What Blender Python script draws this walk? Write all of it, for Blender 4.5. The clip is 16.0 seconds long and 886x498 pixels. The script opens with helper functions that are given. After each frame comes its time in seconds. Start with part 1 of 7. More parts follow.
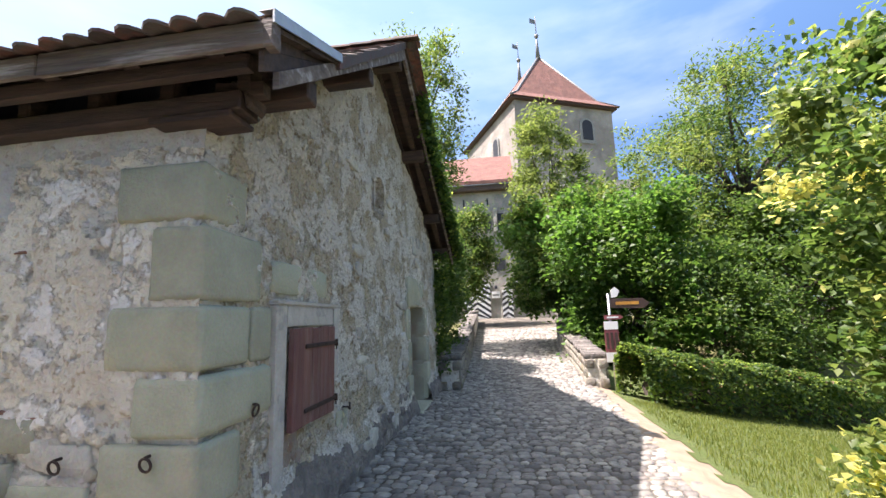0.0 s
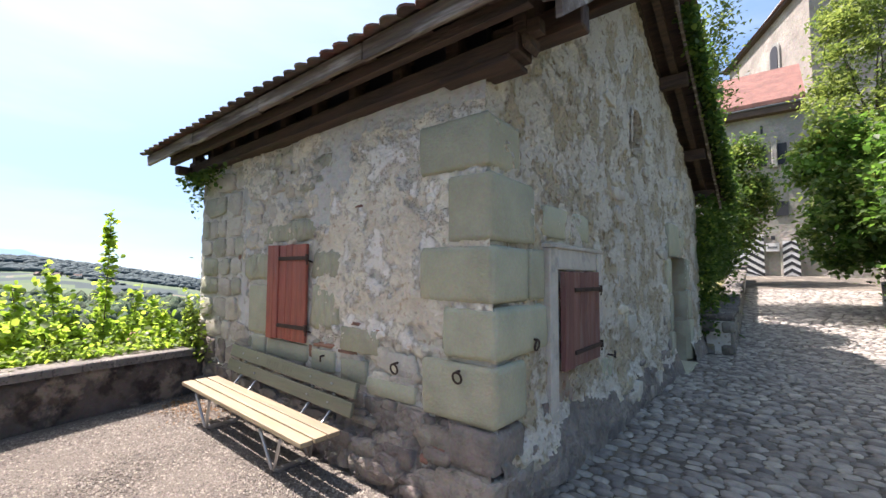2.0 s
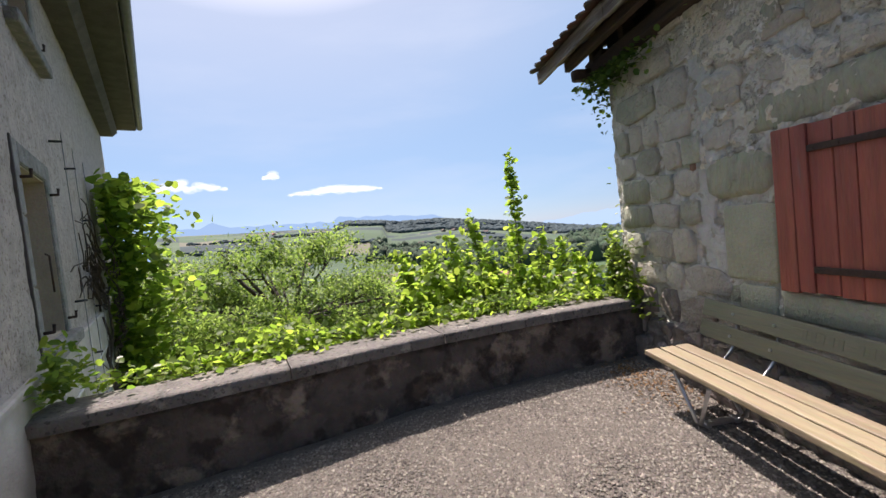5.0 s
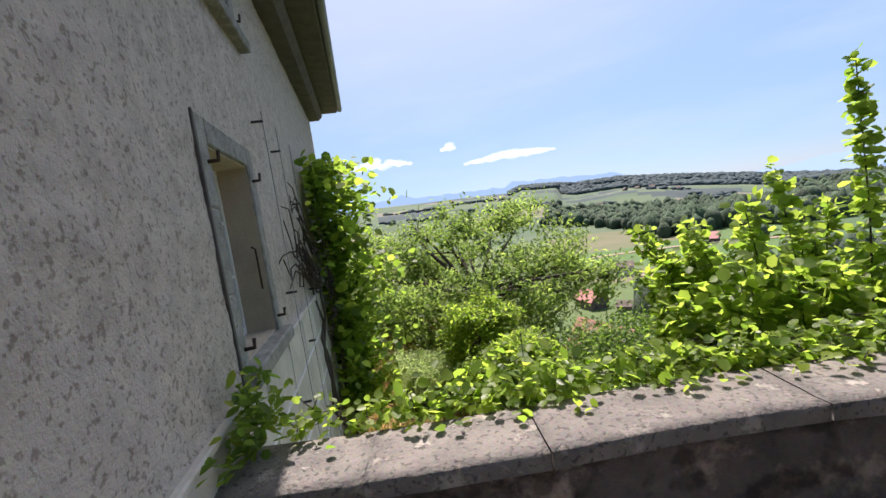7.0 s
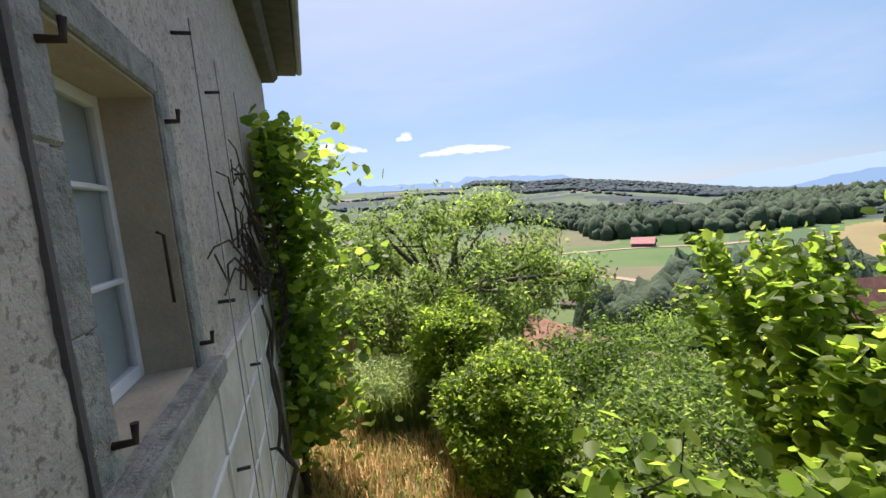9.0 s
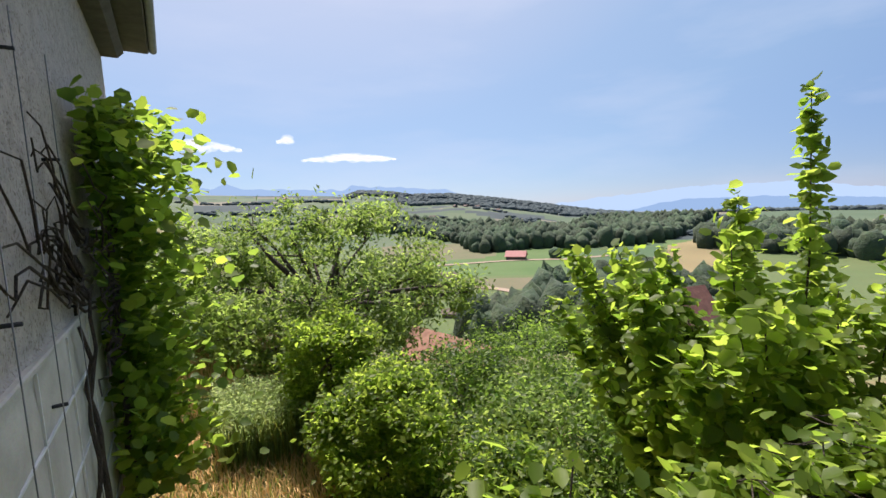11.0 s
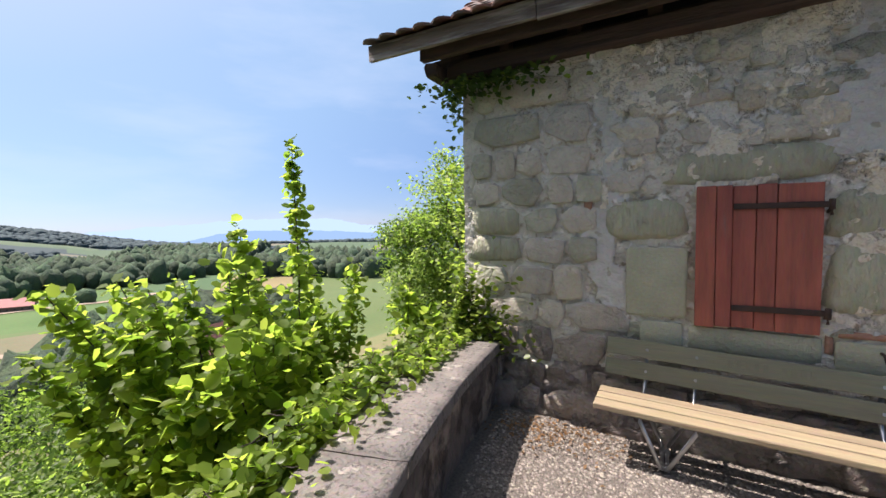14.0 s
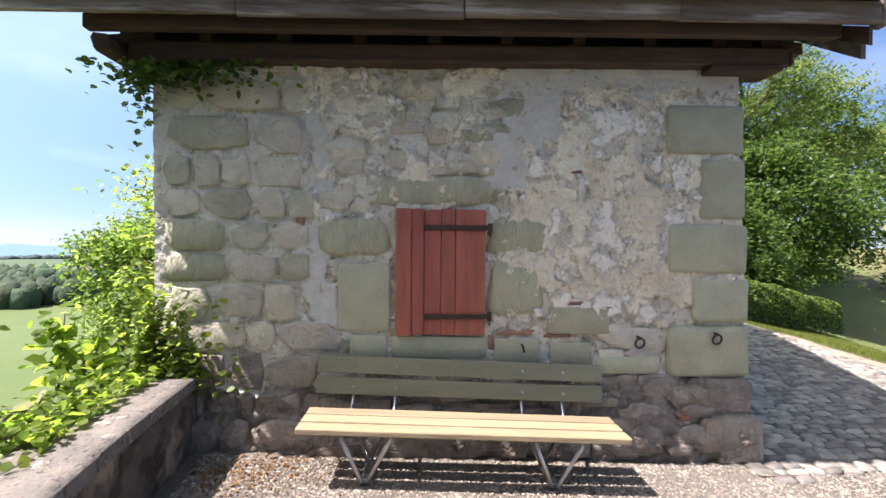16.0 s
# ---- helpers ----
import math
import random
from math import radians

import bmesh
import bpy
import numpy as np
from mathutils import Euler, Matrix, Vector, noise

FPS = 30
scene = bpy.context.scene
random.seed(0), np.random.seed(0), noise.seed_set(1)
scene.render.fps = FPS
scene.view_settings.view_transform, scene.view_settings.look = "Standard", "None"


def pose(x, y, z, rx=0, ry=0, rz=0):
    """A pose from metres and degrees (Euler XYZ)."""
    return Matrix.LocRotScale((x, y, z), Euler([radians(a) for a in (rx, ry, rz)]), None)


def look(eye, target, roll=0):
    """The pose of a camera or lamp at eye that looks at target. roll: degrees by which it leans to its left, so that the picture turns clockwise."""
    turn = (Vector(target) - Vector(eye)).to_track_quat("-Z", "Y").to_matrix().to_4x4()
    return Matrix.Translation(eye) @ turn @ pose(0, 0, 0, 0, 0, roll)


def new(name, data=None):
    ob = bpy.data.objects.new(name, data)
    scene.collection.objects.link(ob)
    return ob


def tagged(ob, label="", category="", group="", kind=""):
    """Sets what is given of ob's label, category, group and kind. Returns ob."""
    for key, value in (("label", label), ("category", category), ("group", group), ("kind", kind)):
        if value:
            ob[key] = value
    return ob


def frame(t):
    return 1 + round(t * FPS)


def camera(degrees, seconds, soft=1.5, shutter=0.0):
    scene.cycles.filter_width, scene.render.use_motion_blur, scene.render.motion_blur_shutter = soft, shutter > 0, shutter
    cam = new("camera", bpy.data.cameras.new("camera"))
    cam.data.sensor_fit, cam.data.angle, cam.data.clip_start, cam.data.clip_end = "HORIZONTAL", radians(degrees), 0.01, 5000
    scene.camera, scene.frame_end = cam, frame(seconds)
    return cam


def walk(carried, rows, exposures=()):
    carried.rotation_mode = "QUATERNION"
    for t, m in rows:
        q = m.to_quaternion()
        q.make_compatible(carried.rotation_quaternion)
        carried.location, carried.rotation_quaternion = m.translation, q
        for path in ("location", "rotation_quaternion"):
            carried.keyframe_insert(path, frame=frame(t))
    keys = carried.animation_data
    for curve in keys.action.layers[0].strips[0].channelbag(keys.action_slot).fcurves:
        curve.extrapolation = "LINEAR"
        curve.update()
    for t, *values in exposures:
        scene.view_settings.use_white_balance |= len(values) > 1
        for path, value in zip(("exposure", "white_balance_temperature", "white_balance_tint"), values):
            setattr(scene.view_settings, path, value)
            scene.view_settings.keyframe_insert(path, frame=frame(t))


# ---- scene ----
cam = camera(92.9, 16.0)
PATH = [
    (0, (4.803, -2.526, 1.703), (4.545, -0.571, 2.036), -1.7),
    (0.5, (4.776, -2.528, 1.688), (4.367, -0.595, 1.996), -0.7),
    (1, (4.749, -2.538, 1.673), (4.114, -0.66, 1.937), -0.1),
    (1.5, (4.639, -2.56, 1.644), (3.715, -0.798, 1.845), 0.3),
    (2, (4.445, -2.566, 1.626), (3.214, -0.995, 1.752), 0.4),
    (2.5, (4.228, -2.576, 1.589), (2.737, -1.245, 1.65), 0.1),
    (3, (3.952, -2.465, 1.564), (2.281, -1.366, 1.57), -0.4),
    (3.5, (3.584, -2.476, 1.535), (1.804, -1.565, 1.511), -0.9),
    (4, (3.152, -2.561, 1.548), (1.288, -1.836, 1.498), -2.1),
    (4.5, (2.732, -2.491, 1.519), (0.799, -1.986, 1.443), -4.1),
    (5, (2.367, -2.543, 1.552), (0.387, -2.272, 1.461), -6.1),
    (5.2, (2.211, -2.595, 1.543), (0.221, -2.43, 1.444), -6.9),
    (7.3, (0.757, -3.286, 1.739), (-1.144, -3.885, 1.577), -8.3),
    (7.5, (0.615, -3.383, 1.738), (-1.281, -3.997, 1.567), -7.9),
    (8, (0.27, -3.579, 1.705), (-1.628, -4.182, 1.522), -7.4),
    (8.5, (0.019, -3.785, 1.7), (-1.907, -4.285, 1.501), -6.6),
    (9, (-0.165, -3.918, 1.735), (-2.126, -4.245, 1.517), -5.2),
    (9.2, (-0.235, -3.921, 1.728), (-2.206, -4.176, 1.506), -4.7),
    (11.3, (-0.402, -3.9, 1.711), (-2.367, -3.579, 1.522), -2.4),
    (11.5, (-0.391, -3.905, 1.715), (-2.343, -3.503, 1.538), -2.4),
    (12, (-0.372, -3.847, 1.723), (-2.259, -3.203, 1.569), -2.1),
    (12.5, (-0.37, -3.786, 1.707), (-2.13, -2.845, 1.568), -1.7),
    (13, (-0.334, -3.745, 1.713), (-1.89, -2.495, 1.579), -1.4),
    (13.5, (-0.286, -3.724, 1.704), (-1.557, -2.185, 1.58), -1.1),
    (14, (-0.171, -3.623, 1.696), (-1.115, -1.863, 1.582), -0.8),
    (14.5, (-0.034, -3.549, 1.688), (-0.615, -1.637, 1.601), -0.6),
    (15, (0.089, -3.475, 1.69), (-0.178, -1.494, 1.621), -0.3),
    (15.5, (0.175, -3.427, 1.667), (0.137, -1.428, 1.617), 0.2),
    (16, (0.189, -3.403, 1.69), (0.299, -1.406, 1.651), 0.4),
]
walk(cam, [(t, look(eye, target, roll)) for t, eye, target, roll in PATH],
     exposures=[(t, e, 6750, 22) for t, e in ((0, 2.35), (2.0, 2.2), (3.5, 1.72), (5, 1.48), (7.5, 1.62), (9, 1.55), (12.5, 1.35), (14, 1.7), (16, 2.2))])

# ---- world, sun ----
SUN = Vector((-0.53, -0.12, 1.0)).normalized()
world = bpy.data.worlds.new("world")
scene.world = world
world.use_nodes = True
wn, wl = world.node_tree.nodes, world.node_tree.links
wn.clear()
w_out, w_bg, sky = wn.new("ShaderNodeOutputWorld"), wn.new("ShaderNodeBackground"), wn.new("ShaderNodeTexSky")
sky.sky_type, sky.sun_disc = "NISHITA", False
sky.sun_elevation, sky.sun_rotation = math.asin(SUN.z), math.atan2(SUN.x, SUN.y)
sky.altitude, sky.air_density, sky.dust_density, sky.ozone_density = 1200, 0.9, 0.12, 1.4
w_tc, w_map, w_n, w_r, w_mix = (wn.new("ShaderNodeTexCoord"), wn.new("ShaderNodeMapping"), wn.new("ShaderNodeTexNoise"),
                                wn.new("ShaderNodeValToRGB"), wn.new("ShaderNodeMixRGB"))
w_map.inputs["Scale"].default_value = (2.2, 1.4, 7.0)
w_n.inputs["Scale"].default_value, w_n.inputs["Detail"].default_value = 1.3, 6
w_n.inputs["Roughness"].default_value = 0.55
w_r.color_ramp.elements[0].position, w_r.color_ramp.elements[0].color = 0.46, (0, 0, 0, 1)
w_r.color_ramp.elements[1].position, w_r.color_ramp.elements[1].color = 0.82, (0.4, 0.4, 0.4, 1)
w_dot, w_haze, w_veil = wn.new("ShaderNodeVectorMath"), wn.new("ShaderNodeValToRGB"), wn.new("ShaderNodeMixRGB")
# thin summer haze: deep blue away from the sun, white round it
for pos, tone in ((0.0, (0.38, 0.95, 2.1)), (0.25, (0.72, 1.5, 2.8)), (0.48, (1.4, 2.4, 3.5)), (0.62, (1.7, 2.7, 3.8)), (0.82, (2.9, 3.5, 4.2)), (1.0, (15.0, 14.0, 12.5))):
    ends = w_haze.color_ramp.elements
    stop = ends[0] if pos == 0.0 else ends[len(ends) - 1] if pos == 1.0 else ends.new(pos)
    stop.position, stop.color = pos, (*tone, 1)
w_mix.inputs[0].default_value = 0.78
wl.new(w_tc.outputs["Generated"], w_map.inputs[0])
wl.new(w_map.outputs[0], w_n.inputs["Vector"])
wl.new(w_n.outputs["Fac"], w_r.inputs[0])
w_dot.operation, w_dot.inputs[1].default_value = "DOT_PRODUCT", SUN
wl.new(w_tc.outputs["Generated"], w_dot.inputs[0])
wl.new(w_dot.outputs["Value"], w_haze.inputs[0])
wl.new(w_haze.outputs[0], w_mix.inputs[2])
wl.new(sky.outputs[0], w_mix.inputs[1])
w_veil.inputs[2].default_value = (3.4, 4.0, 4.8, 1)
wl.new(w_r.outputs[0], w_veil.inputs[0])
wl.new(w_mix.outputs[0], w_veil.inputs[1])
wl.new(w_veil.outputs[0], w_bg.inputs[0])
w_bg.inputs[1].default_value = 0.077
wl.new(w_bg.outputs[0], w_out.inputs[0])
sun = new("sun", bpy.data.lights.new("sun", "SUN"))
sun.data.energy, sun.data.angle, sun.data.color = 3.1, radians(0.53), (1.0, 0.97, 0.92)
sun.matrix_world = look((0, 0, 30), Vector((0, 0, 30)) - SUN)


# ---- materials ----
def mat(name, c1, c2=None, scale=6.0, rough=0.85, bump=0.3, bscale=40.0, metal=0.0, c3=None, scale3=1.2, cut3=(0.5, 0.62),
        dist=0.01, island=0.0, rand=0.0, stretch=(1, 1, 1), spec=0.5, detail=6, dark_spots=None):
    """A surface with two scales of colour change, fine relief, and a change from piece to piece."""
    m = bpy.data.materials.new(name)
    m.use_nodes = True
    n, l = m.node_tree.nodes, m.node_tree.links
    p = n["Principled BSDF"]
    p.inputs["Roughness"].default_value, p.inputs["Metallic"].default_value = rough, metal
    p.inputs["Specular IOR Level"].default_value = spec
    geo, mp = n.new("ShaderNodeTexCoord"), n.new("ShaderNodeMapping")
    mp.inputs["Scale"].default_value = stretch
    g2 = n.new("ShaderNodeNewGeometry")
    l.new(g2.outputs["Position"], mp.inputs[0])
    c2 = c2 or tuple(v * 0.7 for v in c1)

    def noise_of(sc, det=detail, ro=0.6):
        t = n.new("ShaderNodeTexNoise")
        t.inputs["Scale"].default_value, t.inputs["Detail"].default_value, t.inputs["Roughness"].default_value = sc, det, ro
        l.new(mp.outputs[0], t.inputs["Vector"])
        return t

    def ramp(src, a, b):
        r = n.new("ShaderNodeMapRange")
        r.inputs["From Min"].default_value, r.inputs["From Max"].default_value = a, b
        l.new(src, r.inputs[0])
        return r.outputs[0]

    def mix(fac, a, b, mode="MIX"):
        x = n.new("ShaderNodeMixRGB")
        x.blend_type = mode
        for i, v in ((0, fac), (1, a), (2, b)):
            if isinstance(v, (int, float)):
                x.inputs[i].default_value = v
            elif isinstance(v, tuple):
                x.inputs[i].default_value = (*v, 1)
            else:
                l.new(v, x.inputs[i])
        return x.outputs[0]

    big = noise_of(scale)
    col = mix(ramp(big.outputs["Fac"], 0.35, 0.65), c1, c2)
    if c3:
        crust = ramp(noise_of(scale3, 10, 0.66).outputs["Fac"], *cut3)
        col = mix(crust, col, c3)
    fine = noise_of(bscale, 4)
    col = mix(0.35, col, mix(1.0, col, fine.outputs["Color"], "SOFT_LIGHT"))
    # darker spots in the colour only; the bump doesn't follow them
    if dark_spots:
        sc, a, b, tone = dark_spots
        col = mix(ramp(noise_of(sc, 3, 0.5).outputs["Fac"], a, b), col, mix(1.0, col, tone, "MULTIPLY"))
    if island or rand:
        if island:
            src = g2.outputs["Random Per Island"]
        else:
            oi = n.new("ShaderNodeObjectInfo")
            src = oi.outputs["Random"]
        hs = n.new("ShaderNodeHueSaturation")
        amount = island or rand
        v = n.new("ShaderNodeMapRange")
        v.inputs["To Min"].default_value, v.inputs["To Max"].default_value = 1 - amount, 1 + amount
        l.new(src, v.inputs[0])
        l.new(v.outputs[0], hs.inputs["Value"])
        h = n.new("ShaderNodeMapRange")
        h.inputs["To Min"].default_value, h.inputs["To Max"].default_value = 0.5 - amount * 0.05, 0.5 + amount * 0.05
        l.new(src, h.inputs[0])
        l.new(h.outputs[0], hs.inputs["Hue"])
        l.new(col, hs.inputs["Color"])
        col = hs.outputs[0]
    l.new(col, p.inputs["Base Color"])
    if bump:
        b = n.new("ShaderNodeBump")
        b.inputs["Strength"].default_value, b.inputs["Distance"].default_value = bump, dist
        l.new(fine.outputs["Fac"], b.inputs["Height"])
        b2 = n.new("ShaderNodeBump")
        b2.inputs["Strength"].default_value, b2.inputs["Distance"].default_value = bump, dist * 3
        l.new(big.outputs["Fac"], b2.inputs["Height"])
        l.new(b2.outputs[0], b.inputs["Normal"])
        if c3:
            b3 = n.new("ShaderNodeBump")
            b3.inputs["Strength"].default_value, b3.inputs["Distance"].default_value = bump, dist * 0.6
            l.new(crust, b3.inputs["Height"])
            l.new(b3.outputs[0], b2.inputs["Normal"])
        l.new(b.outputs[0], p.inputs["Normal"])
    return m


def leaf_mat(name, c1, c2, trans=0.45, rough=0.5):
    """Leaves: reflect and let light through, each leaf of its own tone."""
    c1, c2, trans = (c1[0] * 1.35, c1[1] * 1.25, c1[2] * 1.05), (c2[0] * 1.35, c2[1] * 1.25, c2[2] * 1.05), min(0.76, trans + 0.24)
    m = bpy.data.materials.new(name)
    m.use_nodes = True
    n, l = m.node_tree.nodes, m.node_tree.links
    p, out = n["Principled BSDF"], n["Material Output"]
    g, r, tr, mx = n.new("ShaderNodeNewGeometry"), n.new("ShaderNodeValToRGB"), n.new("ShaderNodeBsdfTranslucent"), n.new("ShaderNodeMixShader")
    r.color_ramp.elements[0].color, r.color_ramp.elements[1].color = (*c1, 1), (*c2, 1)
    l.new(g.outputs["Random Per Island"], r.inputs[0])
    l.new(r.outputs[0], p.inputs["Base Color"])
    hs = n.new("ShaderNodeHueSaturation")
    hs.inputs["Value"].default_value, hs.inputs["Saturation"].default_value, hs.inputs["Hue"].default_value = 2.0, 1.02, 0.492
    l.new(r.outputs[0], hs.inputs["Color"])
    l.new(hs.outputs[0], tr.inputs[0])
    p.inputs["Roughness"].default_value = rough
    mx.inputs[0].default_value = trans
    l.new(p.outputs[0], mx.inputs[1])
    l.new(tr.outputs[0], mx.inputs[2])
    l.new(mx.outputs[0], out.inputs[0])
    return m


M = {
    "plaster": mat("plaster", (0.80, 0.75, 0.62), (0.66, 0.58, 0.46), 2.6, 0.95, 1.0, 34, c3=(0.84, 0.80, 0.73), scale3=3.2, cut3=(0.51, 0.56), dist=0.03, dark_spots=(19, 0.60, 0.68, (0.74, 0.66, 0.58))),
    "mortar": mat("mortar", (0.68, 0.655, 0.58), (0.58, 0.54, 0.46), 3, 0.95, 1.0, 30, c3=(0.70, 0.645, 0.55), scale3=2.6, cut3=(0.54, 0.60), dist=0.035, dark_spots=(15, 0.60, 0.66, (0.66, 0.61, 0.55))),
    "cement": mat("cement", (0.54, 0.54, 0.51), (0.45, 0.44, 0.40), 4, 0.92, 0.8, 26, c3=(0.55, 0.53, 0.49), scale3=3.0, cut3=(0.5, 0.62), dist=0.015, dark_spots=(11, 0.62, 0.66, (0.72, 0.68, 0.62))),
    "base_rubble": mat("base_rubble", (0.29, 0.25, 0.21), (0.16, 0.14, 0.125), 5, 0.95, 1.0, 30, c3=(0.40, 0.36, 0.31), scale3=3.5, cut3=(0.60, 0.66), dist=0.03),
    "gable_plaster": mat("gable_plaster", (0.66, 0.56, 0.39), (0.54, 0.455, 0.325), 5, 0.95, 1.0, 30, c3=(0.80, 0.74, 0.63), scale3=2.0, cut3=(0.46, 0.50), dist=0.06, dark_spots=(14, 0.59, 0.66, (0.62, 0.54, 0.45))),
    "sandstone": mat("sandstone", (0.40, 0.395, 0.29), (0.32, 0.32, 0.235), 3, 0.85, 0.8, 45, c3=(0.45, 0.40, 0.27), scale3=2.5, cut3=(0.56, 0.7), rand=0.12),
    "tooled_stone": mat("tooled_stone", (0.42, 0.41, 0.30), (0.34, 0.34, 0.25), 7, 0.9, 0.9, 22, stretch=(1.6, 1, 0.7), dist=0.02, rand=0.1),
    "rubble": mat("rubble", (0.55, 0.51, 0.43), (0.45, 0.415, 0.35), 6, 0.92, 0.8, 35, c3=(0.60, 0.55, 0.45), scale3=2.8, rand=0.14, dist=0.02),
    "green_rubble": mat("green_rubble", (0.43, 0.42, 0.33), (0.34, 0.335, 0.26), 5, 0.92, 0.9, 30, c3=(0.52, 0.48, 0.40), scale3=3.2, cut3=(0.55, 0.62), rand=0.14, dist=0.02),
    "dark_rubble": mat("dark_rubble", (0.32, 0.27, 0.23), (0.19, 0.165, 0.14), 7, 0.92, 0.9, 35, c3=(0.30, 0.26, 0.22), scale3=4, rand=0.3, dist=0.02),
    "brick": mat("brick", (0.30, 0.15, 0.105), (0.22, 0.12, 0.09), 12, 0.9, 0.6, 60, rand=0.2),
    "red_wood": mat("red_wood", (0.34, 0.088, 0.062), (0.22, 0.06, 0.046), 2.5, 0.6, 0.5, 14, stretch=(6, 6, 0.7), c3=(0.20, 0.13, 0.12), scale3=1.6, cut3=(0.58, 0.75), rand=0.14),
    "worn_red": mat("worn_red", (0.20, 0.085, 0.07), (0.15, 0.07, 0.06), 2.5, 0.7, 0.5, 14, stretch=(6, 6, 0.7), c3=(0.22, 0.15, 0.13), scale3=1.6, cut3=(0.5, 0.7), rand=0.12),
    "old_wood": mat("old_wood", (0.085, 0.052, 0.037), (0.04, 0.027, 0.022), 3, 0.8, 0.6, 16, stretch=(0.8, 6, 6), rand=0.2),
    "grey_wood": mat("grey_wood", (0.22, 0.18, 0.15), (0.095, 0.072, 0.06), 2.2, 0.85, 0.7, 14, stretch=(0.6, 5, 7), c3=(0.40, 0.37, 0.34), scale3=1.5, cut3=(0.52, 0.64), rand=0.15),
    "iron": mat("iron", (0.075, 0.045, 0.035), (0.05, 0.035, 0.03), 20, 0.75, 0.4, 60, metal=0.4),
    "steel": mat("steel", (0.50, 0.51, 0.52), (0.42, 0.43, 0.44), 12, 0.35, 0.05, 60, metal=0.9),
    "seat_wood": mat("seat_wood", (0.30, 0.24, 0.15), (0.235, 0.185, 0.115), 3, 0.55, 0.3, 18, stretch=(0.5, 6, 6), rand=0.1),
    "back_wood": mat("back_wood", (0.19, 0.19, 0.13), (0.145, 0.15, 0.105), 3, 0.5, 0.3, 18, stretch=(0.5, 6, 6), rand=0.06),
    "tile": mat("tile", (0.21, 0.085, 0.06), (0.12, 0.065, 0.052), 7, 0.85, 0.5, 40, c3=(0.10, 0.08, 0.068), scale3=3, cut3=(0.38, 0.50), rand=0.35),
    "tile_rest": mat("tile_rest", (0.21, 0.085, 0.06), (0.12, 0.065, 0.052), 7, 0.85, 0.5, 40, c3=(0.09, 0.072, 0.062), scale3=3, cut3=(0.44, 0.54), island=0.3),
    "far_tile": mat("far_tile", (0.22, 0.10, 0.075), (0.14, 0.068, 0.052), 1.5, 0.85, 0.5, 9, island=0.2, dist=0.05),
    "parapet": mat("parapet", (0.135, 0.108, 0.09), (0.065, 0.054, 0.047), 3, 0.95, 0.7, 26, c3=(0.25, 0.20, 0.155), scale3=2.6, cut3=(0.52, 0.60), dist=0.03, dark_spots=(5, 0.52, 0.62, (0.42, 0.38, 0.36))),
    "coping": mat("coping", (0.185, 0.165, 0.145), (0.12, 0.11, 0.10), 5, 0.92, 0.9, 45, c3=(0.28, 0.255, 0.22), scale3=6, cut3=(0.56, 0.62), rand=0.1, dark_spots=(30, 0.58, 0.63, (0.5, 0.5, 0.5))),
    "gravel": mat("gravel", (0.23, 0.20, 0.165), (0.13, 0.113, 0.095), 55, 0.95, 1.0, 130, c3=(0.21, 0.185, 0.155), scale3=1.1, cut3=(0.42, 0.7), dist=0.012),
    "pebble": mat("pebble", (0.31, 0.27, 0.225), (0.13, 0.113, 0.095), 30, 0.9, 0.2, 90, island=0.45),
    "cobble": mat("cobble", (0.30, 0.275, 0.24), (0.16, 0.15, 0.135), 7, 0.62, 0.6, 60, rand=0.45),
    "cobble_rest": mat("cobble_rest", (0.30, 0.275, 0.24), (0.16, 0.15, 0.135), 7, 0.62, 0.6, 60, island=0.45),
    "joint": mat("joint", (0.12, 0.105, 0.085), (0.075, 0.066, 0.055), 12, 0.95, 0.8, 70, c3=(0.22, 0.19, 0.15), scale3=1.5),
    "dirt": mat("dirt", (0.30, 0.235, 0.17), (0.23, 0.175, 0.125), 5, 0.95, 0.7, 60),
    "render_grey": mat("render_grey", (0.52, 0.47, 0.415), (0.38, 0.34, 0.30), 8, 0.95, 0.8, 75, c3=(0.46, 0.43, 0.40), scale3=1.4, cut3=(0.5, 0.75), dist=0.009, dark_spots=(36, 0.56, 0.63, (0.60, 0.57, 0.55))),
    "render_white": mat("render_white", (0.60, 0.58, 0.53), (0.46, 0.44, 0.39), 3, 0.9, 0.5, 50),
    "window_stone": mat("window_stone", (0.31, 0.31, 0.285), (0.19, 0.195, 0.18), 9, 0.9, 0.9, 40, c3=(0.36, 0.35, 0.33), scale3=14, cut3=(0.6, 0.66), dist=0.015, rand=0.1),
    "foot_boards": mat("foot_boards", (0.34, 0.27, 0.21), (0.24, 0.18, 0.14), 5, 0.92, 0.9, 30, c3=(0.36, 0.15, 0.08), scale3=3.0, cut3=(0.58, 0.66), dist=0.02),
    "frame_stone": mat("frame_stone", (0.52, 0.49, 0.43), (0.42, 0.39, 0.34), 6, 0.9, 0.7, 40, c3=(0.36, 0.34, 0.31), scale3=4, cut3=(0.56, 0.64), dist=0.012),
    "reveal": mat("reveal", (0.46, 0.40, 0.31), (0.38, 0.33, 0.255), 4, 0.9, 0.4, 50),
    "white_paint": mat("white_paint", (0.74, 0.75, 0.76), (0.66, 0.67, 0.68), 5, 0.45, 0.1, 50),
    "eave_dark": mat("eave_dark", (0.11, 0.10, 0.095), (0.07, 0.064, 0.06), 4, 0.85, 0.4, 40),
    "tower_wall": mat("tower_wall", (0.29, 0.265, 0.23), (0.22, 0.20, 0.175), 0.7, 0.95, 0.8, 5, c3=(0.36, 0.33, 0.29), scale3=0.25, dist=0.05),
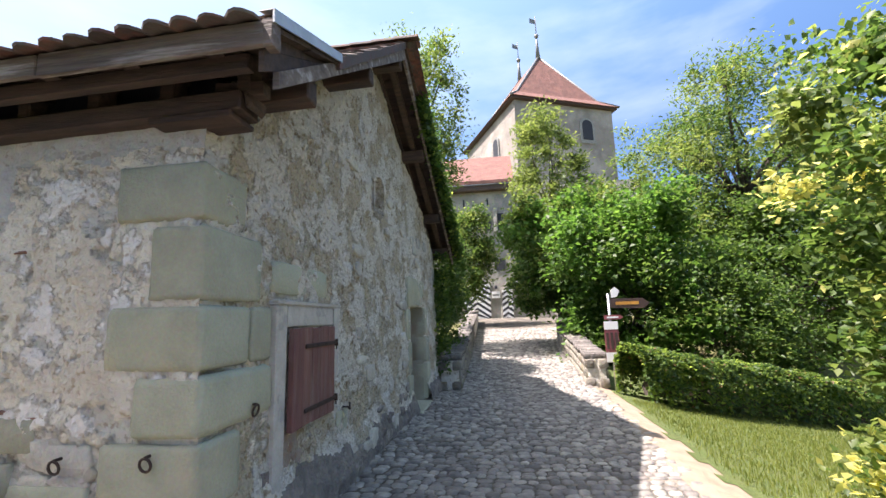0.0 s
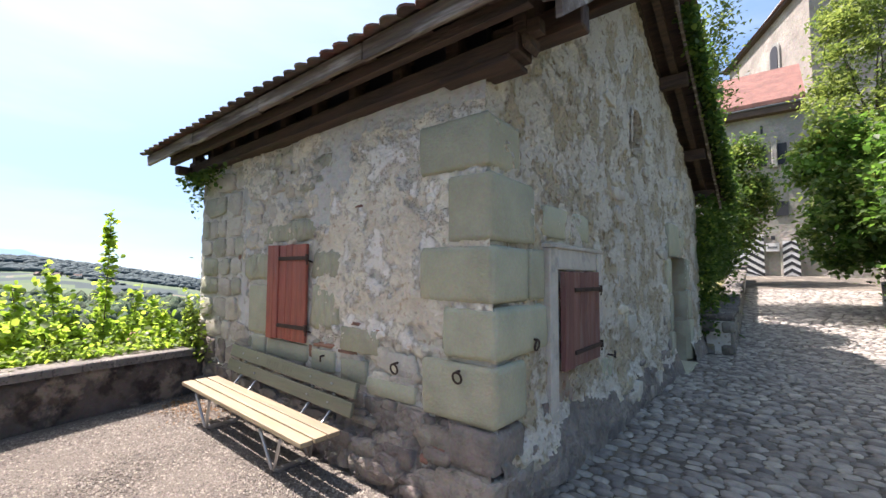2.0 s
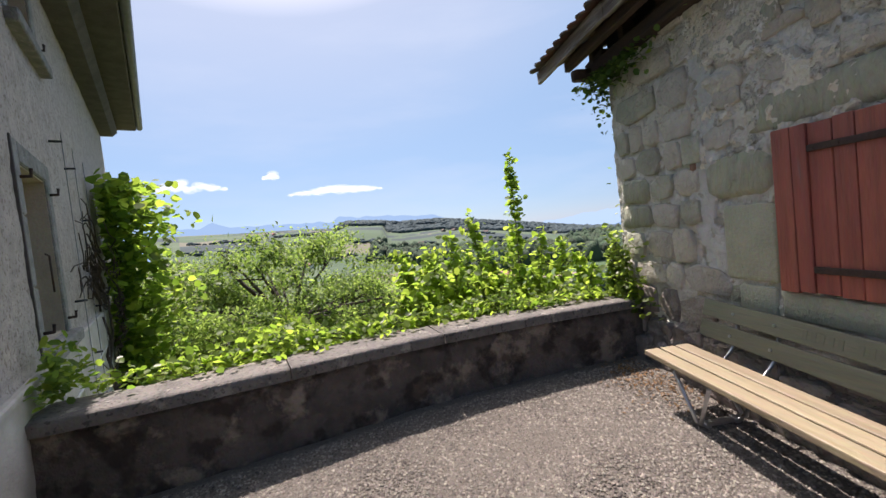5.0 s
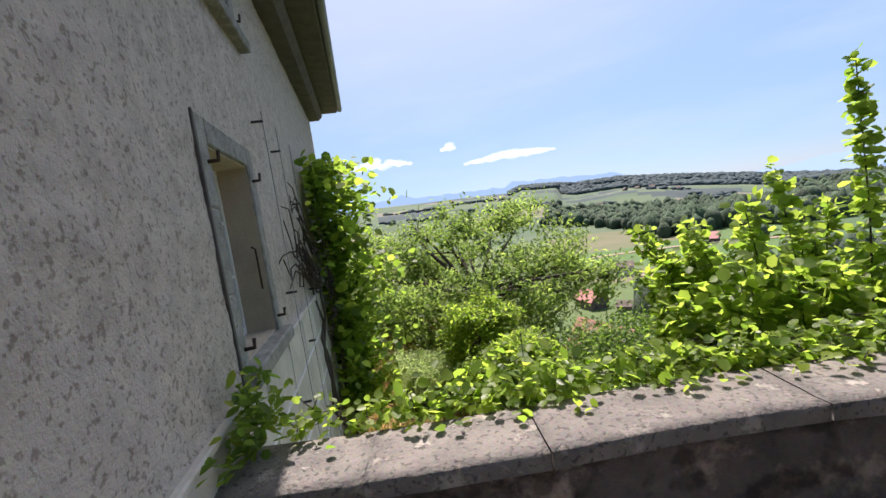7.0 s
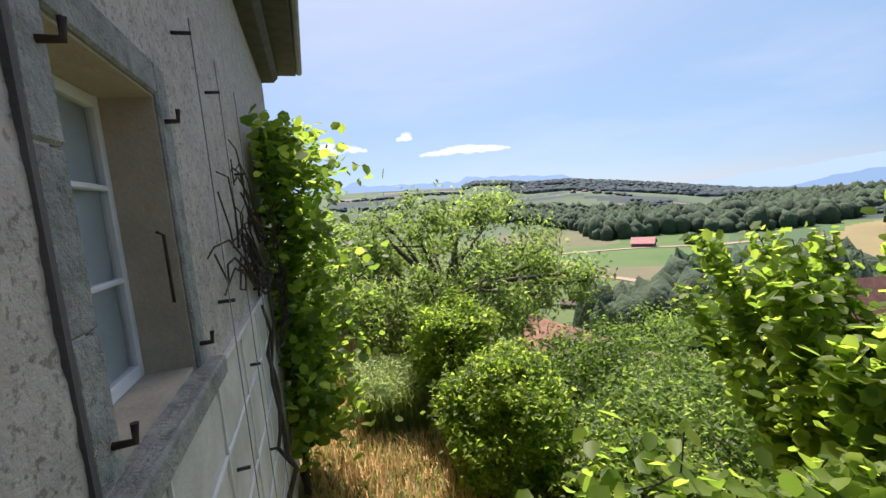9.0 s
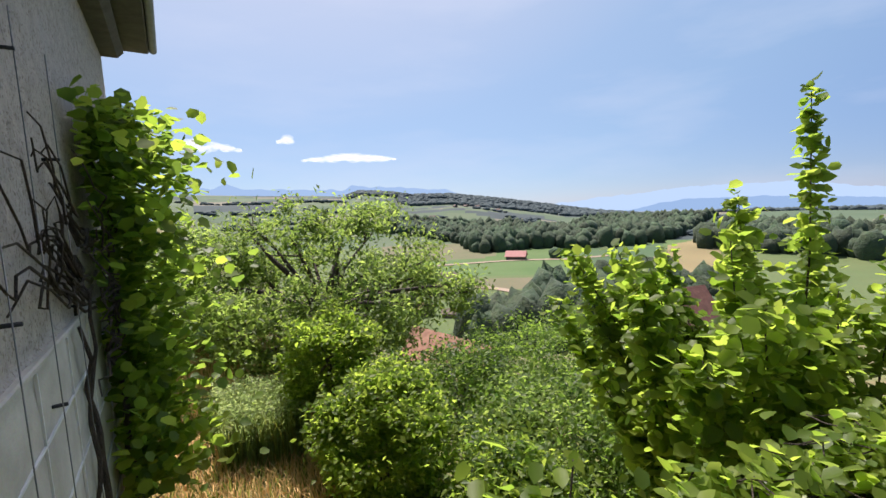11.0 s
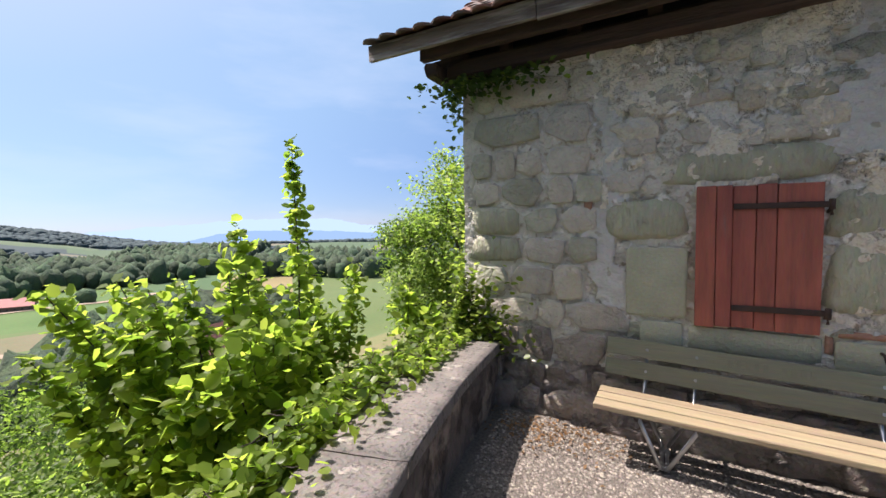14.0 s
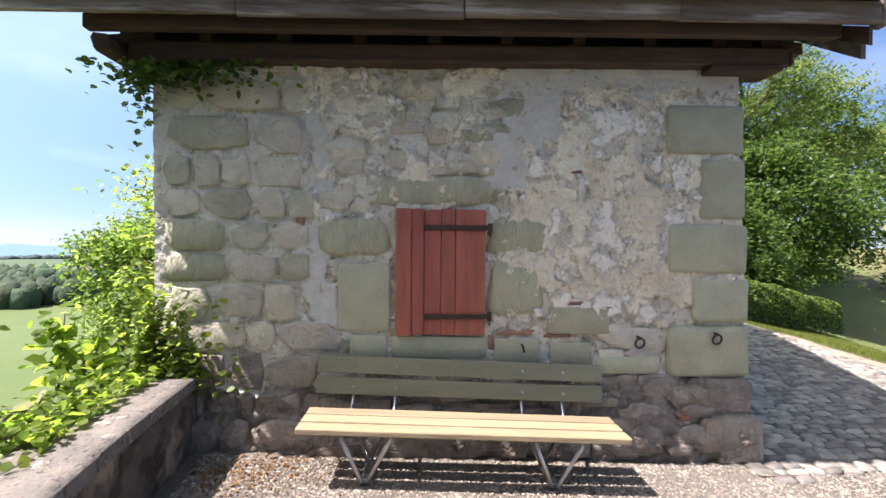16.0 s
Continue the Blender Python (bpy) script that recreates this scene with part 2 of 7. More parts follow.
    "castle_wall": mat("castle_wall", (0.33, 0.31, 0.27), (0.23, 0.22, 0.19), 0.9, 0.95, 0.8, 6, c3=(0.40, 0.37, 0.32), scale3=0.4, dist=0.05),
    "wall_stone": mat("wall_stone", (0.31, 0.28, 0.23), (0.19, 0.175, 0.145), 5, 0.95, 0.9, 25, c3=(0.30, 0.27, 0.12), scale3=2, cut3=(0.58, 0.7), rand=0.25, dist=0.03),
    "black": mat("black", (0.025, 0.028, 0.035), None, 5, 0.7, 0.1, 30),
    "lead": mat("lead", (0.20, 0.21, 0.22), (0.14, 0.15, 0.15), 5, 0.6, 0.2, 30, metal=0.3),
    "flashing": mat("flashing", (0.42, 0.44, 0.44), (0.34, 0.36, 0.36), 5, 0.45, 0.1, 30, metal=0.5),
    "bark": mat("bark", (0.11, 0.085, 0.065), (0.06, 0.048, 0.038), 9, 0.95, 1.0, 30, stretch=(3, 3, 0.7), dist=0.03),
    "sign_brown": mat("sign_brown", (0.07, 0.04, 0.035), None, 5, 0.5, 0.05, 30),
    "sign_red": mat("sign_red", (0.27, 0.075, 0.085), None, 5, 0.5, 0.05, 30),
    "sign_orange": mat("sign_orange", (0.55, 0.26, 0.05), None, 5, 0.5, 0.05, 30),
    "sign_white": mat("sign_white", (0.72, 0.72, 0.72), (0.68, 0.68, 0.68), 5, 0.5, 0.05, 30),
    "dry_grass": mat("dry_grass", (0.42, 0.29, 0.12), (0.30, 0.20, 0.09), 4, 0.95, 0.8, 60, c3=(0.20, 0.20, 0.06), scale3=1.0, cut3=(0.5, 0.6)),
}
M["leaf_lime"] = leaf_mat("leaf_lime", (0.065, 0.125, 0.02), (0.155, 0.22, 0.042), 0.5)
M["leaf_mid"] = leaf_mat("leaf_mid", (0.045, 0.10, 0.018), (0.11, 0.19, 0.035), 0.42)
M["leaf_maple"] = leaf_mat("leaf_maple", (0.026, 0.075, 0.014), (0.07, 0.15, 0.028), 0.3)
M["leaf_walnut"] = leaf_mat("leaf_walnut", (0.045, 0.092, 0.02), (0.105, 0.165, 0.04), 0.34)
M["leaf_lane"] = leaf_mat("leaf_lane", (0.026, 0.064, 0.014), (0.068, 0.118, 0.028), 0.26)
M["leaf_lane_light"] = leaf_mat("leaf_lane_light", (0.05, 0.09, 0.022), (0.115, 0.155, 0.045), 0.3)
M["leaf_dark"] = leaf_mat("leaf_dark", (0.022, 0.055, 0.014), (0.06, 0.11, 0.025), 0.32)
M["leaf_ash"] = leaf_mat("leaf_ash", (0.075, 0.14, 0.035), (0.15, 0.22, 0.06), 0.45)
M["leaf_hazel"] = leaf_mat("leaf_hazel", (0.064, 0.13, 0.018), (0.165, 0.25, 0.042), 0.5)
M["leaf_ivy"] = leaf_mat("leaf_ivy", (0.05, 0.10, 0.02), (0.16, 0.23, 0.05), 0.35, 0.4)
M["leaf_yellow"] = leaf_mat("leaf_yellow", (0.26, 0.30, 0.09), (0.38, 0.38, 0.15), 0.4)
M["leaf_brown"] = leaf_mat("leaf_brown", (0.09, 0.06, 0.035), (0.20, 0.13, 0.07), 0.2)
M["grass"] = leaf_mat("grass", (0.075, 0.115, 0.025), (0.15, 0.175, 0.05), 0.25)
M["straw"] = leaf_mat("straw", (0.28, 0.205, 0.11), (0.38, 0.30, 0.17), 0.2)
M["herb"] = leaf_mat("herb", (0.09, 0.15, 0.06), (0.19, 0.26, 0.11), 0.35)
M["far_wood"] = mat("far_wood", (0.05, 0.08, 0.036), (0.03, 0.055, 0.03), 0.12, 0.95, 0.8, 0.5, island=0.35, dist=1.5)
# distant woods: aerial haze put into the base colour as extra blue
M["hazed_wood"] = mat("hazed_wood", (0.040, 0.064, 0.066), (0.033, 0.055, 0.058), 0.02, 0.95, 0.3, 0.2, island=0.14, dist=2)


# ---- building helpers ----
def mesh_of(name, verts, faces, material=None, smooth=False):
    me = bpy.data.meshes.new(name)
    me.from_pydata([tuple(v) for v in verts], [], [tuple(f) for f in faces])
    if material:
        for one in (material if isinstance(material, (list, tuple)) else (material,)):
            me.materials.append(one)
    if smooth:
        me.polygons.foreach_set("use_smooth", [True] * len(me.polygons))
    me.update()
    return me


def bm_mesh(name, bm, material, smooth=False):
    bmesh.ops.recalc_face_normals(bm, faces=bm.faces)
    me = bpy.data.meshes.new(name)
    bm.to_mesh(me)
    bm.free()
    if material:
        me.materials.append(material)
    if smooth:
        me.polygons.foreach_set("use_smooth", [True] * len(me.polygons))
    return me


def part(name, bm, material, parent, label="", smooth=False):
    """One mesh object under a thing, or under a part."""
    ob = new(name, bm_mesh(name, bm, material, smooth))
    ob.parent = parent
    if label:
        ob["label"] = label
    return ob


def piece(name, me, parent, m):
    """A piece that shares the mesh me, at the pose m."""
    ob = new(name, me)
    ob.parent = parent
    ob.matrix_basis = m
    return ob


def thing(name, label, category, at=(0, 0, 0), rot=(0, 0, 0), group="", kind=""):
    ob = new(name)
    ob.matrix_basis = pose(*at, *rot)
    ob.empty_display_size = 0.1
    return tagged(ob, label, category, group, kind)


def solo(name, me, label, category, kind="", group="", m=None):
    ob = new(name, me)
    if m is not None:
        ob.matrix_basis = m
    return tagged(ob, label, category, group, kind)


def add_box(bm, lo, hi, bevel=0.0, m=None, jitter=0.0, seg=1):
    """A box between two corners, bevelled, optionally turned by m and worn."""
    r = bmesh.ops.create_cube(bm, size=1)
    vs = r["verts"]
    for v in vs:
        v.co = Vector([(lo[i] + hi[i]) / 2 + v.co[i] * (hi[i] - lo[i]) for i in range(3)])
    if bevel:
        es = list({e for v in vs for e in v.link_edges})
        r2 = bmesh.ops.bevel(bm, geom=es, offset=bevel, segments=seg, profile=0.6, affect="EDGES")
        vs = list({v for f in r2["faces"] for v in f.verts})
    if jitter:
        for v in vs:
            v.co += Vector([random.uniform(-jitter, jitter) for _ in range(3)])
    if m is not None:
        for v in vs:
            v.co = m @ v.co
    return vs


def box_bm(lo, hi, bevel=0.0, m=None, jitter=0.0, seg=1):
    bm = bmesh.new()
    add_box(bm, lo, hi, bevel, m, jitter, seg)
    return bm


def add_tube(bm, pts, radii, sides=8, caps=True):
    """A tapered tube along points."""
    pts = [Vector(p) for p in pts]
    if isinstance(radii, (int, float)):
        radii = [radii] * len(pts)
    rings = []
    ref = Vector((0.31, 0.17, 0.93))
    for i, p in enumerate(pts):
        d = (pts[min(i + 1, len(pts) - 1)] - pts[max(i - 1, 0)]).normalized()
        a = d.cross(ref)
        if a.length < 1e-3:
            a = d.cross(Vector((1, 0, 0)))
        a.normalize()
        b = d.cross(a)
        rings.append([bm.verts.new(p + (a * math.cos(k * math.tau / sides) + b * math.sin(k * math.tau / sides)) * radii[i]) for k in range(sides)])
    for r0, r1 in zip(rings, rings[1:]):
        for k in range(sides):
            f = bm.faces.new((r0[k], r0[(k + 1) % sides], r1[(k + 1) % sides], r1[k]))
            f.smooth = True
    if caps:
        bm.faces.new(rings[0])
        bm.faces.new(rings[-1])
    return bm


def tube_bm(pts, radii, sides=8):
    return add_tube(bmesh.new(), pts, radii, sides)


def extrude_poly(points, thick, axis=Vector((0, 0, 1))):
    """A flat polygon of 3D points given a thickness along axis."""
    bm = bmesh.new()
    a = [bm.verts.new(p) for p in points]
    b = [bm.verts.new(Vector(p) + axis * thick) for p in points]
    bm.faces.new(a)
    bm.faces.new(list(reversed(b)))
    n = len(a)
    for i in range(n):
        bm.faces.new((a[i], a[(i + 1) % n], b[(i + 1) % n], b[i]))
    return bm


def worn_stone(seed, jit=0.06, bev=0.16):
    """A unit stone with rounded, uneven edges."""
    rnd = random.Random(seed)
    bm = bmesh.new()
    bmesh.ops.create_cube(bm, size=1)
    bmesh.ops.bevel(bm, geom=list(bm.edges), offset=bev, segments=1, profile=0.7, affect="EDGES")
    for v in bm.verts:
        v.co += Vector([rnd.uniform(-jit, jit) for _ in range(3)])
    return bm


def field_stone(seed):
    """A unit stone with an irregular outline and a pillowed face towards -y."""
    rnd = random.Random(seed)
    n = rnd.choice((7, 8, 9))
    out = []
    for k in range(n):
        a = (k + rnd.uniform(-0.3, 0.3)) * math.tau / n
        c, s = math.cos(a), math.sin(a)
        q = 0.5 * rnd.uniform(0.92, 1.06) / (abs(c) ** 7 + abs(s) ** 7) ** (1 / 7)
        out.append((c * q, s * q))
    bm = bmesh.new()
    rings = []
    for y, f in ((0.5, 1.0), (-0.38, 1.0), (-0.47, 0.95), (-0.5, 0.86)):
        rings.append([bm.verts.new((x * f + rnd.uniform(-0.012, 0.012), y + rnd.uniform(-0.04, 0.04), z * f + rnd.uniform(-0.012, 0.012))) for x, z in out])
    for a, b in zip(rings, rings[1:]):
        for k in range(n):
            bm.faces.new((a[k], a[(k + 1) % n], b[(k + 1) % n], b[k]))
    bm.faces.new(rings[-1])
    bmesh.ops.recalc_face_normals(bm, faces=list(bm.faces))
    return bm


STONES = {}


def stones_of(key, count=6, jit=0.06, bev=0.16):
    if key not in STONES:
        shape = (lambda i: field_stone(17 * i + 5)) if key.endswith("rubble") else (lambda i: worn_stone(11 * i + 3, jit, bev))
        STONES[key] = [bm_mesh("stone_" + key, shape(i), M[key], True) for i in range(count)]
    return STONES[key]


def fbm(x, y, z=0.0, octaves=4):
    return noise.fractal(Vector((x, y, z)), 1.0, 2.0, octaves)


# ---- ground ----
INNER = [(-1.50, 0.3), (-1.50, -0.05), (-1.40, -1.0), (-1.26, -1.8), (-1.06, -2.6), (-0.85, -3.2), (-0.66, -3.8), (-0.52, -4.3), (-0.40, -4.80)]
HOUSE_P, HOUSE_D = Vector((-1.0, -5.08, 0)), Vector((-0.895, -0.446, 0)).normalized()
HOUSE_N = Vector((HOUSE_D.y, -HOUSE_D.x, 0))


def smooth01(a, b, x):
    u = max(0.0, min(1.0, (x - a) / (b - a)))
    return u * u * (3 - 2 * u)


def gz(x, y):
    """Height of the yard, the lane and the lawn."""
    z = 0.03 - 0.045 * (max(-3.0, min(x, 3.4)) + 0.2) + 0.036 * max(0.0, min(y, 4.2))
    z += 0.077 * max(0.0, min(y, 34.0) - 8.0)
    if x > 6.8:
        z -= min(2.3, 0.23 * (x - 6.8)) * smooth01(18, 9, y - 0.45 * (x - 6.8))
    return z


def edge_x(y):
    """Where the yard ends above the garden."""
    if y > 0:
        return -1.9 + 0.12 * y
    for (x0, y0), (x1, y1) in zip(INNER, INNER[1:]):
        if y1 <= y <= y0:
            return x0 + (x1 - x0) * (y - y0) / (y1 - y0) - 0.25
    return -0.65 + 2.0 * min(0.0, y + 4.8) + 0.9 * smooth01(-4.8, -5.3, y)


HORIZON = [(90, -1.5), (115, -2.0), (127, -1.9), (137, -2.1), (144.5, -2.4), (153.6, -1.45), (158.2, -0.7), (161.2, -0.2), (165.6, 0.5), (172.5, 1.45), (177.7, 1.55), (181, 2.0), (184.6, 2.25), (186.2, 1.75), (190, 2.0), (197, 2.2), (207, 2.6), (225, 2.4), (270, 0), (300, -0.5)]


def horizon(az):
    az %= 360
    for (a, e), (b, f) in zip(HORIZON, HORIZON[1:]):
        if a <= az <= b:
            return e + (f - e) * (az - a) / (b - a)
    return -0.5


def terrain(x, y):
    out = edge_x(y) - x
    if out <= 0:
        return gz(x, y) - 0.10 - 0.02 * max(0.0, x - 12) - 0.01 * max(0, -y - 6)
    r, az = math.hypot(x, y), math.degrees(math.atan2(y, x))
    drop = smooth01(0.15, 0.5, out)
    g = -2.25 - 0.09 * min(out, 9) - 0.30 * max(0.0, min(out, 20) - 9) - 0.36 * max(0.0, min(out, 190) - 20)
    g -= 1.2 * smooth01(-3, 3, y)
    floor = -62 + 5 * fbm(x / 260, y / 260) * smooth01(150, 500, r)
    g = max(g, floor) if out > 60 else g
    if r > 650:
        crest, face = horizon(az) - 0.1, 0.35 + 1.0 * smooth01(140, 160, az)
        foot = max(-64, 1.7 + 1650 * math.tan(radians(crest - face)))
        top = 1.7 + 2450 * math.tan(radians(crest))
        roll = 15 * fbm(x / 420, y / 420, 3.3) * smooth01(650, 1000, r) * (1 - smooth01(1500, 2000, r))
        g = floor + (foot - floor) * smooth01(650, 1650, r) + (top - foot) * smooth01(1600, 2450, r) + roll
        g -= 0.03 * max(0.0, r - 2500)
    base = gz(x, y) - 0.10
    return base * (1 - drop) + g * drop + 0.05 * fbm(x, y, 1.0) * drop


def field_index(x, y):
    r = math.hypot(x, y)
    if r < 160:
        return 0
    if 160 <= r < 700:
        bear = math.degrees(math.atan2(y, x)) % 360
        if 166.5 < bear < 182 and r > 492 - 3 * (bear - 168):
            return 2
        if bear < 149 - 0.02 * (r - 400) and r > 350:
            return 3 if bear > 138 else 5
        if 146 < bear < 155 and r > 440:
            return 4
        if 360 < r and bear < 180:
            return 1
        if 300 < r <= 345 and bear > 160:
            return 2
        return 5
    # beyond 700 m the bluer far tones carry the haze in their colour
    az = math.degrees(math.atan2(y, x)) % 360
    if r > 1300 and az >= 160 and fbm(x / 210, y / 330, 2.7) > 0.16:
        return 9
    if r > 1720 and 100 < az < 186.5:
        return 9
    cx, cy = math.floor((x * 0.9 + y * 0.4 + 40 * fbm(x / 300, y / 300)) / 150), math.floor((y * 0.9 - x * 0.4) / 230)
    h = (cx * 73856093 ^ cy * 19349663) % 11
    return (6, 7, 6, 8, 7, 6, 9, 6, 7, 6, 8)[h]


GROUND_MATS = [mat("meadow_near", (0.1, 0.115, 0.035), (0.16, 0.125, 0.055), 0.6, 0.95, 0.8, 8, c3=(0.10, 0.13, 0.035), scale3=0.15),
               mat("field_green", (0.05, 0.105, 0.022), (0.07, 0.12, 0.03), 0.02, 0.95, 0.3, 0.6),
               mat("field_tan", (0.125, 0.11, 0.06), (0.09, 0.10, 0.042), 0.012, 0.95, 0.3, 0.6),
               mat("field_wheat", (0.20, 0.16, 0.07), (0.165, 0.135, 0.06), 0.015, 0.95, 0.3, 0.6),
               mat("field_deep", (0.038, 0.085, 0.03), (0.05, 0.092, 0.033), 0.015, 0.95, 0.3, 0.6),
               mat("meadow", (0.065, 0.105, 0.028), (0.085, 0.115, 0.035), 0.02, 0.95, 0.3, 0.6),
               # the last four are far tones with distance haze mixed into the colour
               mat("hazed_meadow", (0.05, 0.088, 0.042), (0.056, 0.092, 0.046), 0.006, 0.95, 0.2, 0.3),
               mat("hazed_field", (0.072, 0.105, 0.05), (0.064, 0.098, 0.048), 0.006, 0.95, 0.2, 0.3),
               mat("hazed_crop", (0.135, 0.125, 0.085), (0.12, 0.118, 0.078), 0.006, 0.95, 0.2, 0.3),
               mat("hazed_hill_wood", (0.028, 0.047, 0.046), (0.023, 0.04, 0.041), 0.02, 0.95, 0.5, 0.2)]


def build_ground():
    azs, a = [], 0.0
    while a < 360 - 1e-6:
        azs.append(a)
        a += 0.5 if 98 <= a < 216 else 3.0
    rings = [0.4 * (3600 / 0.4) ** (i / 270) for i in range(271)]
    ox, oy = -0.4, -3.8
    verts = [(ox, oy, terrain(ox, oy))]
    for r in rings:
        for az in azs:
            x, y = ox + r * math.cos(radians(az)), oy + r * math.sin(radians(az))
            verts.append((x, y, terrain(x, y)))
    n = len(azs)
    faces, idx = [(0, 1 + k, 1 + (k + 1) % n) for k in range(n)], [0] * n
    for i in range(len(rings) - 1):
        for k in range(n):
            k2 = (k + 1) % n
            q = (1 + i * n + k, 1 + (i + 1) * n + k, 1 + (i + 1) * n + k2, 1 + i * n + k2)
            faces.append(q)
            v = verts[q[0]]
            idx.append(field_index(v[0], v[1]))
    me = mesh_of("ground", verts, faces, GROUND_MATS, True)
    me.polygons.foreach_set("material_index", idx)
    solo("ground", me, "rolling meadows and fields falling to a valley", "ground", "structure")


build_ground()


def sheet(name, x0, x1, y0, y1, step, lift, material, label, inside=None, category="ground"):
    nx, ny = int((x1 - x0) / step) + 1, int((y1 - y0) / step) + 1
    verts = []
    for j in range(ny + 1):
        for i in range(nx + 1):
            x, y = x0 + (x1 - x0) * i / nx, y0 + (y1 - y0) * j / ny
            verts.append((x, y, gz(x, y) + lift + 0.008 * fbm(x * 1.3, y * 1.3)))
    faces = []
    for j in range(ny):
        for i in range(nx):
            x, y = x0 + (x1 - x0) * (i + 0.5) / nx, y0 + (y1 - y0) * (j + 0.5) / ny
            if inside is None or inside(x, y):
                a = j * (nx + 1) + i
                faces.append((a, a + 1, a + nx + 2, a + nx + 1))
    return solo(name, mesh_of(name, verts, faces, material, True), label, category, "structure")


def road_left(y):
    return 2.8 if y < 7.8 else 3.5


def road_right(y):
    return 6.55 + 0.04 * y if y < 8 else 6.87 + 0.09 * (y - 8)


def in_yard(x, y):
    return x > edge_x(max(y, -4.8)) + 0.1 and y < 0.15 or (x > 5.5 and y < 1.2)


sheet("yard", -2.0, 14, -9, 1.2, 0.1, 0.0, M["gravel"], "pale loose gravel yard in front of the hut", in_yard)
sheet("lane", 2.4, 9.4, -0.6, 31, 0.08, 0.012, M["joint"], "earth joints of a cobbled lane climbing to the gate",
      lambda x, y: road_left(y) - (0.4 if y > 0.3 else 0.0) < x < road_right(y) + 0.1 and y > -0.35 + 0.1 * math.sin(x * 2.1) - 0.05 * (x - 3), "road")
sheet("verge_strip", 6.2, 11.5, 0.9, 8.6, 0.08, 0.022, M["dirt"], "sandy dirt strip between the cobbles and the lawn",
      lambda x, y: road_right(y) - 0.05 + 0.05 * fbm(x, y * 2) < x < road_right(y) + 0.55 + 0.14 * max(0, 3 - y) + 0.12 * fbm(x * 2, y * 2, 5))
M["lawn"] = mat("lawn", (0.085, 0.125, 0.028), (0.12, 0.145, 0.04), 5, 0.95, 1.0, 60, dist=0.03)
sheet("lawn", 6.8, 17, -3, 12.5, 0.12, 0.03, M["lawn"], "short mown green lawn sloping away from the lane",
      lambda x, y: x > road_right(y) + 0.42 + 0.14 * max(0, 3 - y) + 0.12 * fbm(x * 2, y * 2, 5) and y > 0.6 - 0.1 * (x - 7))

# ---- hut ----
X0, X1, DEPTH = -1.88, 2.83, 8.15


def gable_x(y):
    return 2.83 + 0.042 * min(y, 7)


def flare(z):
    return 0.14 * smooth01(0.62, 0.05, z)


def roof_z(y):
    """Underside of the roof above the walls."""
    return 3.25 + 0.735 * y if y < 3.4 else 3.25 + 0.735 * 3.4 - 0.515 * (y - 3.4)


def skin(name, us, vs, fn, material_of, mats, keep, label):
    verts, faces, idx = [], [], []
    for v in vs:
        for u in us:
            verts.append(fn(u, v))
    nu = len(us)
    for j in range(len(vs) - 1):
        for i in range(nu - 1):
            u, v = (us[i] + us[i + 1]) / 2, (vs[j] + vs[j + 1]) / 2
            if keep(u, v):
                faces.append((j * nu + i, j * nu + i + 1, (j + 1) * nu + i + 1, (j + 1) * nu + i))
                idx.append(material_of(u, v))
    me = mesh_of(name, verts, faces, mats, True)
    me.polygons.foreach_set("material_index", idx)
    return solo(name, me, label, "wall", "structure")


def rng(a, b, step):
    n = max(1, round((b - a) / step))
    return [a + (b - a) * i / n for i in range(n + 1)]


def front_region(x, z):
    """0 lime plaster, 1 mortar between stones, 2 dark foot, 3 grey cement repairs."""
    w = 0.12 * fbm(x * 2.2, z * 2.2, 7) + 0.05 * fbm(x * 9, z * 9, 8)
    if z < 0.50 + w:
        return 2
    if 0.80 + w < x < 1.32 + w and z > 2.50 + w or 0.74 + w < x < 1.06 + 0.6 * w and 2.10 + w < z < 2.6:
        return 3
    if x > 1.2 and z > 2.93 + 1.3 * w or 0.28 + 2 * w < x < 1.25 and 0.72 < z < 0.93 + w:
        return 3
    if x > 0.85 + w * 1.5 and z > 1.05 + w:
        return 0 if fbm(x * 3.1, z * 3.1, 21) > -0.42 else 1
    if -0.72 + w < x < 0.85 + w and z > 1.85 + w and fbm(x * 2.3, z * 2.3, 4) > -0.02:
        return 0
    if -0.72 + w < x < -0.50 + w and z > 1.0:
        return 3
    return 1


def front_pt(x, z):
    kind = front_region(x, z)
    d = 0.016 * fbm(x * 3, z * 3, 1)
    if kind == 0:
        d += 0.014 + 0.013 * fbm(x * 12, z * 12, 2, 4) + 0.008 * fbm(x * 27, z * 27, 5, 2)
    elif kind == 3:
        d += 0.006 + 0.006 * fbm(x * 9, z * 9, 3, 3)
    elif kind == 1:
        d += 0.014 * fbm(x * 11, z * 11, 2, 4) - 0.010
    else:
        d += 0.045 * fbm(x * 5, z * 6, 6) + 0.026 * fbm(x * 15, z * 17, 9, 3)
    bat = 0.10 * smooth01(3.0, 0.6, z) * (1 if x > 2 else 0) * smooth01(2.0, 2.8, x)
    return (x + bat + (-0.012 * fbm(z * 3, 1.7) if x < -1.8 else 0), -0.01 - d - flare(z), z)


wall_front = skin("wall_front", rng(X0, X1, 0.016), rng(-0.35, 3.15, 0.016), front_pt, front_region, [M["plaster"], M["mortar"], M["base_rubble"], M["cement"]],
                  lambda u, v: True, "weathered rubble wall with flaking pale plaster and grey mortar")


def gable_region(y, z):
    w = 0.3 * fbm(y, z, 9) + 0.08 * fbm(y * 6, z * 6, 3)
    if z < 0.34 + 0.6 * w:
        return 1
    return 0


NICHE = (3.42, 3.86, 3.35, 3.95)
DOOR2 = (5.42, 6.55, 0.0, 1.98)


